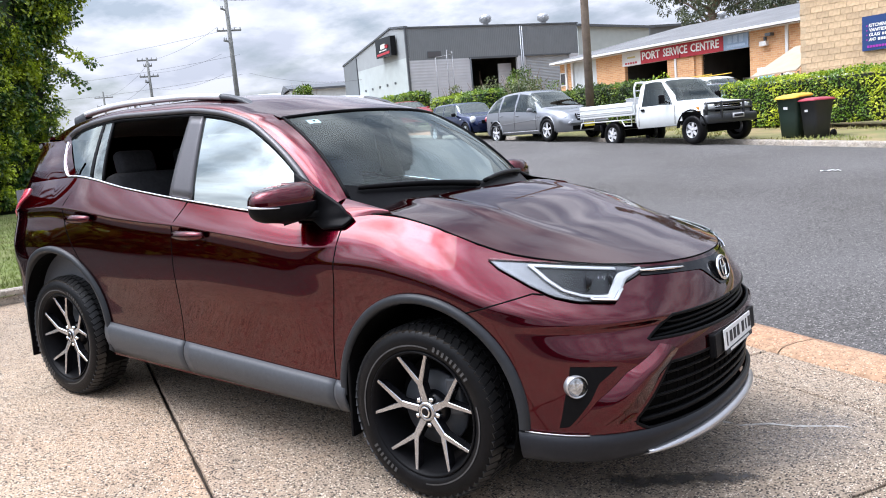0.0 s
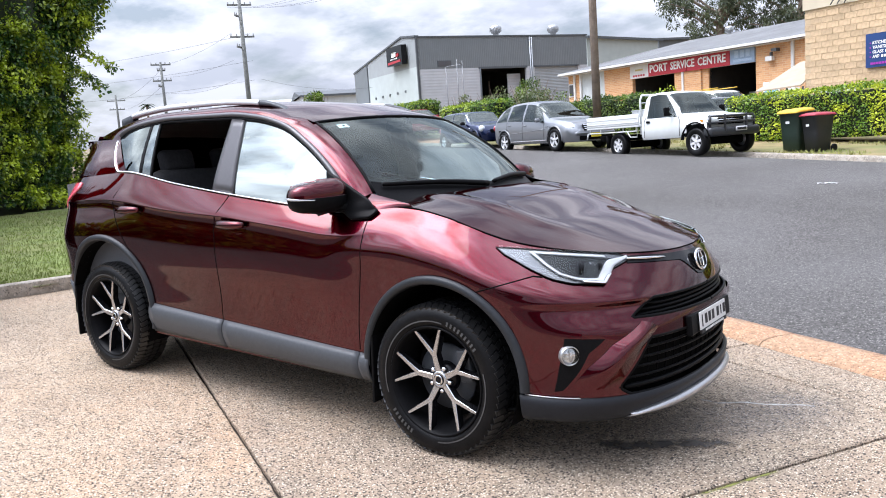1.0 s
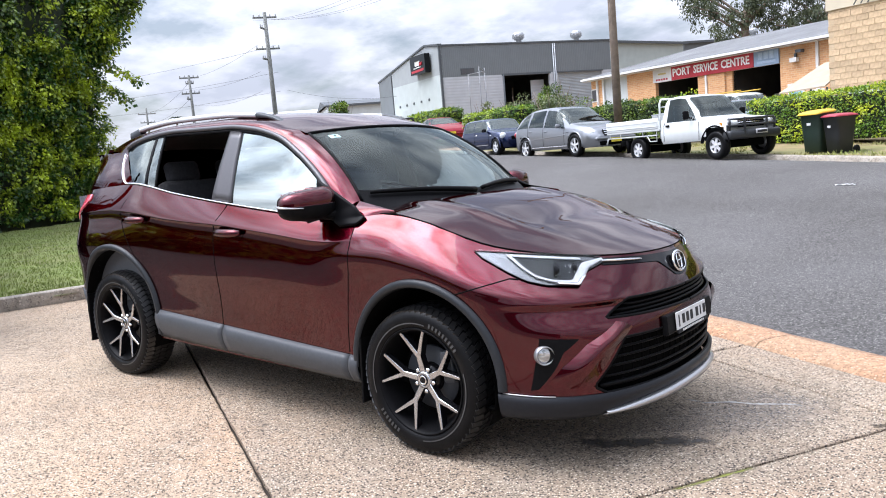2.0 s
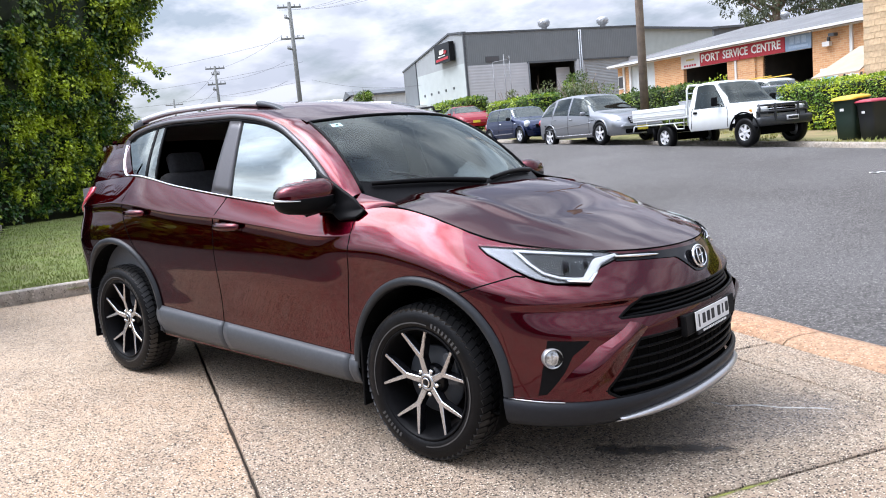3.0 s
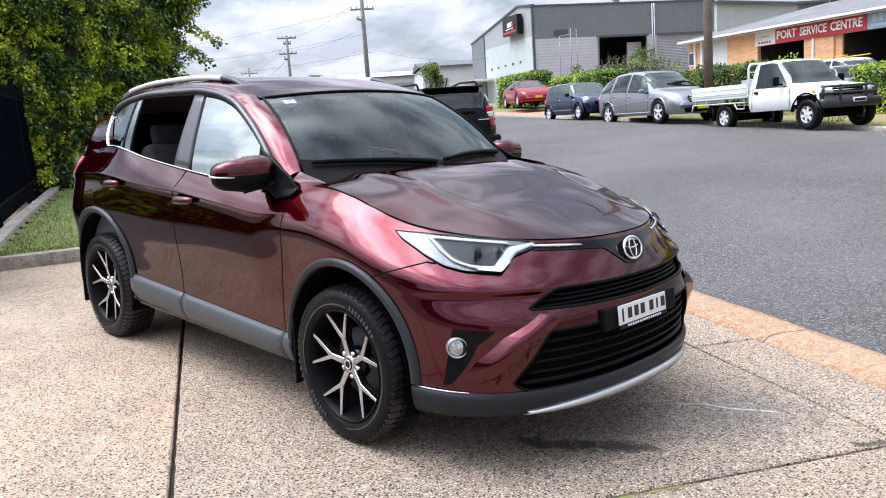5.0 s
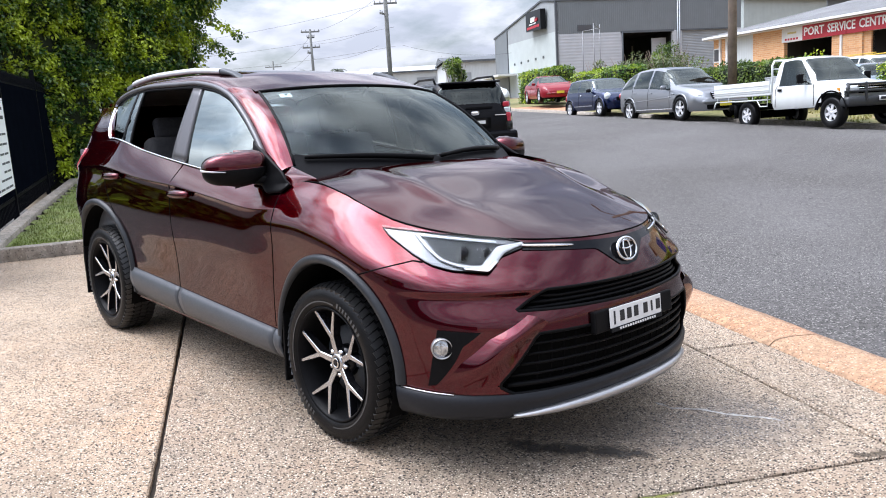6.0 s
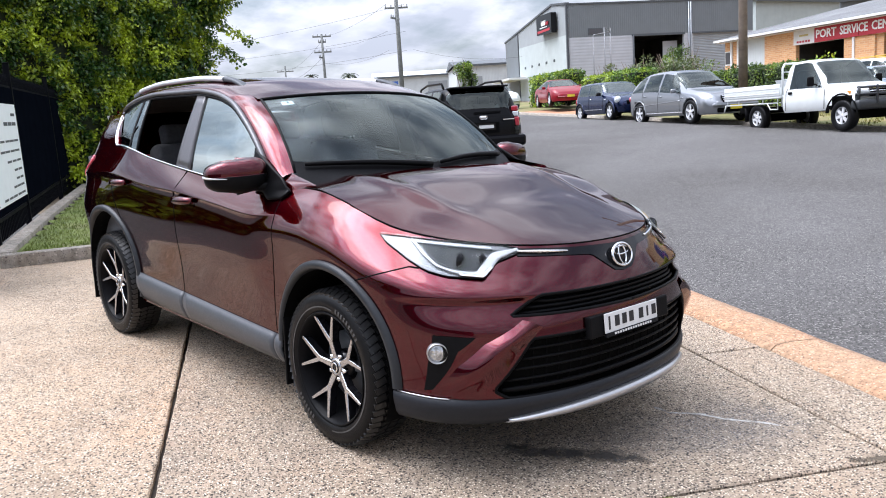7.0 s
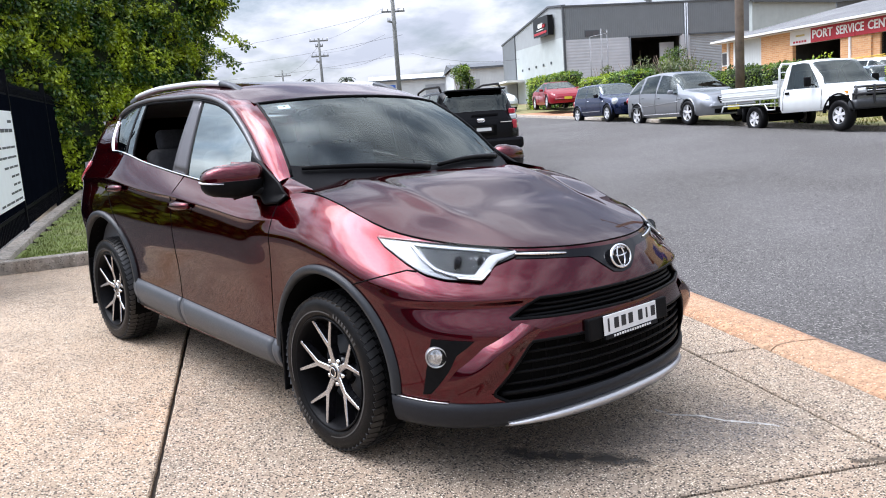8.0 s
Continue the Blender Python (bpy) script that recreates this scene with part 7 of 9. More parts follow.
def service_centre():
    m = Matrix.Translation((-11.02, 33.66, 0)) @ Matrix.Rotation(radians(-20.6), 4, "Z")
    w = thing("workshop_building", m, "long low orange-brick workshop with two open bays and an iron roof", "workshop")
    g, e = 1.0, 4.50
    wall_box("brick_wall", -5.75, -4.75, g, e, BRICK, w)
    wall_box("panel_wall", -4.75, -3.05, g, e, CLAD_PALE, w, 0.02, 0.2)
    wall_box("brick_wall", -3.05, -1.12, g, e, BRICK, w)
    wall_box("brick_pier", 1.5, 1.95, g, 3.9, BRICK, w)
    wall_box("brick_pier", 2.05, 3.0, g, 3.9, BRICK, w)
    wall_box("brick_pier", 3.0, 3.35, g, 3.9, BRICK, w, 0.1, 0.3)
    wall_box("brick_wall", 5.84, 7.5, g, e, BRICK, w)
    wall_box("brick_wall", 7.62, 9.0, g, e, BRICK, w)
    wall_box("lintel", -1.2, 5.9, 3.86, e, FASCIA, w, 0.02, 0.2)
    for x in (-4.78, -5.25, 7.56):
        wall_box("downpipe", x - 0.06, x + 0.06, g, e, FASCIA, w, -0.08, 0.0)
    wall_box("downpipe", 1.95, 2.05, g, 3.9, FASCIA, w, -0.06, 0.05)
    wall_box("meter_box", 1.93, 2.25, 2.3, 2.9, FASCIA, w, -0.16, 0.0)
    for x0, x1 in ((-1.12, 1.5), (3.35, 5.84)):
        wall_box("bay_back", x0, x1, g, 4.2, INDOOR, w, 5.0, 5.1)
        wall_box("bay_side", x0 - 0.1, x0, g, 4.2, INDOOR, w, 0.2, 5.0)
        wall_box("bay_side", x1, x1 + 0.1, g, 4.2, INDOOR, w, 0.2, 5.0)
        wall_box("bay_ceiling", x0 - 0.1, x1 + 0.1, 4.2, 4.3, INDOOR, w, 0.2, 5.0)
    wall_box("bay_low_wall", 3.35, 5.84, g, 2.75, CLAD_LIGHT, w, 3.0, 3.1)
    wall_box("window_frame", -5.72, -5.32, 3.35, 4.05, FASCIA, w, -0.04, 0.04)
    wall_box("window_pane", -5.68, -5.36, 3.41, 3.99, PILLAR, w, -0.05, -0.03)
    wall_box("poster", 6.2, 6.95, 2.0, 2.95, SIGN_LETTER, w, -0.05, 0.0, "pale blue and white poster")
    wall_box("poster_print", 6.28, 6.87, 2.25, 2.6, material("pale_cyan_print", (0.25, 0.5, 0.58), 0.5), w, -0.06, -0.05)
    wall_box("white_board", 7.3, 7.9, 2.0, 2.6, FASCIA, w, -0.14, -0.08)
    # fascia, gutter and low roof with a hipped end
    wall_box("gutter", -6.0, 9.2, e + 0.02, e + 0.12, FASCIA, w, -0.55, -0.40)
    wall_box("soffit", -6.0, 9.2, e - 0.02, e, FASCIA, w, -0.40, 0.2)
    verts = [(-6.0, -0.5, e + 0.12), (9.2, -0.5, e + 0.12), (9.2, 6.0, e + 1.50), (-2.5, 6.0, e + 1.50), (-6.0, 12.0, e + 0.12), (9.2, 12.0, e + 0.12)]
    mesh_part("roof", verts, [(0, 1, 2, 3), (0, 3, 4), (3, 2, 5, 4)], ROOF_IRON, w, "", False)
    wall_box("end_wall", -5.75, -5.55, g, e, BRICK, w, 0.2, 11.8)
    for x in (0.4, 6.9):
        roof_ventilator(w, x, 5.6, e + 1.40, 0.5)
    # sign panels
    s = thing("fascia_sign", m, "long red sign board with white lettering over the workshop bays", "sign")
    wall_box("logo_panel", -1.19, -0.01, 3.86, 4.50, FASCIA, s, -0.08, -0.02)
    wall_box("red_panel", 0.0, 2.28, 3.86, 4.49, SIGN_RED, s, -0.09, -0.02)
    wall_box("red_panel", 2.31, 4.61, 3.86, 4.49, SIGN_RED, s, -0.09, -0.02)
    wall_box("blue_panel", 4.63, 5.84, 3.86, 4.52, SIGN_BLUE, s, -0.08, -0.02)
    for words, x0, x1 in (("PORT", 0.10, 1.18), ("SERVICE", 1.36, 2.74), ("CENTRE", 2.92, 4.42)):
        letters("lettering", words, 0.50, Matrix.Translation(((x0 + x1) / 2, -0.10, 4.185)) @ Matrix.Rotation(radians(90), 4, "X"), SIGN_LETTER, s, 0.012, x1 - x0)
    for i in range(5):
        wall_box("sign_bar", -1.0 + 0.16 * i, -0.89 + 0.16 * i, 3.93, 4.02, SIGN_RED, s, -0.09, -0.08)
    wall_box("sign_bar", -0.85, -0.35, 4.2, 4.28, material("ochre_print", (0.5, 0.4, 0.15), 0.5), s, -0.09, -0.08)
    for k, x in enumerate((4.85, 5.13, 5.41)):
        wall_box("sign_bar", x, x + 0.2, 4.12, 4.42, material("pale_blue_print", (0.36, 0.46, 0.58), 0.5), s, -0.09, -0.08)
    wall_box("sign_bar", 4.8, 5.7, 3.95, 4.05, material("pale_blue_print", (0.36, 0.46, 0.58), 0.5), s, -0.09, -0.08)
    # camera and lamp on the wall
    c = thing("wall_lamp", m, "white floodlight and camera on the brick wall", "lamp")
    wall_box("lamp_head", 6.45, 6.75, 3.80, 3.98, FASCIA, c, -0.25, -0.05)
    wall_box("lamp_bracket", 6.56, 6.64, 3.98, 4.15, TRIM_DARK, c, -0.10, 0.0)
    wall_box("camera_head", 6.75, 7.0, 4.15, 4.27, TRIM_DARK, c, -0.30, -0.05)


service_centre()


def block_building():
    m = Matrix.Translation((-2.47, 25.84, 0)) @ Matrix.Rotation(radians(-20.6), 4, "Z")
    w = thing("block_building", m, "tall sand-coloured block wall with a cream parapet", "building")
    g, top = 0.8, 4.95
    wall_box("mortar_wall", 0.012, 9.0, g, top, MORTAR, w, 0.012, 0.25)
    wall_box("side_wall", 0.012, 0.25, g, top, MORTAR, w, 0.25, 8.0)
    wall_box("parapet", -0.04, 9.05, top, top + 0.45, material("cream_render", (0.58, 0.50, 0.37), 0.85, 0, 0.1, 2, stain=[(1, (0.42, 0.36, 0.26), 0.4)]), w, -0.05, 8.0)
    mesh = None
    rnd = random.Random(9)
    for row in range(20):
        z = g + 0.25 + row * 0.2
        for col in range(14):
            x = 0.2 + col * 0.4 + (0.2 if row % 2 else 0.0) - 0.2
            if mesh is None:
                b = box_bm((0.388, 0.10, 0.188), (0.194, 0.05, 0.094), 0.008, 1)
                o = part("block", b, BLOCK, w, smooth_faces=False)
                mesh = o.data
            else:
                o = new("block", mesh)
                o.parent = w
            o.location = (x, 0.004 - 0.006 * rnd.random(), z)
            if x < 0.01:
                o.location.x = 0.0
    s = thing("blue_sign", m @ Matrix.Translation((-1.05, 0, -0.68)), "deep blue shop sign with white lettering on the block wall", "sign")
    wall_box("sign_panel", 3.18, 6.2, 3.48, 4.53, SIGN_DEEP, s, -0.09, -0.03)
    slant = Matrix(((1, 0.18, 0, 0), (0, 1, 0, 0), (0, 0, 1, 0), (0, 0, 0, 1)))
    for k, (words, wd, more) in enumerate((("KITCHENS", 0.56, 0), ("VANITIES", 0.52, 0), ("GLASS", 0.34, 4), ("AND", 0.21, 3))):
        z = 4.235 - 0.142 * k
        letters("lettering", words, 0.135, Matrix.Translation((3.40 + wd / 2, -0.10, z)) @ Matrix.Rotation(radians(90), 4, "X") @ slant, SIGN_LETTER, s, 0.008, wd)
        for i in range(more):
            wall_box("sign_bar", 3.46 + wd + 0.085 * i, 3.52 + wd + 0.085 * i, z - 0.04, z + 0.04, SIGN_LETTER, s, -0.105, -0.09)
        part("sign_dot", box_bm((0.04, 0.01, 0.04), (3.33, -0.095, z), 0.0), PURPLE, s, smooth_faces=False)
    for i in range(14):
        wall_box("sign_bar", 3.34 + 0.09 * i, 3.41 + 0.09 * i, 3.565, 3.635, PURPLE, s, -0.105, -0.09)
    # awning on the brick side, board and box at the wall's foot
    a = thing("awning", Matrix.Translation((-2.47, 25.84, 0)) @ Matrix.Rotation(radians(-20.6), 4, "Z"), "cream sloping entrance awning on thin posts", "awning")
    mesh_part("awning_roof", [(-1.9, -0.05, 2.45), (0.0, -0.25, 2.50), (0.0, 1.6, 3.45), (-1.25, 1.7, 3.40), (-1.9, -0.05, 2.40), (0.0, -0.25, 2.45), (0.0, 1.6, 3.40), (-1.25, 1.7, 3.35)],
              [(0, 1, 2, 3), (7, 6, 5, 4), (0, 4, 5, 1), (1, 5, 6, 2), (2, 6, 7, 3), (3, 7, 4, 0)], material("cream_awning", (0.36, 0.29, 0.21), 0.7, 0, 0.08, 3), a, "", False)
    for x in (-0.62, -0.02):
        tube("awning_post", [(x, -0.1, 0.9), (x, -0.1, 2.45)], 0.035, TRIM_DARK, a, sides=6)
    b_ = thing("white_board", m, "white board leaning at the foot of the block wall", "board")
    wall_box("board_face", 0.85, 2.05, 1.55, 2.25, FASCIA, b_, -0.5, -0.42)
    wall_box("board_frame", 2.05, 2.13, 1.5, 2.30, TRIM_DARK, b_, -0.5, -0.42)
    wall_box("dark_window", 4.3, 4.7, 1.4, 1.95, PILLAR, w, -0.03, 0.0)
    t = thing("roof_tank", m, "grey cylindrical flue above the block wall's roof", "flue")
    bb = lathe_bm([(0.38, 0), (0.38, 1.5), (0.42, 1.5), (0.42, 1.6), (0.01, 1.7)], 20)
    bmesh.ops.transform(bb, matrix=Matrix.Translation((1.1, 3.0, top + 0.3)) @ Matrix.Rotation(radians(90), 4, "X"), verts=bb.verts)
    part("flue", bb, ZINC, t)


block_building()


def shed(name, m, size, mat, roof, label):
    """A plain far shed: walls, low gable roof, a few openings."""
    t = thing(name, m, label, "shed")
    L, D, H = size
    wall_box("wall", 0, L, 0, H, mat, t, 0, 0.2)
    wall_box("wall", 0, 0.2, 0, H, mat, t, 0.2, D)
    wall_box("wall", L - 0.2, L, 0, H, mat, t, 0.2, D)
    wall_box("wall", 0, L, 0, H, mat, t, D, D + 0.2)
    verts = [(-0.3, -0.3, H), (L + 0.3, -0.3, H), (L + 0.3, D / 2, H + D * 0.08), (-0.3, D / 2, H + D * 0.08), (-0.3, D + 0.3, H), (L + 0.3, D + 0.3, H)]
    mesh_part("roof", verts, [(0, 1, 2, 3), (3, 2, 5, 4), (1, 5, 2), (4, 0, 3)], roof, t, "", False)
    wall_box("gutter", -0.3, L + 0.3, H - 0.15, H + 0.05, TRIM_DARK, t, -0.42, -0.3)
    for k in range(max(2, int(L // 5))):
        x = 1.5 + k * (L - 3) / max(1, int(L // 5) - 1)
        wall_box("door", x - 1.2, x + 1.2, 0, min(3.2, H - 0.6), ROLLER, t, -0.05, 0.02)
    return t


shed("far_shed", Matrix.Translation((-26.6, 59.6, 2.0)) @ Matrix.Rotation(radians(74.3), 4, "Z"), (9.9, 4, 7.5), CLAD_GREEN, ROOF_IRON, "pale green sheet-metal shed behind the workshop")
shed("far_shed", Matrix.Translation((-24.2, 70.2, 2.0)) @ Matrix.Rotation(radians(50), 4, "Z"), (9.0, 4, 7.65), CLAD_DARK, ROOF_IRON, "dark sheet-metal shed behind the workshop roof")
shed("far_shed", Matrix.Translation((-74.0, 57.0, 3.4)) @ Matrix.Rotation(radians(52), 4, "Z"), (22.0, 12, 4.0), CLAD_PALE, CLAD_PALE, "white industrial shed far along the street")
shed("far_shed", Matrix.Translation((-56.5, 54.5, 2.8)) @ Matrix.Rotation(radians(52), 4, "Z"), (14.0, 10, 4.4), CLAD_PALE, TRIM_DARK, "white shed with a dark roof edge beside the warehouse")
blue_sign = thing("street_sign", Matrix.Translation((-52.5, 42.4, 2.7)) @ Matrix.Rotation(radians(40), 4, "Z"), "small blue sign with a white shape far along the street", "sign")
wall_box("sign_panel", -0.75, 0.75, 1.6, 2.7, material("bright_blue_sign", (0.03, 0.10, 0.35), 0.5), blue_sign, -0.05, 0.05)
wall_box("sign_shape", -0.4, 0.4, 2.0, 2.35, SIGN_LETTER, blue_sign, -0.07, -0.05)
for x in (-0.6, 0.6):
    tube("sign_post", [(x, 0, 0), (x, 0, 1.6)], 0.05, ZINC, blue_sign, sides=6)

# added unseen hedge: darkens what the red car's doors mirror
reflection_hedge = clipped_hedge("reflection_hedge", DRIVE @ Matrix.Translation((-9.6, -3.6, -0.05)) @ Matrix.Rotation(radians(-62), 4, "Z"), (12.5, 1.6, 1.0), LEAF_TALL, "unseen green hedge added to darken the car's reflections", 0.20, 6000, 41)

# added plain shed behind the viewer: closes the yard, darkens the paint's reflections
yard = thing("reflection_shed", DRIVE @ Matrix.Translation((-9, -19.5, -0.3)), "unseen plain dark shed added behind the driveway for reflections", "building", kind="structure")
wall_box("wall", 0, 30, 0, 3.1, material("dark_shed_cladding", (0.055, 0.056, 0.05), 0.8, 0, 0.25, 1), yard, -0.3, 0)
wall_box("wall", 0, 0.3, 0, 3.1, MATS["dark_shed_cladding"], yard, -8, -0.3)
wall_box("wall", 29.7, 30, 0, 3.1, MATS["dark_shed_cladding"], yard, -8, -0.3)
wall_box("roof", -0.3, 30.3, 3.1, 3.3, ROOF_IRON, yard, -8, 0.4)

# ---------------------------------------------------------------- poles and cables
def power_pole(m, h, r, mat, arms, label):
    t = thing("power_pole", m, label, "pole")
    tube("pole", [(0, 0, 0), (0, 0, h * 0.5), (0, 0, h)], [r * 1.15, r, r * 0.78], mat, t, sides=12)
    for z, half, a in arms:
        arm = new("cross_arm")
        arm.parent = t
        arm.matrix_local = Matrix.Translation((0, 0, z)) @ Matrix.Rotation(radians(a), 4, "Z")
        part("beam", box_bm((half * 2, 0.11, 0.13), (0, 0.18, 0), 0.01, 1), mat, arm, smooth_faces=False)
        for x in (-half * 0.92, -half * 0.45, half * 0.45, half * 0.92):
            part("insulator", lathe_bm([(0.03, 0.0), (0.05, 0.05), (0.035, 0.09), (0.055, 0.13), (0.02, 0.2)], 8), ZINC, arm).matrix_local = Matrix.Translation((x, 0.18, 0.06)) @ Matrix.Rotation(radians(90), 4, "X")
    return t


def lean(x, y, z, ax=0.0, ay=0.0):
    return Matrix.Translation((x, y, z)) @ Matrix.Rotation(radians(ax), 4, "X") @ Matrix.Rotation(radians(ay), 4, "Y")


BIG = (-44.0, 36.8)
ARM = 55.0
power_pole(lean(BIG[0], BIG[1], 2.0), 11.1, 0.17, POLE_GREY, ((10.75, 0.9, ARM), (9.9, 0.6, ARM + 60), (8.4, 0.9, ARM), (7.6, 0.7, ARM + 60)), "tall grey timber power pole with cross arms")
power_pole(lean(-57.96, 39.1, 3.0), 7.2, 0.13, POLE_GREY, ((7.0, 0.85, ARM), (6.5, 0.35, ARM), (5.6, 0.8, ARM), (5.1, 0.4, ARM + 60)), "grey timber power pole further along the street")
power_pole(lean(-98.4, 59.4, 5.0), 6.2, 0.15, POLE_GREY, ((5.4, 1.2, ARM), (4.2, 1.0, ARM)), "distant timber power pole")
npole = street(-17.62, 15.6, 0.9)
power_pole(npole, 9.5, 0.132, TIMBER, ((8.8, 1.2, 90),), "brown timber power pole standing on the verge")


def cable(a, b, sag, r=0.018, n=16):
    r *= 0.48
    a, b = Vector(a), Vector(b)
    pts = [a.lerp(b, i / n) - Vector((0, 0, sag * 4 * (i / n) * (1 - i / n))) for i in range(n + 1)]
    ob = tube("cable", pts, r, WIRE, None, sides=4)
    return tagged(ob, "thin dark overhead cable strung between poles", "cable", "overhead cables")


for dz, dx in ((12.55, -0.9), (12.55, -0.4), (12.55, 0.5), (12.55, 1.0)):
    cable((BIG[0] + dx * 0.57, BIG[1] + dx * 0.82, dz), (-12.5 + dx, 22.2 + dx, 9.75 if dx < 0 else 9.65), 1.0, 0.016)
for z, z2, sg in ((10.7, 9.9, 0.35), (8.7, 8.9, 0.35), (7.25, 7.6, 0.5)):
    cable((BIG[0] - 0.5, BIG[1] - 0.6, z), (-57.96, 39.1, z2), sg, 0.018)
    cable((BIG[0] + 0.3, BIG[1] + 0.5, z - 0.1), (-110, 30, z2 + 4), 1.5, 0.022)
for z2 in (9.6, 8.2):
    cable((-57.96, 39.1, z2), (-98.4, 59.4, z2 + 0.9), 0.6, 0.022)
cable((BIG[0] + 0.6, BIG[1] + 0.9, 7.2), (-33.5, 45.5, 6.6), 0.9, 0.02)
cable((-2.2, 25.6, 5.35), (-9.0, 18.5, 9.2), 0.3, 0.014)
bracket = thing("cable_bracket", Matrix.Translation((-1.2, 25.2, 5.25)), "dark steel cable bracket with insulators on the parapet", "bracket")
tube("bracket_arm", [(-0.25, 0, 0.1), (0.15, 0.2, 0.05), (0.45, 0.1, 0.12)], 0.035, TRIM_DARK, bracket, sides=6)
for x in (-0.2, 0.0, 0.2):
    tube("bracket_loop", [(x, 0, 0.05), (x - 0.06, -0.05, -0.15), (x - 0.16, -0.02, -0.30)], 0.02, TRIM_DARK, bracket, sides=5)

# tube frame standing before the warehouse
FRAME_GREY = material("dull_steel_tube", (0.22, 0.225, 0.23), 0.5, 0.3, 0.1, 10)
frame_rack = thing("tube_frame", street(-35.3, 18.8, 2.2, 0), "tall thin steel tube frame by the warehouse", "frame")
for x, y in ((0.0, 0.0), (0.85, 0.6), (1.35, 0.0)):
    tube("frame_post", [(x, y, 0), (x, y, 3.65 if x else 3.4)], 0.022, FRAME_GREY, frame_rack, sides=6)
for a_, b_ in (((0.0, 0.0, 3.4), (0.85, 0.6, 3.45)), ((0.85, 0.6, 3.45), (1.35, 0.0, 3.65)), ((0.85, 0.6, 1.55), (1.35, 0.0, 1.7))):
    tube("frame_bar", [a_, b_], 0.02, FRAME_GREY, frame_rack, sides=6)


# ---------------------------------------------------------------- wheelie bins
def wheelie_bin(m, body, lid, label, open_lid=0.0):
    t = thing("wheelie_bin", m, label, "bin", "bins on the verge")
    rows = []
    for z, w, d in ((0.03, 0.20, 0.22), (0.06, 0.225, 0.25), (0.5, 0.25, 0.29), (0.9, 0.28, 0.335), (0.93, 0.30, 0.36), (0.97, 0.30, 0.36)):
        ring = []
        for k in range(25):
            a = 2 * math.pi * k / 24
            c, s = math.cos(a), math.sin(a)
            ring.append((w * abs(c) ** 0.35 * (1 if c > 0 else -1), d * abs(s) ** 0.35 * (1 if s > 0 else -1), z))
        rows.append(ring)
    sheet("bin_body", rows, body, t)
    rows = []
    for k, (g, z) in enumerate(((1.06, 0.965), (1.07, 0.985), (0.98, 1.015), (0.6, 1.045), (0.02, 1.055))):
        rows.append([(0.30 * g * abs(math.cos(a)) ** 0.35 * (1 if math.cos(a) > 0 else -1), 0.37 * g * abs(math.sin(a)) ** 0.35 * (1 if math.sin(a) > 0 else -1), z + 0.05 * g * math.sin(a) * open_lid) for a in (2 * math.pi * k2 / 24 for k2 in range(25))])
    sheet("bin_lid", rows, lid, t)
    tube("bin_handle", [(-0.22, 0.38, 0.95), (-0.22, 0.45, 0.97), (0.22, 0.45, 0.97), (0.22, 0.38, 0.95)], 0.016, body, t, sides=6)
    for x in (-0.25, 0.25):
        w = lathe_bm([(0.001, -0.03), (0.09, -0.03), (0.10, -0.02), (0.10, 0.02), (0.09, 0.03), (0.001, 0.03)], 18)
        bmesh.ops.transform(w, matrix=Matrix.Translation((x, 0.30, 0.10)) @ Matrix.Rotation(radians(90), 4, "Z"), verts=w.verts)
        part("bin_wheel", w, TYRE, t)
    part("bin_mark", box_bm((0.10, 0.004, 0.06), (-0.02, -0.325, 0.72), 0.0), PLATE_WHITE, t, smooth_faces=False)
    return t


BIN_GREEN = material("dark_green_plastic", (0.012, 0.026, 0.018), 0.5, 0, 0.1, 12)
BIN_BLACK = material("charcoal_plastic", (0.010, 0.011, 0.012), 0.5, 0, 0.1, 12)
LID_YELLOW = material("yellow_lid_plastic", (0.55, 0.34, 0.02), 0.5, 0, 0.1, 12)
LID_RED = material("faded_red_lid_plastic", (0.32, 0.03, 0.05), 0.5, 0, 0.12, 12)
wheelie_bin(street(-8.72, 14.75, None, 8), BIN_GREEN, LID_YELLOW, "dark green wheelie bin with a yellow lid on the verge", 0.6)
wheelie_bin(street(-8.15, 14.80, None, -6) @ Matrix.Scale(0.90, 4), BIN_BLACK, LID_RED, "charcoal wheelie bin with a red lid on the verge")


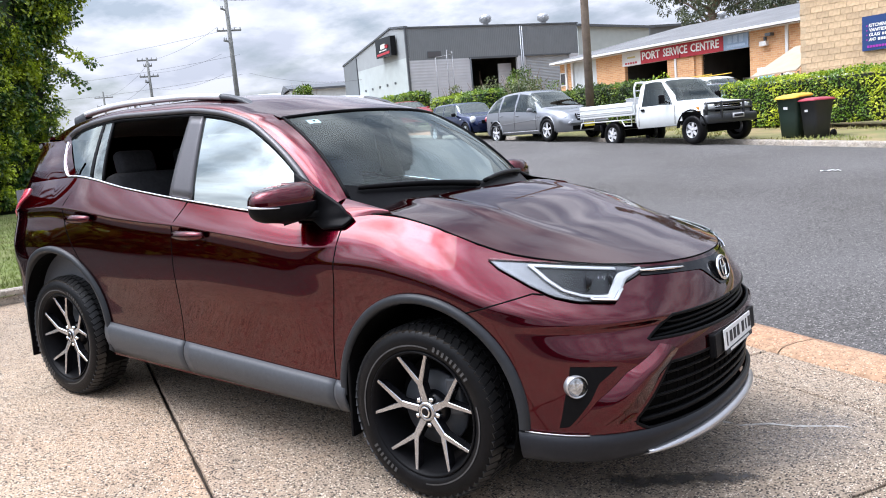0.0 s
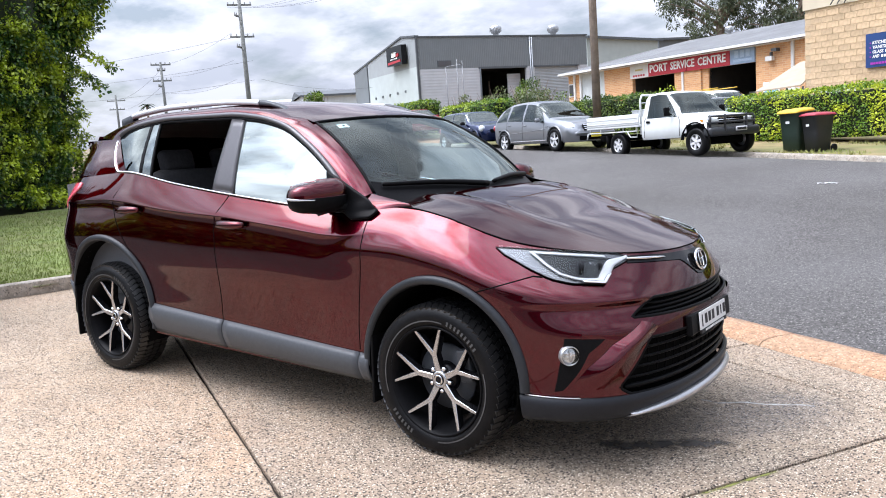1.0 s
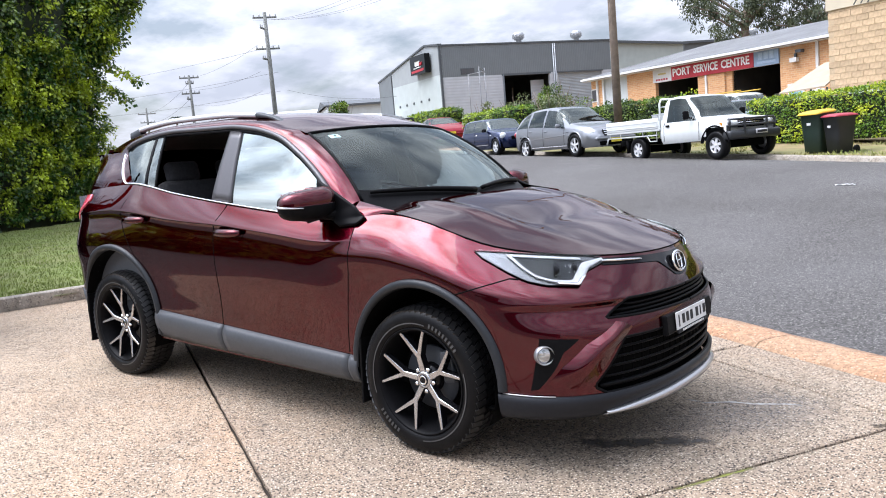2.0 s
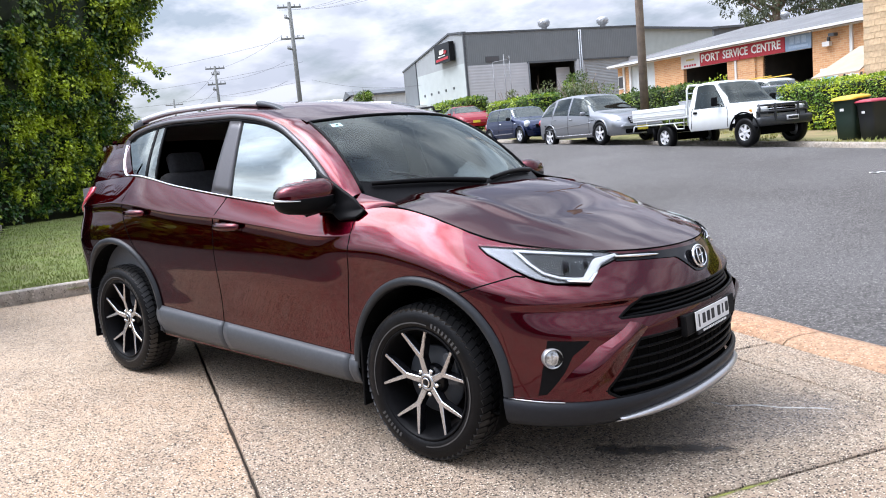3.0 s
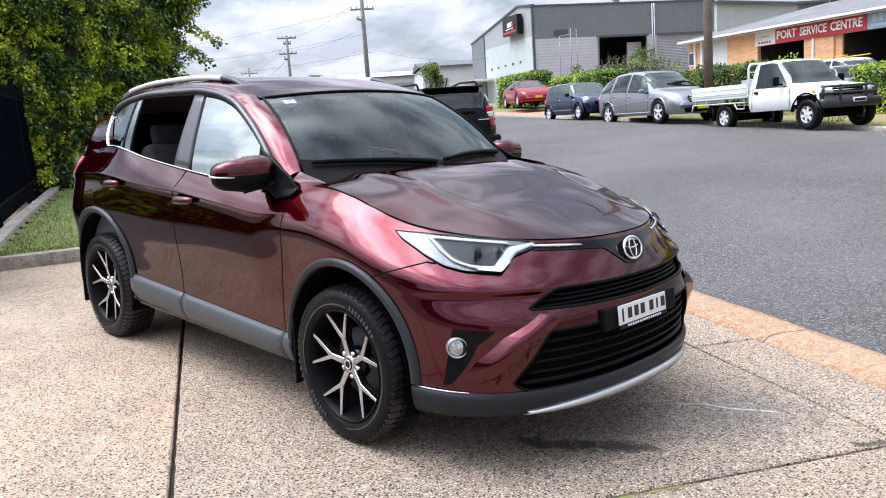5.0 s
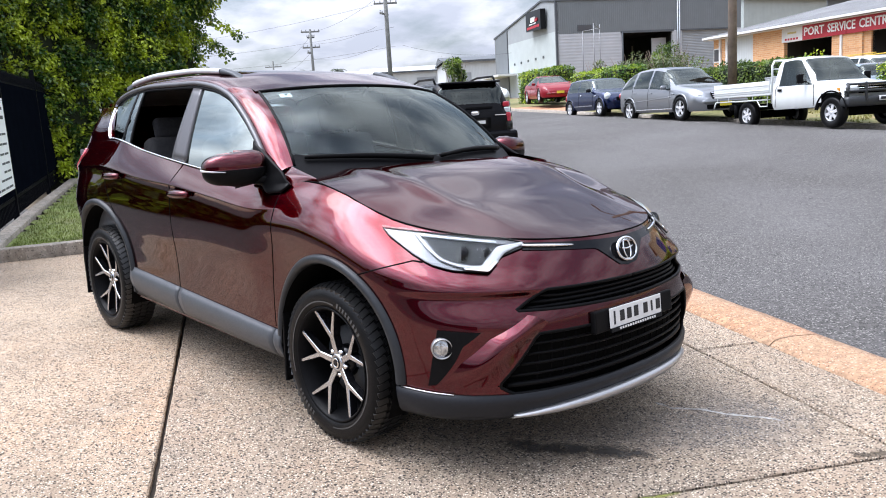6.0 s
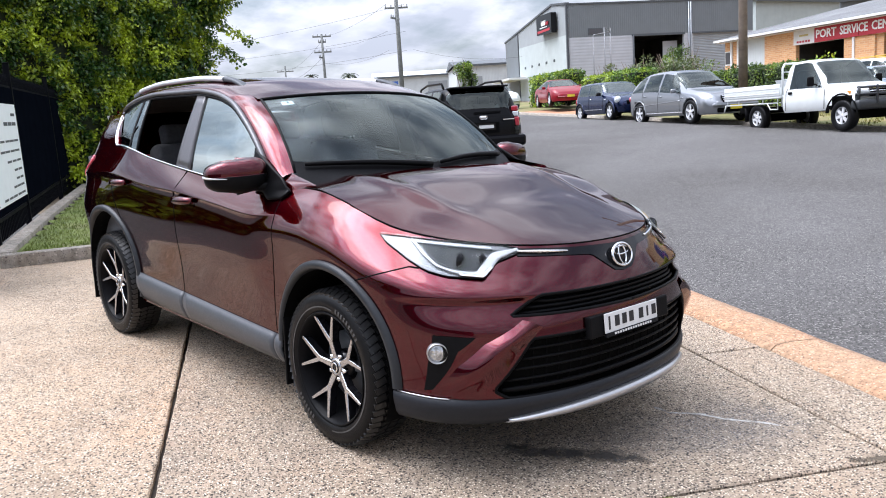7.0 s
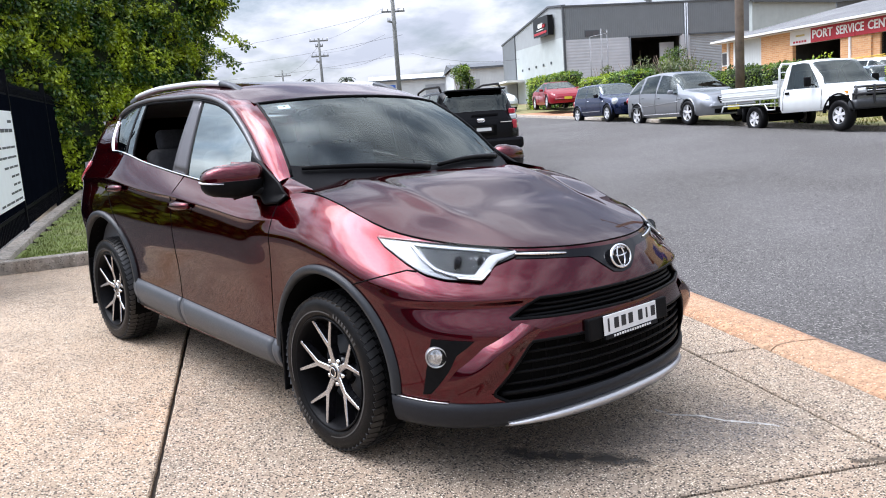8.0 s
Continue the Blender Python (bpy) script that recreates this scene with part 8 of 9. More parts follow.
# ---------------------------------------------------------------- parked cars
def parked_car(name, m, spec, paint, label, glass_mat=None, rim="star"):
    """A car facing +x, its origin on the ground at mid-wheelbase. spec holds its side outline as (x, z) tables."""
    t = thing(name, m, label, "car", "cars parked on the street")
    W, wb, wr = spec["w"], spec["wb"], spec["wr"]
    belt, top, low = spec["belt"], spec["top"], spec["low"]
    x0, x1 = top[0][0], top[-1][0]
    N = 190
    mats = {"body": paint, "glass": glass_mat or PRIVACY_GLASS}

    def width(x):
        f = (x1 - x) / 0.55 if x > 0 else (x - x0) / 0.45
        return W * (0.70 + 0.30 * (1 - max(0.0, 1 - f) ** 2.3)) if f < 1 else W
    cols = 23

    def ring(x):
        w, b, tp, lo = width(x), smooth(x, belt), smooth(x, top), smooth(x, low)
        tp = max(tp, b + 0.02)
        pts = [(w - 0.07, lo), (w - 0.02, lo + 0.07), (w - 0.005, lo + 0.2), (w, lo + (b - lo) * 0.62), (w - 0.012, lo + (b - lo) * 0.82), (w - 0.045, b)]
        hgt = tp - b
        inset = min(0.62 * hgt + 0.02, spec.get("lean", 0.24))
        for q in (0.93 * (i + 1) / 12 for i in range(12)):
            pts.append((w - 0.045 - inset * q ** 1.15, b + hgt * 0.94 * q))
        ye = w - 0.045 - inset
        for q, c in ((0.92, 0.985), (0.7, 1.0), (0.4, 1.012), (0.15, 1.016), (0.0, 1.017)):
            pts.append((ye * q, b + hgt * c))
        return pts
    xs = [x0 + (x1 - x0) * (0.5 - 0.5 * math.cos(math.pi * i / N)) * 0.6 + 0.4 * (x1 - x0) * i / N for i in range(N + 1)]
    grid = [ring(x) for x in xs]
    half = wb / 2
    wins = spec["windows"]
    for nm, mat in (("body_shell", paint), ("window", mats["glass"])):
        verts, faces, idx = [], [], {}
        for side in (-1, 1):
            for i in range(N):
                for j in range(cols - 1):
                    xm = (xs[i] + xs[i + 1]) / 2
                    zc = (grid[i][j][1] + grid[i + 1][j][1] + grid[i][j + 1][1] + grid[i + 1][j + 1][1]) / 4
                    if j < 5 and min((xm - half) ** 2, (xm + half) ** 2) + (zc - wr) ** 2 < (wr + 0.055) ** 2:
                        continue
                    is_win = False
                    if 5 <= j <= 16:
                        is_win = any(a + (zc - smooth(xm, belt)) * sl < xm < b - (zc - smooth(xm, belt)) * sr for a, b, sl, sr in wins)
                    if j >= 15 and (spec["screen"][0] < xm < spec["screen"][1] or spec["back"][0] < xm < spec["back"][1]):
                        is_win = True
                    if is_win != (nm == "window"):
                        continue
                    f = []
                    for a, b in ((i, j), (i, j + 1), (i + 1, j + 1), (i + 1, j)):
                        key = (side, a, b)
                        if key not in idx:
                            idx[key] = len(verts)
                            verts.append((xs[a], side * grid[a][b][0], grid[a][b][1]))
                        f.append(idx[key])
                    faces.append(tuple(f) if side > 0 else tuple(f[::-1]))
        # end caps
        if nm == "body_shell":
            for i, flip in ((0, False), (N, True)):
                for j in range(cols - 1):
                    f = []
                    for side, b in ((-1, j), (-1, j + 1), (1, j + 1), (1, j)):
                        key = (side, i, b)
                        if key not in idx:
                            idx[key] = len(verts)
                            verts.append((xs[i], side * grid[i][b][0], grid[i][b][1]))
                        f.append(idx[key])
                    if len(set(f)) == 4:
                        faces.append(tuple(f[::-1]) if flip else tuple(f))
        mesh_part(nm, verts, faces, mat, t)
    c0, c1 = spec["back"][1] + 0.12, spec["screen"][0] + 0.15
    part("cabin_inside", box_bm((c1 - c0, W * 1.5, 0.55), ((c0 + c1) / 2, 0, smooth(0, belt) - 0.22), 0.05), CLOTH, t)
    for x in spec.get("seats", ()):
        for y in (-0.36, 0.36):
            part("seat_back", cushion((0.14, 0.46, 0.55), (x, y, smooth(0, belt) + 0.02), 0.05), CLOTH, t)
            part("head_rest", cushion((0.09, 0.24, 0.15), (x - 0.06, y, smooth(0, belt) + 0.36), 0.04), CLOTH, t)
    part("underbody", box_bm((x1 - x0 - 0.5, W * 1.6, 0.2), ((x0 + x1) / 2, 0, smooth(0, low) + 0.1), 0.03), DARK, t)
    for sx in (-1, 1):
        for side in (-1, 1):
            simple_wheel(t, sx * half, side * (W - 0.10), wr, side, spec.get("rim_r", 0.66), rim)
            arc = []
            for i in range(17):
                a = radians(-8 + 196 * i / 16)
                z = wr + (wr + 0.062) * math.sin(a)
                arc.append((sx * half + (wr + 0.062) * math.cos(a), side * (width(sx * half) - 0.016), max(z, 0.2)))
            tube("wheel_arch", arc, 0.026, paint, t, sides=8)
    for side in (-1, 1):
        # sill line, seams, handles, mirror, lamps
        for x in spec["seams"]:
            zz = [smooth(x, low) + 0.12 + (smooth(x, belt) - smooth(x, low) - 0.12) * i / 8 for i in range(9)]
            pts = []
            for z in zz:
                rg = ring(x)
                y = next((rg[k][0] + (rg[k + 1][0] - rg[k][0]) * (z - rg[k][1]) / max(1e-6, rg[k + 1][1] - rg[k][1]) for k in range(5) if rg[k][1] <= z <= rg[k + 1][1]), rg[4][0])
                pts.append((x, side * y, z))
            tube("panel_gap", pts, 0.006, DARK, t, sides=4)
            rg = ring(x + 0.2)
            tube("door_handle", [(x + 0.08, side * (rg[4][0] + 0.015), rg[4][1]), (x + 0.26, side * (rg[4][0] + 0.015), rg[4][1] + 0.005)], 0.014, spec.get("handle", paint), t, sides=6)
        mx = spec["mirror"]
        rg = ring(mx)
        part("wing_mirror", cushion((0.10, 0.18, 0.13), (mx, side * (rg[5][0] + 0.10), rg[5][1] + 0.07), 0.04), spec.get("mirror_mat", paint), t)
        for kind, x, z, y, size, mat in spec["lamps"]:
            b = bmesh.new()
            bmesh.ops.create_uvsphere(b, u_segments=16, v_segments=10, radius=1.0, matrix=Matrix.Translation((x, side * y, z)) @ Matrix.Diagonal((*size, 1)))
            part(kind, b, mat, t)
    for kind, size, at, mat, bev in spec["bits"]:
        part(kind, box_bm(size, at, bev), mat, t, smooth_faces=False)
    return t


ALLOY = material("bright_alloy", (0.62, 0.62, 0.63), 0.35, 0.2, 0.04, 60)


def simple_wheel(parent, x, y, r, side, rim_r, style):
    hub = new("wheel")
    hub.parent = parent
    hub.matrix_local = Matrix.Translation((x, y, r)) @ Matrix.Rotation(math.pi if side > 0 else 0, 4, "Z")
    k = r / 0.357
    part("tyre", lathe_bm([(0.22 * k, 0.09), (0.30 * k, 0.10), (0.345 * k, 0.085), (r, 0.03), (r, -0.05), (0.345 * k, -0.095), (0.30 * k, -0.108), (rim_r * r, -0.098), (rim_r * r - 0.01, -0.07)], 36), TYRE, hub)
    rr = rim_r * r
    part("rim", lathe_bm([(rr, -0.095), (rr - 0.012, -0.10), (rr - 0.022, -0.07), (rr - 0.03, 0.02), (0.01, 0.03)], 36), ZINC if style != "dark" else DARK, hub)
    n = 5 if style == "star" else 6
    for i in range(n):
        a = 2 * math.pi * i / n + 0.3
        b = bmesh.new()
        for p, q, w in (((0.03, 0), (rr - 0.015, 0), 0.030 if style == "star" else 0.034),):
            bmesh.ops.create_cube(b, size=1.0, matrix=Matrix.Rotation(-a, 4, "Y") @ Matrix.Translation(((p[0] + q[0]) / 2, -0.075, 0)) @ Matrix.Diagonal((q[0] - p[0], 0.025, w * 2, 1)))
        part("spoke", b, ALLOY, hub, smooth_faces=False)
    part("hub_cap", lathe_bm([(0.001, -0.095), (0.035, -0.095), (0.05, -0.07)], 16), ALLOY, hub)
    part("wheel_void", lathe_bm([(rr - 0.03, -0.01), (0.001, -0.005)], 24), DARK, hub)


SILVER_PAINT = car_paint("silver_paint", (0.23, 0.24, 0.255), (1, 1, 1), 0.75, 0.3)
BLUE_PAINT = car_paint("dark_blue_paint", (0.004, 0.010, 0.045), (0.7, 0.8, 1), 0.6, 0.25, 1.35)
WHITE_PAINT = material("white_car_paint", (0.62, 0.64, 0.63), 0.35, 0, 0.03, 8, coat=0.6)
RED_PAINT = material("bright_red_car_paint", (0.21, 0.002, 0.010), 0.3, 0.0, 0.04, 8, coat=0.4, spec=0.2)
BLACK_PAINT = material("black_car_paint", (0.004, 0.004, 0.005), 0.2, 0.0, 0.05, 8, spec=0.12)
LAMP_CLEAR = material("pale_lamp_glass", (0.62, 0.65, 0.66), 0.12, 0.3, 0.08, 10, coat=1.0)
PARKED_TAIL = material("dark_red_lamp_lens", (0.34, 0.018, 0.030), 0.12, 0, 0.1, 30, coat=1.0)
PLATE_YELLOW = material("plate_yellow", (0.62, 0.50, 0.05), 0.4, 0, 0.04, 40)
CAR_GLASS = glass("tinted_car_glass", (0.34, 0.41, 0.41), 0.0, 1.6)
CLEAR_CAR_GLASS = glass("clear_car_glass", (0.50, 0.58, 0.57), 0.0, 1.65)

wagon = dict(w=0.94, wb=3.06, wr=0.36, lean=0.26,
             low=[(-2.45, 0.32), (0, 0.27), (2.5, 0.25)],
             belt=[(-2.45, 1.00), (-1.9, 1.07), (-1.0, 1.06), (0, 1.0), (0.9, 0.93), (1.5, 0.87), (2.1, 0.74), (2.45, 0.60)],
             top=[(-2.45, 1.02), (-2.3, 1.22), (-1.9, 1.50), (-1.2, 1.645), (-0.4, 1.67), (0.2, 1.60), (0.8, 1.30), (1.25, 1.03), (1.7, 0.96), (2.1, 0.89), (2.30, 0.80), (2.42, 0.66), (2.47, 0.56)],
             windows=((-2.05, -1.35, 0.75, 0.05), (-1.28, -0.35, 0.15, 0.03), (-0.28, 0.98, 0.0, 1.15)), screen=(0.28, 1.16), back=(-2.32, -2.0), seats=(-0.4, -1.4),
             seams=(-0.32, -1.32, 0.95), mirror=0.72,
             lamps=(("headlamp", 2.10, 0.70, 0.70, (0.24, 0.13, 0.115), LAMP_CLEAR), ("tail_lamp", -2.36, 0.88, 0.72, (0.08, 0.14, 0.12), PARKED_TAIL)),
             bits=(("front_plate", (0.02, 0.37, 0.13), (2.53, -0.05, 0.44), PLATE_YELLOW, 0.0), ("lower_intake", (0.12, 1.30, 0.16), (2.42, 0, 0.36), DARK, 0.04), ("bumper", (0.22, 1.5, 0.12), (2.38, 0, 0.50), SILVER_PAINT, 0.05), ("sill_strip", (2.2, 1.87, 0.035), (0, 0, 0.36), CHROME, 0.01)))
wagon_car = parked_car("silver_wagon", street(-17.54, 13.57), wagon, SILVER_PAINT, "silver family wagon with star alloy wheels parked at the kerb", CAR_GLASS)
# raked grille with three bright bars, and the bumper's dark side slots
rake = Matrix.Translation((2.43, 0, 0.685)) @ Matrix.Rotation(radians(-32), 4, "Y")
box("grille", (0.05, 0.92, 0.23), (0, 0, 0), DARK, wagon_car, bevel=0.02, rot=rake)
for z in (-0.07, 0.0, 0.07):
    box("grille_bar", (0.03, 0.90, 0.022), (0.022, 0, z), CHROME, wagon_car, bevel=0.005, rot=rake)
box("grille_bar", (0.03, 0.03, 0.22), (0.022, 0, 0), CHROME, wagon_car, bevel=0.005, rot=rake)
for side in (-1, 1):
    box("bumper_slot", (0.10, 0.30, 0.05), (2.30, side * 0.72, 0.42), DARK, wagon_car, bevel=0.015, rot=Matrix.Rotation(radians(-14 * side), 4, "Z"))
    tube("side_moulding", [(-1.95 + 0.3 * i, side * 0.944, 0.60 + 0.012 * i) for i in range(11)], 0.010, SILVER_PAINT, wagon_car, sides=5)

hatch = dict(w=0.84, wb=2.55, wr=0.31, lean=0.15,
             low=[(-1.85, 0.30), (0, 0.22), (1.85, 0.26)],
             belt=[(-1.83, 0.95), (-1.0, 0.93), (0, 0.91), (0.8, 0.87), (1.3, 0.81), (1.7, 0.70), (1.84, 0.6)],
             top=[(-1.85, 0.97), (-1.72, 1.15), (-1.45, 1.37), (-0.9, 1.405), (0.0, 1.40), (0.35, 1.34), (0.62, 1.10), (0.80, 0.95), (1.2, 0.885), (1.6, 0.80), (1.82, 0.64)],
             windows=((-1.45, -0.55, 0.45, 0.0), (-0.5, 0.62, 0.0, 0.55)), screen=(0.30, 0.74), back=(-1.75, -1.55), seats=(-0.3,),
             seams=(-0.45, 0.75), mirror=0.55, mirror_mat=GLOSS_BLACK, handle=CHROME,
             lamps=(("headlamp", 1.60, 0.70, 0.655, (0.13, 0.13, 0.14), LAMP_CLEAR), ("tail_lamp", -1.78, 0.72, 0.68, (0.06, 0.08, 0.14), PARKED_TAIL)),
             bits=(("grille", (0.08, 0.85, 0.14), (1.80, 0, 0.60), DARK, 0.03), ("lower_intake", (0.1, 1.1, 0.14), (1.76, 0, 0.38), DARK, 0.04), ("sill_strip", (1.55, 1.70, 0.03), (-0.05, 0, 0.40), CHROME, 0.0)))
parked_car("blue_hatchback", street(-22.6, 13.5), hatch, BLUE_PAINT, "small dark blue hatchback with star alloy wheels parked at the kerb", glass("pale_tinted_car_glass", (0.40, 0.47, 0.47), 0.0, 2.1))

coupe = dict(w=0.88, wb=2.70, wr=0.335, lean=0.25,
             low=[(-2.2, 0.30), (0, 0.22), (2.2, 0.22)],
             belt=[(-2.2, 0.86), (-1.2, 0.93), (0, 0.88), (0.9, 0.84), (1.5, 0.78), (2.1, 0.58), (2.2, 0.5)],
             top=[(-2.2, 0.88), (-1.9, 0.98), (-1.5, 1.02), (-0.8, 1.28), (-0.2, 1.335), (0.3, 1.28), (0.9, 1.02), (1.15, 0.90), (1.7, 0.84), (2.05, 0.68), (2.22, 0.53)],
             windows=((-1.3, -0.45, 0.8, 0.0), (-0.4, 0.75, 0.0, 1.0)), screen=(0.3, 1.02), back=(-1.4, -0.85), seats=(-0.3,),
             seams=(-0.4, 0.8), mirror=0.55,
             lamps=(("headlamp", 1.88, 0.60, 0.62, (0.24, 0.12, 0.07), LAMP_CLEAR), ("tail_lamp", -2.1, 0.75, 0.6, (0.1, 0.12, 0.09), PARKED_TAIL)),
             bits=(("front_plate", (0.02, 0.37, 0.12), (2.23, 0, 0.45), PLATE_YELLOW, 0.0), ("lower_intake", (0.1, 0.9, 0.12), (2.14, 0, 0.32), DARK, 0.03)))
parked_car("red_coupe", street(-32.7, 15.6, 1.86, -9), coupe, RED_PAINT, "bright red coupe parked on the verge before a hedge", CAR_GLASS)

suv = dict(w=0.885, wb=2.64, wr=0.345, lean=0.20,
           low=[(-2.25, 0.42), (0, 0.28), (2.25, 0.32)],
           belt=[(-2.25, 1.02), (-1.2, 1.06), (0, 1.02), (0.9, 0.99), (1.5, 0.95), (2.1, 0.82), (2.25, 0.7)],
           top=[(-2.25, 1.04), (-2.18, 1.22), (-2.02, 1.55), (-1.75, 1.635), (-0.8, 1.665), (-0.2, 1.64), (0.15, 1.55), (0.7, 1.22), (0.95, 1.06), (1.6, 1.01), (2.05, 0.90), (2.25, 0.74)],
           windows=((-1.95, -1.2, 0.35, 0.0), (-1.12, -0.35, 0.1, 0.0), (-0.28, 0.75, 0.0, 0.85)), screen=(0.2, 0.88), back=(-2.19, -2.02), seats=(-0.3, -1.2),
           seams=(-0.32, -1.15, 0.8), mirror=0.6,
           lamps=(("headlamp", 1.98, 0.80, 0.66, (0.2, 0.14, 0.09), LAMP_CLEAR),),
           bits=(("rear_spoiler", (0.26, 1.16, 0.035), (-2.00, 0, 1.612), BLACK_PAINT, 0.015), ("rear_plate", (0.02, 0.37, 0.13), (-2.275, -0.05, 0.86), GLOSS_BLACK, 0.0), ("plate_recess", (0.02, 0.62, 0.2), (-2.262, 0, 0.84), DARK, 0.0),
                 ("plate_bar", (0.01, 0.29, 0.06), (-2.288, -0.05, 0.86), PLATE_WHITE, 0.0), ("rear_badge", (0.03, 0.16, 0.075), (-2.275, 0, 1.035), CHROME, 0.03), ("rear_bumper", (0.16, 1.66, 0.22), (-2.26, 0, 0.58), BLACK_PAINT, 0.06), ("bumper_step", (0.14, 1.5, 0.10), (-2.24, 0, 0.44), BLACK_PLASTIC, 0.03),
                 ("rear_wiper", (0.02, 0.52, 0.03), (-2.245, -0.1, 1.13), BLACK_PLASTIC, 0.0), ("bright_strip", (0.02, 0.22, 0.015), (-2.272, -0.5, 0.98), CHROME, 0.0)))
def suv_tail_lamps(car_):
    """Tall corner lamps: red lens below, a clear panel and red cap above."""
    for side in (-1, 1):
        turn = Matrix.Rotation(radians(28 * side), 4, "Z")
        for nm, h, z, mat in (("tail_lamp", 0.17, 0.93, PARKED_TAIL), ("reversing_lamp", 0.10, 1.07, LAMP_CLEAR), ("tail_lamp", 0.10, 1.175, PARKED_TAIL)):
            box(nm, (0.16, 0.13, h), (0, 0, 0), mat, car_, bevel=0.022).matrix_local = Matrix.Translation((-2.145 + 0.10 * (z - 0.93), side * (0.70 - 0.05 * (z - 0.93)), z)) @ turn


suv_car = parked_car("black_suv", street(-11.45, 4.02, None, 180), suv, BLACK_PAINT, "glossy black SUV with roof rails parked at the kerb", CAR_GLASS)
for side in (-1, 1):
    tube("roof_rail", [(-1.75, side * 0.60, 1.63), (-1.65, side * 0.60, 1.72), (-0.6, side * 0.62, 1.755), (0.05, side * 0.61, 1.70), (0.15, side * 0.61, 1.60)], 0.022, BLACK_PLASTIC, suv_car, sides=8)
tube("aerial", [(-1.6, 0, 1.65), (-1.72, 0, 1.80)], 0.012, BLACK_PLASTIC, suv_car, sides=6)
parked_car("white_sedan", street(-41.0, 15.0, None, 0), coupe | dict(top=[(-2.2, 0.95), (-1.7, 1.06), (-1.2, 1.30), (-0.6, 1.44), (0.2, 1.42), (0.9, 1.12), (1.2, 0.98), (1.7, 0.92), (2.05, 0.76), (2.22, 0.58)]), WHITE_PAINT, "white sedan parked beside the warehouse", CAR_GLASS)
white_suv = parked_car("white_suv", street(-17.4, 21.4, 0.98, -6), suv, WHITE_PAINT, "white SUV with yellow roof bars in the workshop yard", CAR_GLASS)
suv_tail_lamps(suv_car)
suv_tail_lamps(white_suv)
for y in (-0.45, 0.45):
    tube("roof_bar", [(-1.6, y, 1.72), (0.2, y, 1.72)], 0.018, LID_YELLOW, white_suv, sides=6)
parked_car("grey_sedan", street(-14.3, 21.0, 0.95, 0), coupe, SILVER_PAINT, "grey sedan behind the bright hedge", CAR_GLASS)
parked_car("blue_wagon", street(-16.0, 19.6, 0.90, -8), hatch, car_paint("pale_blue_paint", (0.18, 0.24, 0.30), (1, 1, 1), 0.5, 0.3), "pale blue car behind the bright hedge", CAR_GLASS)


BULL_BAR = material("dark_grey_steel_bar", (0.035, 0.037, 0.04), 0.4, 0.3, 0.15, 20)


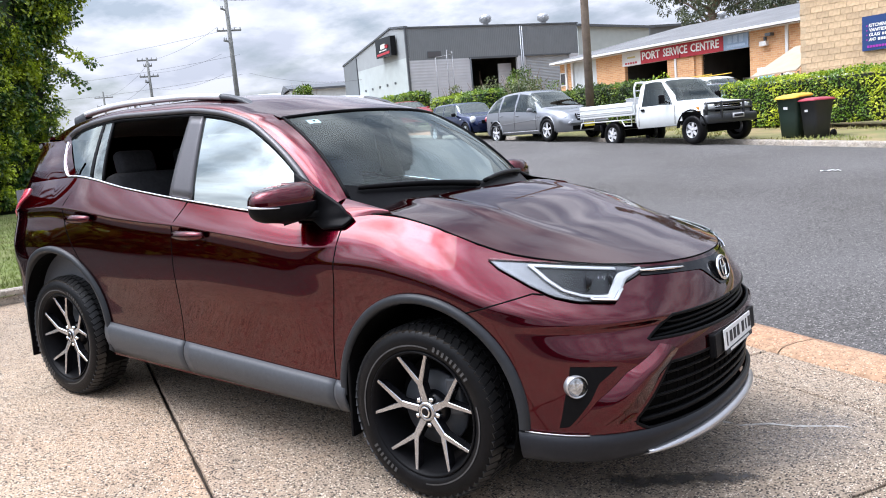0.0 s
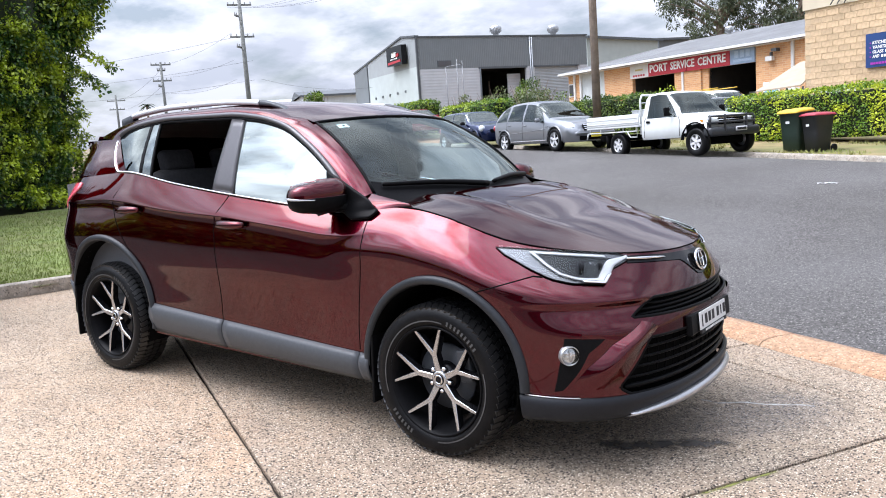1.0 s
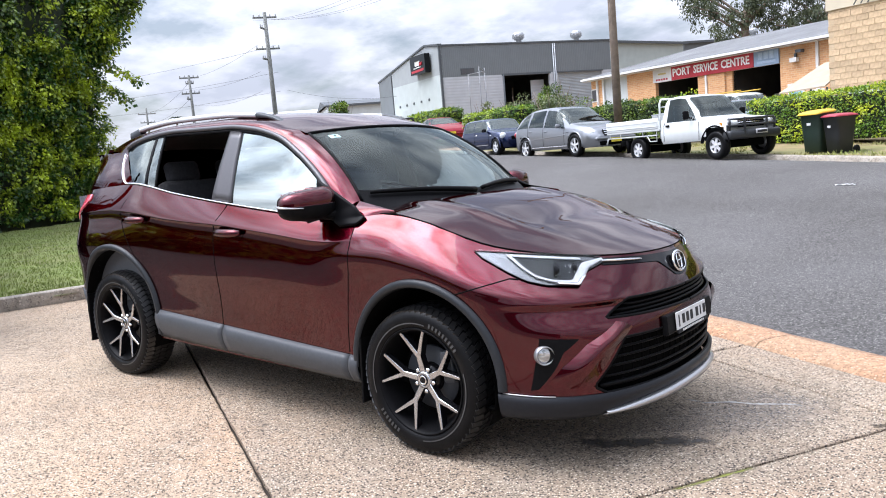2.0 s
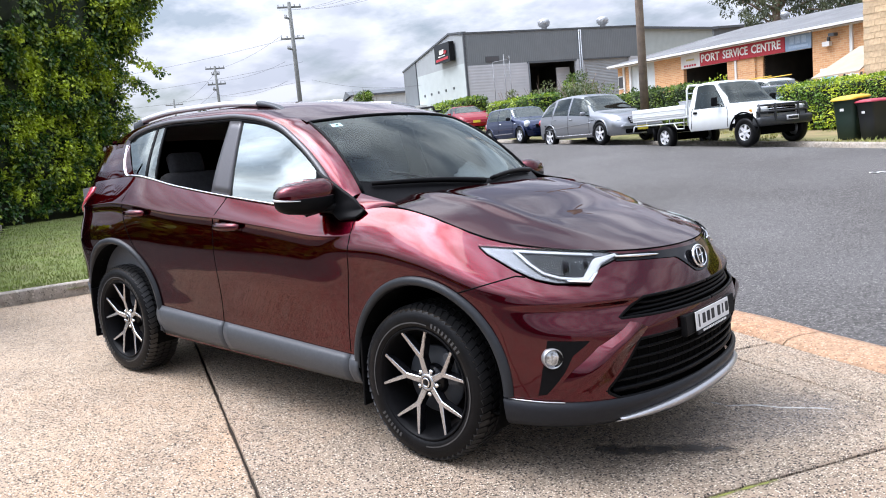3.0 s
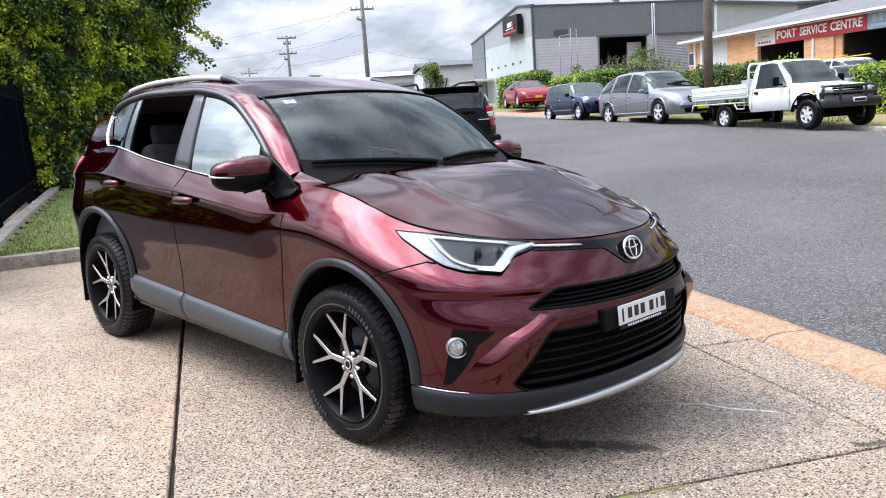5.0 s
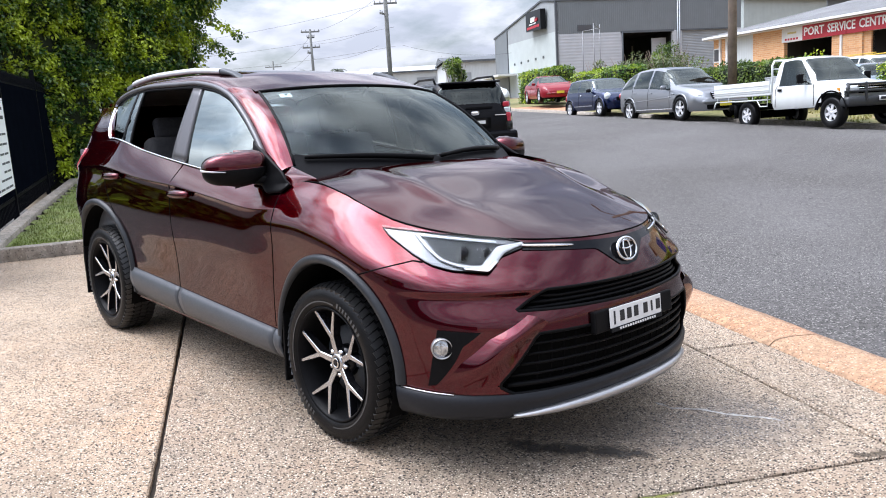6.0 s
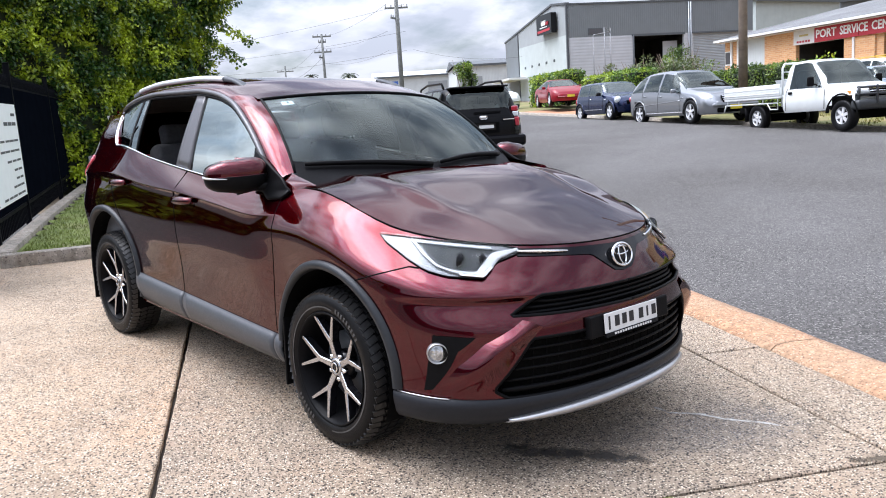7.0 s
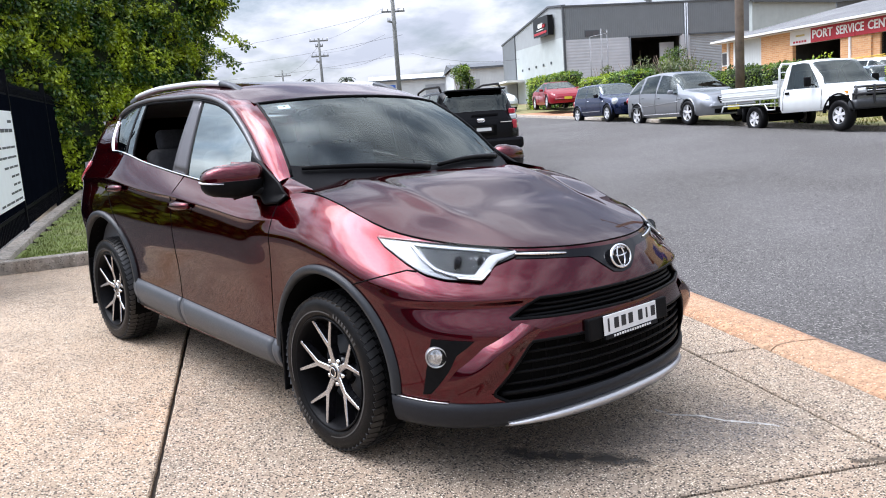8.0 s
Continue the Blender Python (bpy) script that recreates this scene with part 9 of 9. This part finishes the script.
def white_ute():
    """White single-cab utility with a drop-side tray, facing +x."""
    t = thing("white_ute", street(-11.52, 13.56), "white single-cab utility with a drop-side tray and black bull bar", "ute", "cars parked on the street")
    W = 0.84
    belt = [(-0.45, 1.02), (0.3, 1.02), (0.8, 1.01), (1.35, 0.98), (1.70, 0.93), (1.86, 0.86)]
    top = [(-0.45, 1.58), (-0.36, 1.66), (0.1, 1.69), (0.42, 1.64), (0.72, 1.36), (0.98, 1.08), (1.2, 1.035), (1.55, 1.00), (1.74, 0.94), (1.88, 0.87)]
    low = [(-0.45, 0.46), (2.0, 0.50)]
    xs = [-0.45 + 2.32 * i / 150 for i in range(151)]

    def width(x):
        return W * (1 - 0.10 * max(0.0, (x - 1.5) / 0.5) ** 2)

    def ring(x):
        w, b, tp, lo = width(x), smooth(x, belt), smooth(x, top), smooth(x, low)
        h = max(0.015, tp - b)
        ins = min(0.6 * h + 0.02, 0.17)
        p = [(w - 0.05, lo), (w, lo + 0.1), (w + 0.01, lo + 0.3), (w - 0.005, b - 0.12), (w - 0.035, b)]
        p += [(w - 0.035 - ins * q, b + h * 0.95 * q) for q in (0.95 * (i + 1) / 12 for i in range(12))]
        ye = w - 0.035 - ins
        return p + [(ye * q, b + h * c) for q, c in ((0.93, 0.985), (0.6, 1.0), (0.3, 1.01), (0.0, 1.012))]
    grid = [ring(x) for x in xs]
    fx, wr = 1.52, 0.35
    for nm, mat in (("cab_shell", WHITE_PAINT), ("cab_window", CLEAR_CAR_GLASS)):
        verts, faces, idx = [], [], {}
        for side in (-1, 1):
            for i in range(150):
                for j in range(len(grid[0]) - 1):
                    xm = (xs[i] + xs[i + 1]) / 2
                    zc = sum(grid[a][b][1] for a in (i, i + 1) for b in (j, j + 1)) / 4
                    if j < 4 and (xm - fx) ** 2 + (zc - wr) ** 2 < (wr + 0.10) ** 2:
                        continue
                    win = (4 <= j <= 15 and -0.26 < xm < 0.86 - (zc - 1.02) * 0.85) or (j >= 16 and 0.44 < xm < 0.98)
                    if win != (nm == "cab_window"):
                        continue
                    f = []
                    for a, b in ((i, j), (i, j + 1), (i + 1, j + 1), (i + 1, j)):
                        k = (side, a, b)
                        if k not in idx:
                            idx[k] = len(verts)
                            verts.append((xs[a], side * grid[a][b][0], grid[a][b][1]))
                        f.append(idx[k])
                    faces.append(tuple(f) if side > 0 else tuple(f[::-1]))
        if nm == "cab_shell":
            for i in (0, 150):
                for j in range(len(grid[0]) - 2):
                    f = []
                    for side, b in ((-1, j), (-1, j + 1), (1, j + 1), (1, j)):
                        k = (side, i, b)
                        if k not in idx:
                            idx[k] = len(verts)
                            verts.append((xs[i], side * grid[i][b][0], grid[i][b][1]))
                        f.append(idx[k])
                    faces.append(tuple(f))
        mesh_part(nm, verts, faces, mat, t)
    # pillar edge along the raked front of each door window
    for side in (-1, 1):
        edge = []
        for i in range(13):
            z = 1.03 + 0.56 * i / 12
            x = 0.86 - (z - 1.02) * 0.85
            rg = ring(x)
            y = next((a[0] + (b[0] - a[0]) * (z - a[1]) / (b[1] - a[1]) for a, b in zip(rg, rg[1:]) if a[1] <= z <= b[1]), None)
            if y is not None:
                edge.append((x, side * y, z))
        tube("pillar_edge", edge, 0.022, WHITE_PAINT, t, sides=6)
    part("cab_inside", box_bm((1.1, 1.35, 0.5), (0.25, 0, 0.72), 0.04), CLOTH, t)
    part("bench_back", cushion((0.14, 1.25, 0.55), (-0.2, 0, 1.18), 0.05), CLOTH, t)
    part("bonnet_lip", box_bm((0.05, 1.4, 0.10), (1.86, 0, 0.84), 0.02), WHITE_PAINT, t)
    for side in (-1, 1):
        tube("panel_gap", [(-0.34, side * 0.853, 0.52), (-0.34, side * 0.84, 0.95), (-0.32, side * 0.80, 1.05)], 0.006, DARK, t, sides=4)
        tube("panel_gap", [(0.98, side * 0.853, 0.52), (0.98, side * 0.845, 0.92), (0.92, side * 0.81, 1.02)], 0.006, DARK, t, sides=4)
        part("door_handle", box_bm((0.13, 0.03, 0.06), (-0.18, side * 0.855, 0.93), 0.008), BLACK_PLASTIC, t, smooth_faces=False)
        part("wing_mirror", cushion((0.10, 0.15, 0.22), (0.66, side * 0.96, 1.16), 0.03), BLACK_PLASTIC, t)
        tube("mirror_arm", [(0.70, side * 0.80, 1.08), (0.68, side * 0.92, 1.10)], 0.018, BLACK_PLASTIC, t, sides=6)
        part("headlamp", box_bm((0.16, 0.34, 0.17), (1.79, side * 0.60, 0.83), 0.03), LAMP_CLEAR, t)
        part("indicator", box_bm((0.10, 0.03, 0.12), (1.70, side * 0.80, 0.83), 0.01), material("amber_lens", (0.5, 0.2, 0.02), 0.2), t)
        rows = []
        for i in range(15):
            a = radians(8 + 164 * i / 14)
            rows.append([(fx + (wr + 0.10 + d) * math.cos(a), side * y, wr + (wr + 0.10 + d) * math.sin(a)) for d, y in ((-0.01, 0.80), (0.02, 0.862), (0.05, 0.855))])
        sheet("guard_lip", rows, BLACK_PLASTIC, t)
        simple_wheel(t, fx, side * 0.74, wr, side, 0.56, "steel")
        simple_wheel(t, -1.50, side * 0.72, wr, side, 0.56, "steel")
    part("grille", box_bm((0.06, 0.85, 0.17), (1.86, 0, 0.83), 0.02), DARK, t)
    part("grille_surround", box_bm((0.05, 0.95, 0.03), (1.895, 0, 0.92), 0.01), CHROME, t)
    for z in (0.80, 0.86):
        part("grille_bar", box_bm((0.04, 0.85, 0.022), (1.895, 0, z), 0.0), CHROME, t)
    # bull bar and bumper
    part("bumper", box_bm((0.28, 1.68, 0.22), (1.90, 0, 0.57), 0.06), BULL_BAR, t)
    for z, w in ((0.95, 0.72), (0.80, 0.78)):
        tube("bull_bar_rail", [(1.84, -w, z), (2.02, -w + 0.12, z), (2.04, 0, z), (2.02, w - 0.12, z), (1.84, w, z)], 0.026, BULL_BAR, t, sides=8)
    for y in (-0.36, 0.36):
        part("bull_bar_upright", box_bm((0.05, 0.06, 0.42), (2.03, y, 0.78), 0.02), BULL_BAR, t)
    for y in (-0.74, 0.74):
        tube("bull_bar_loop", [(1.91, y, 0.62), (1.93, y, 0.9), (1.88, y * 0.97, 0.97)], 0.026, BULL_BAR, t, sides=8)
    part("front_plate", box_bm((0.02, 0.37, 0.11), (2.065, 0.15, 0.62), 0.0), PLATE_WHITE, t)
    part("plate_bar", box_bm((0.01, 0.30, 0.06), (2.078, 0.15, 0.62), 0.0), INK, t)
    # chassis and tray
    part("chassis_rail", box_bm((3.4, 0.7, 0.16), (-1.2, 0, 0.55), 0.02), DARK, t)
    part("front_axle", box_bm((0.3, 1.3, 0.2), (fx, 0, 0.36), 0.04), DARK, t)
    part("rear_axle", box_bm((0.2, 1.3, 0.2), (-1.5, 0, 0.35), 0.05), DARK, t)
    part("tray_floor", box_bm((2.32, 1.80, 0.06), (-1.64, 0, 0.86), 0.01), WHITE_PAINT, t)
    for side in (-1, 1):
        part("drop_side", box_bm((2.30, 0.035, 0.29), (-1.64, side * 0.895, 1.035), 0.01), WHITE_PAINT, t)
        for z in (0.96, 1.08):
            part("side_rib", box_bm((2.28, 0.012, 0.02), (-1.64, side * 0.917, z), 0.004), WHITE_PAINT, t)
        tube("rope_rail", [(-2.78, side * 0.86, 0.72), (-0.62, side * 0.86, 0.72), (-0.62, side * 0.86, 0.56), (-0.9, side * 0.86, 0.56), (-1.02, side * 0.86, 0.72)], 0.017, WHITE_PAINT, t, sides=6)
        for x in (-2.7, -2.2, -1.2, -0.62):
            tube("rail_stay", [(x, side * 0.86, 0.72), (x, side * 0.86, 0.85)], 0.014, WHITE_PAINT, t, sides=5)
        tube("headboard_post", [(-0.52, side * 0.80, 0.62), (-0.52, side * 0.80, 1.55), (-0.52, side * 0.74, 1.66)], 0.026, WHITE_PAINT, t, sides=8)
        part("mud_flap", box_bm((0.02, 0.22, 0.36), (-1.95, side * 0.74, 0.45), 0.0), BLACK_PLASTIC, t)
    part("tail_board", box_bm((0.035, 1.78, 0.29), (-2.80, 0, 1.035), 0.01), WHITE_PAINT, t)
    tube("headboard_top", [(-0.52, -0.74, 1.66), (-0.52, 0.74, 1.66)], 0.026, WHITE_PAINT, t, sides=8)
    for z in (1.1, 1.28, 1.46):
        tube("headboard_bar", [(-0.52, -0.78, z), (-0.52, 0.78, z)], 0.015, WHITE_PAINT, t, sides=6)
    tube("rear_prop", [(-2.78, -0.86, 0.72), (-2.86, -0.86, 0.55)], 0.02, WHITE_PAINT, t, sides=6)
    tb = thing("tool_box", street(-11.52, 13.56), "low grey steel tool box lying in the tray", "tool box")
    part("box_body", box_bm((1.1, 0.5, 0.16), (-1.35, 0.3, 1.20), 0.02), ZINC, tb, smooth_faces=False)
    part("box_lid", box_bm((1.12, 0.52, 0.03), (-1.35, 0.3, 1.295), 0.008), ZINC, tb, smooth_faces=False)


white_ute()
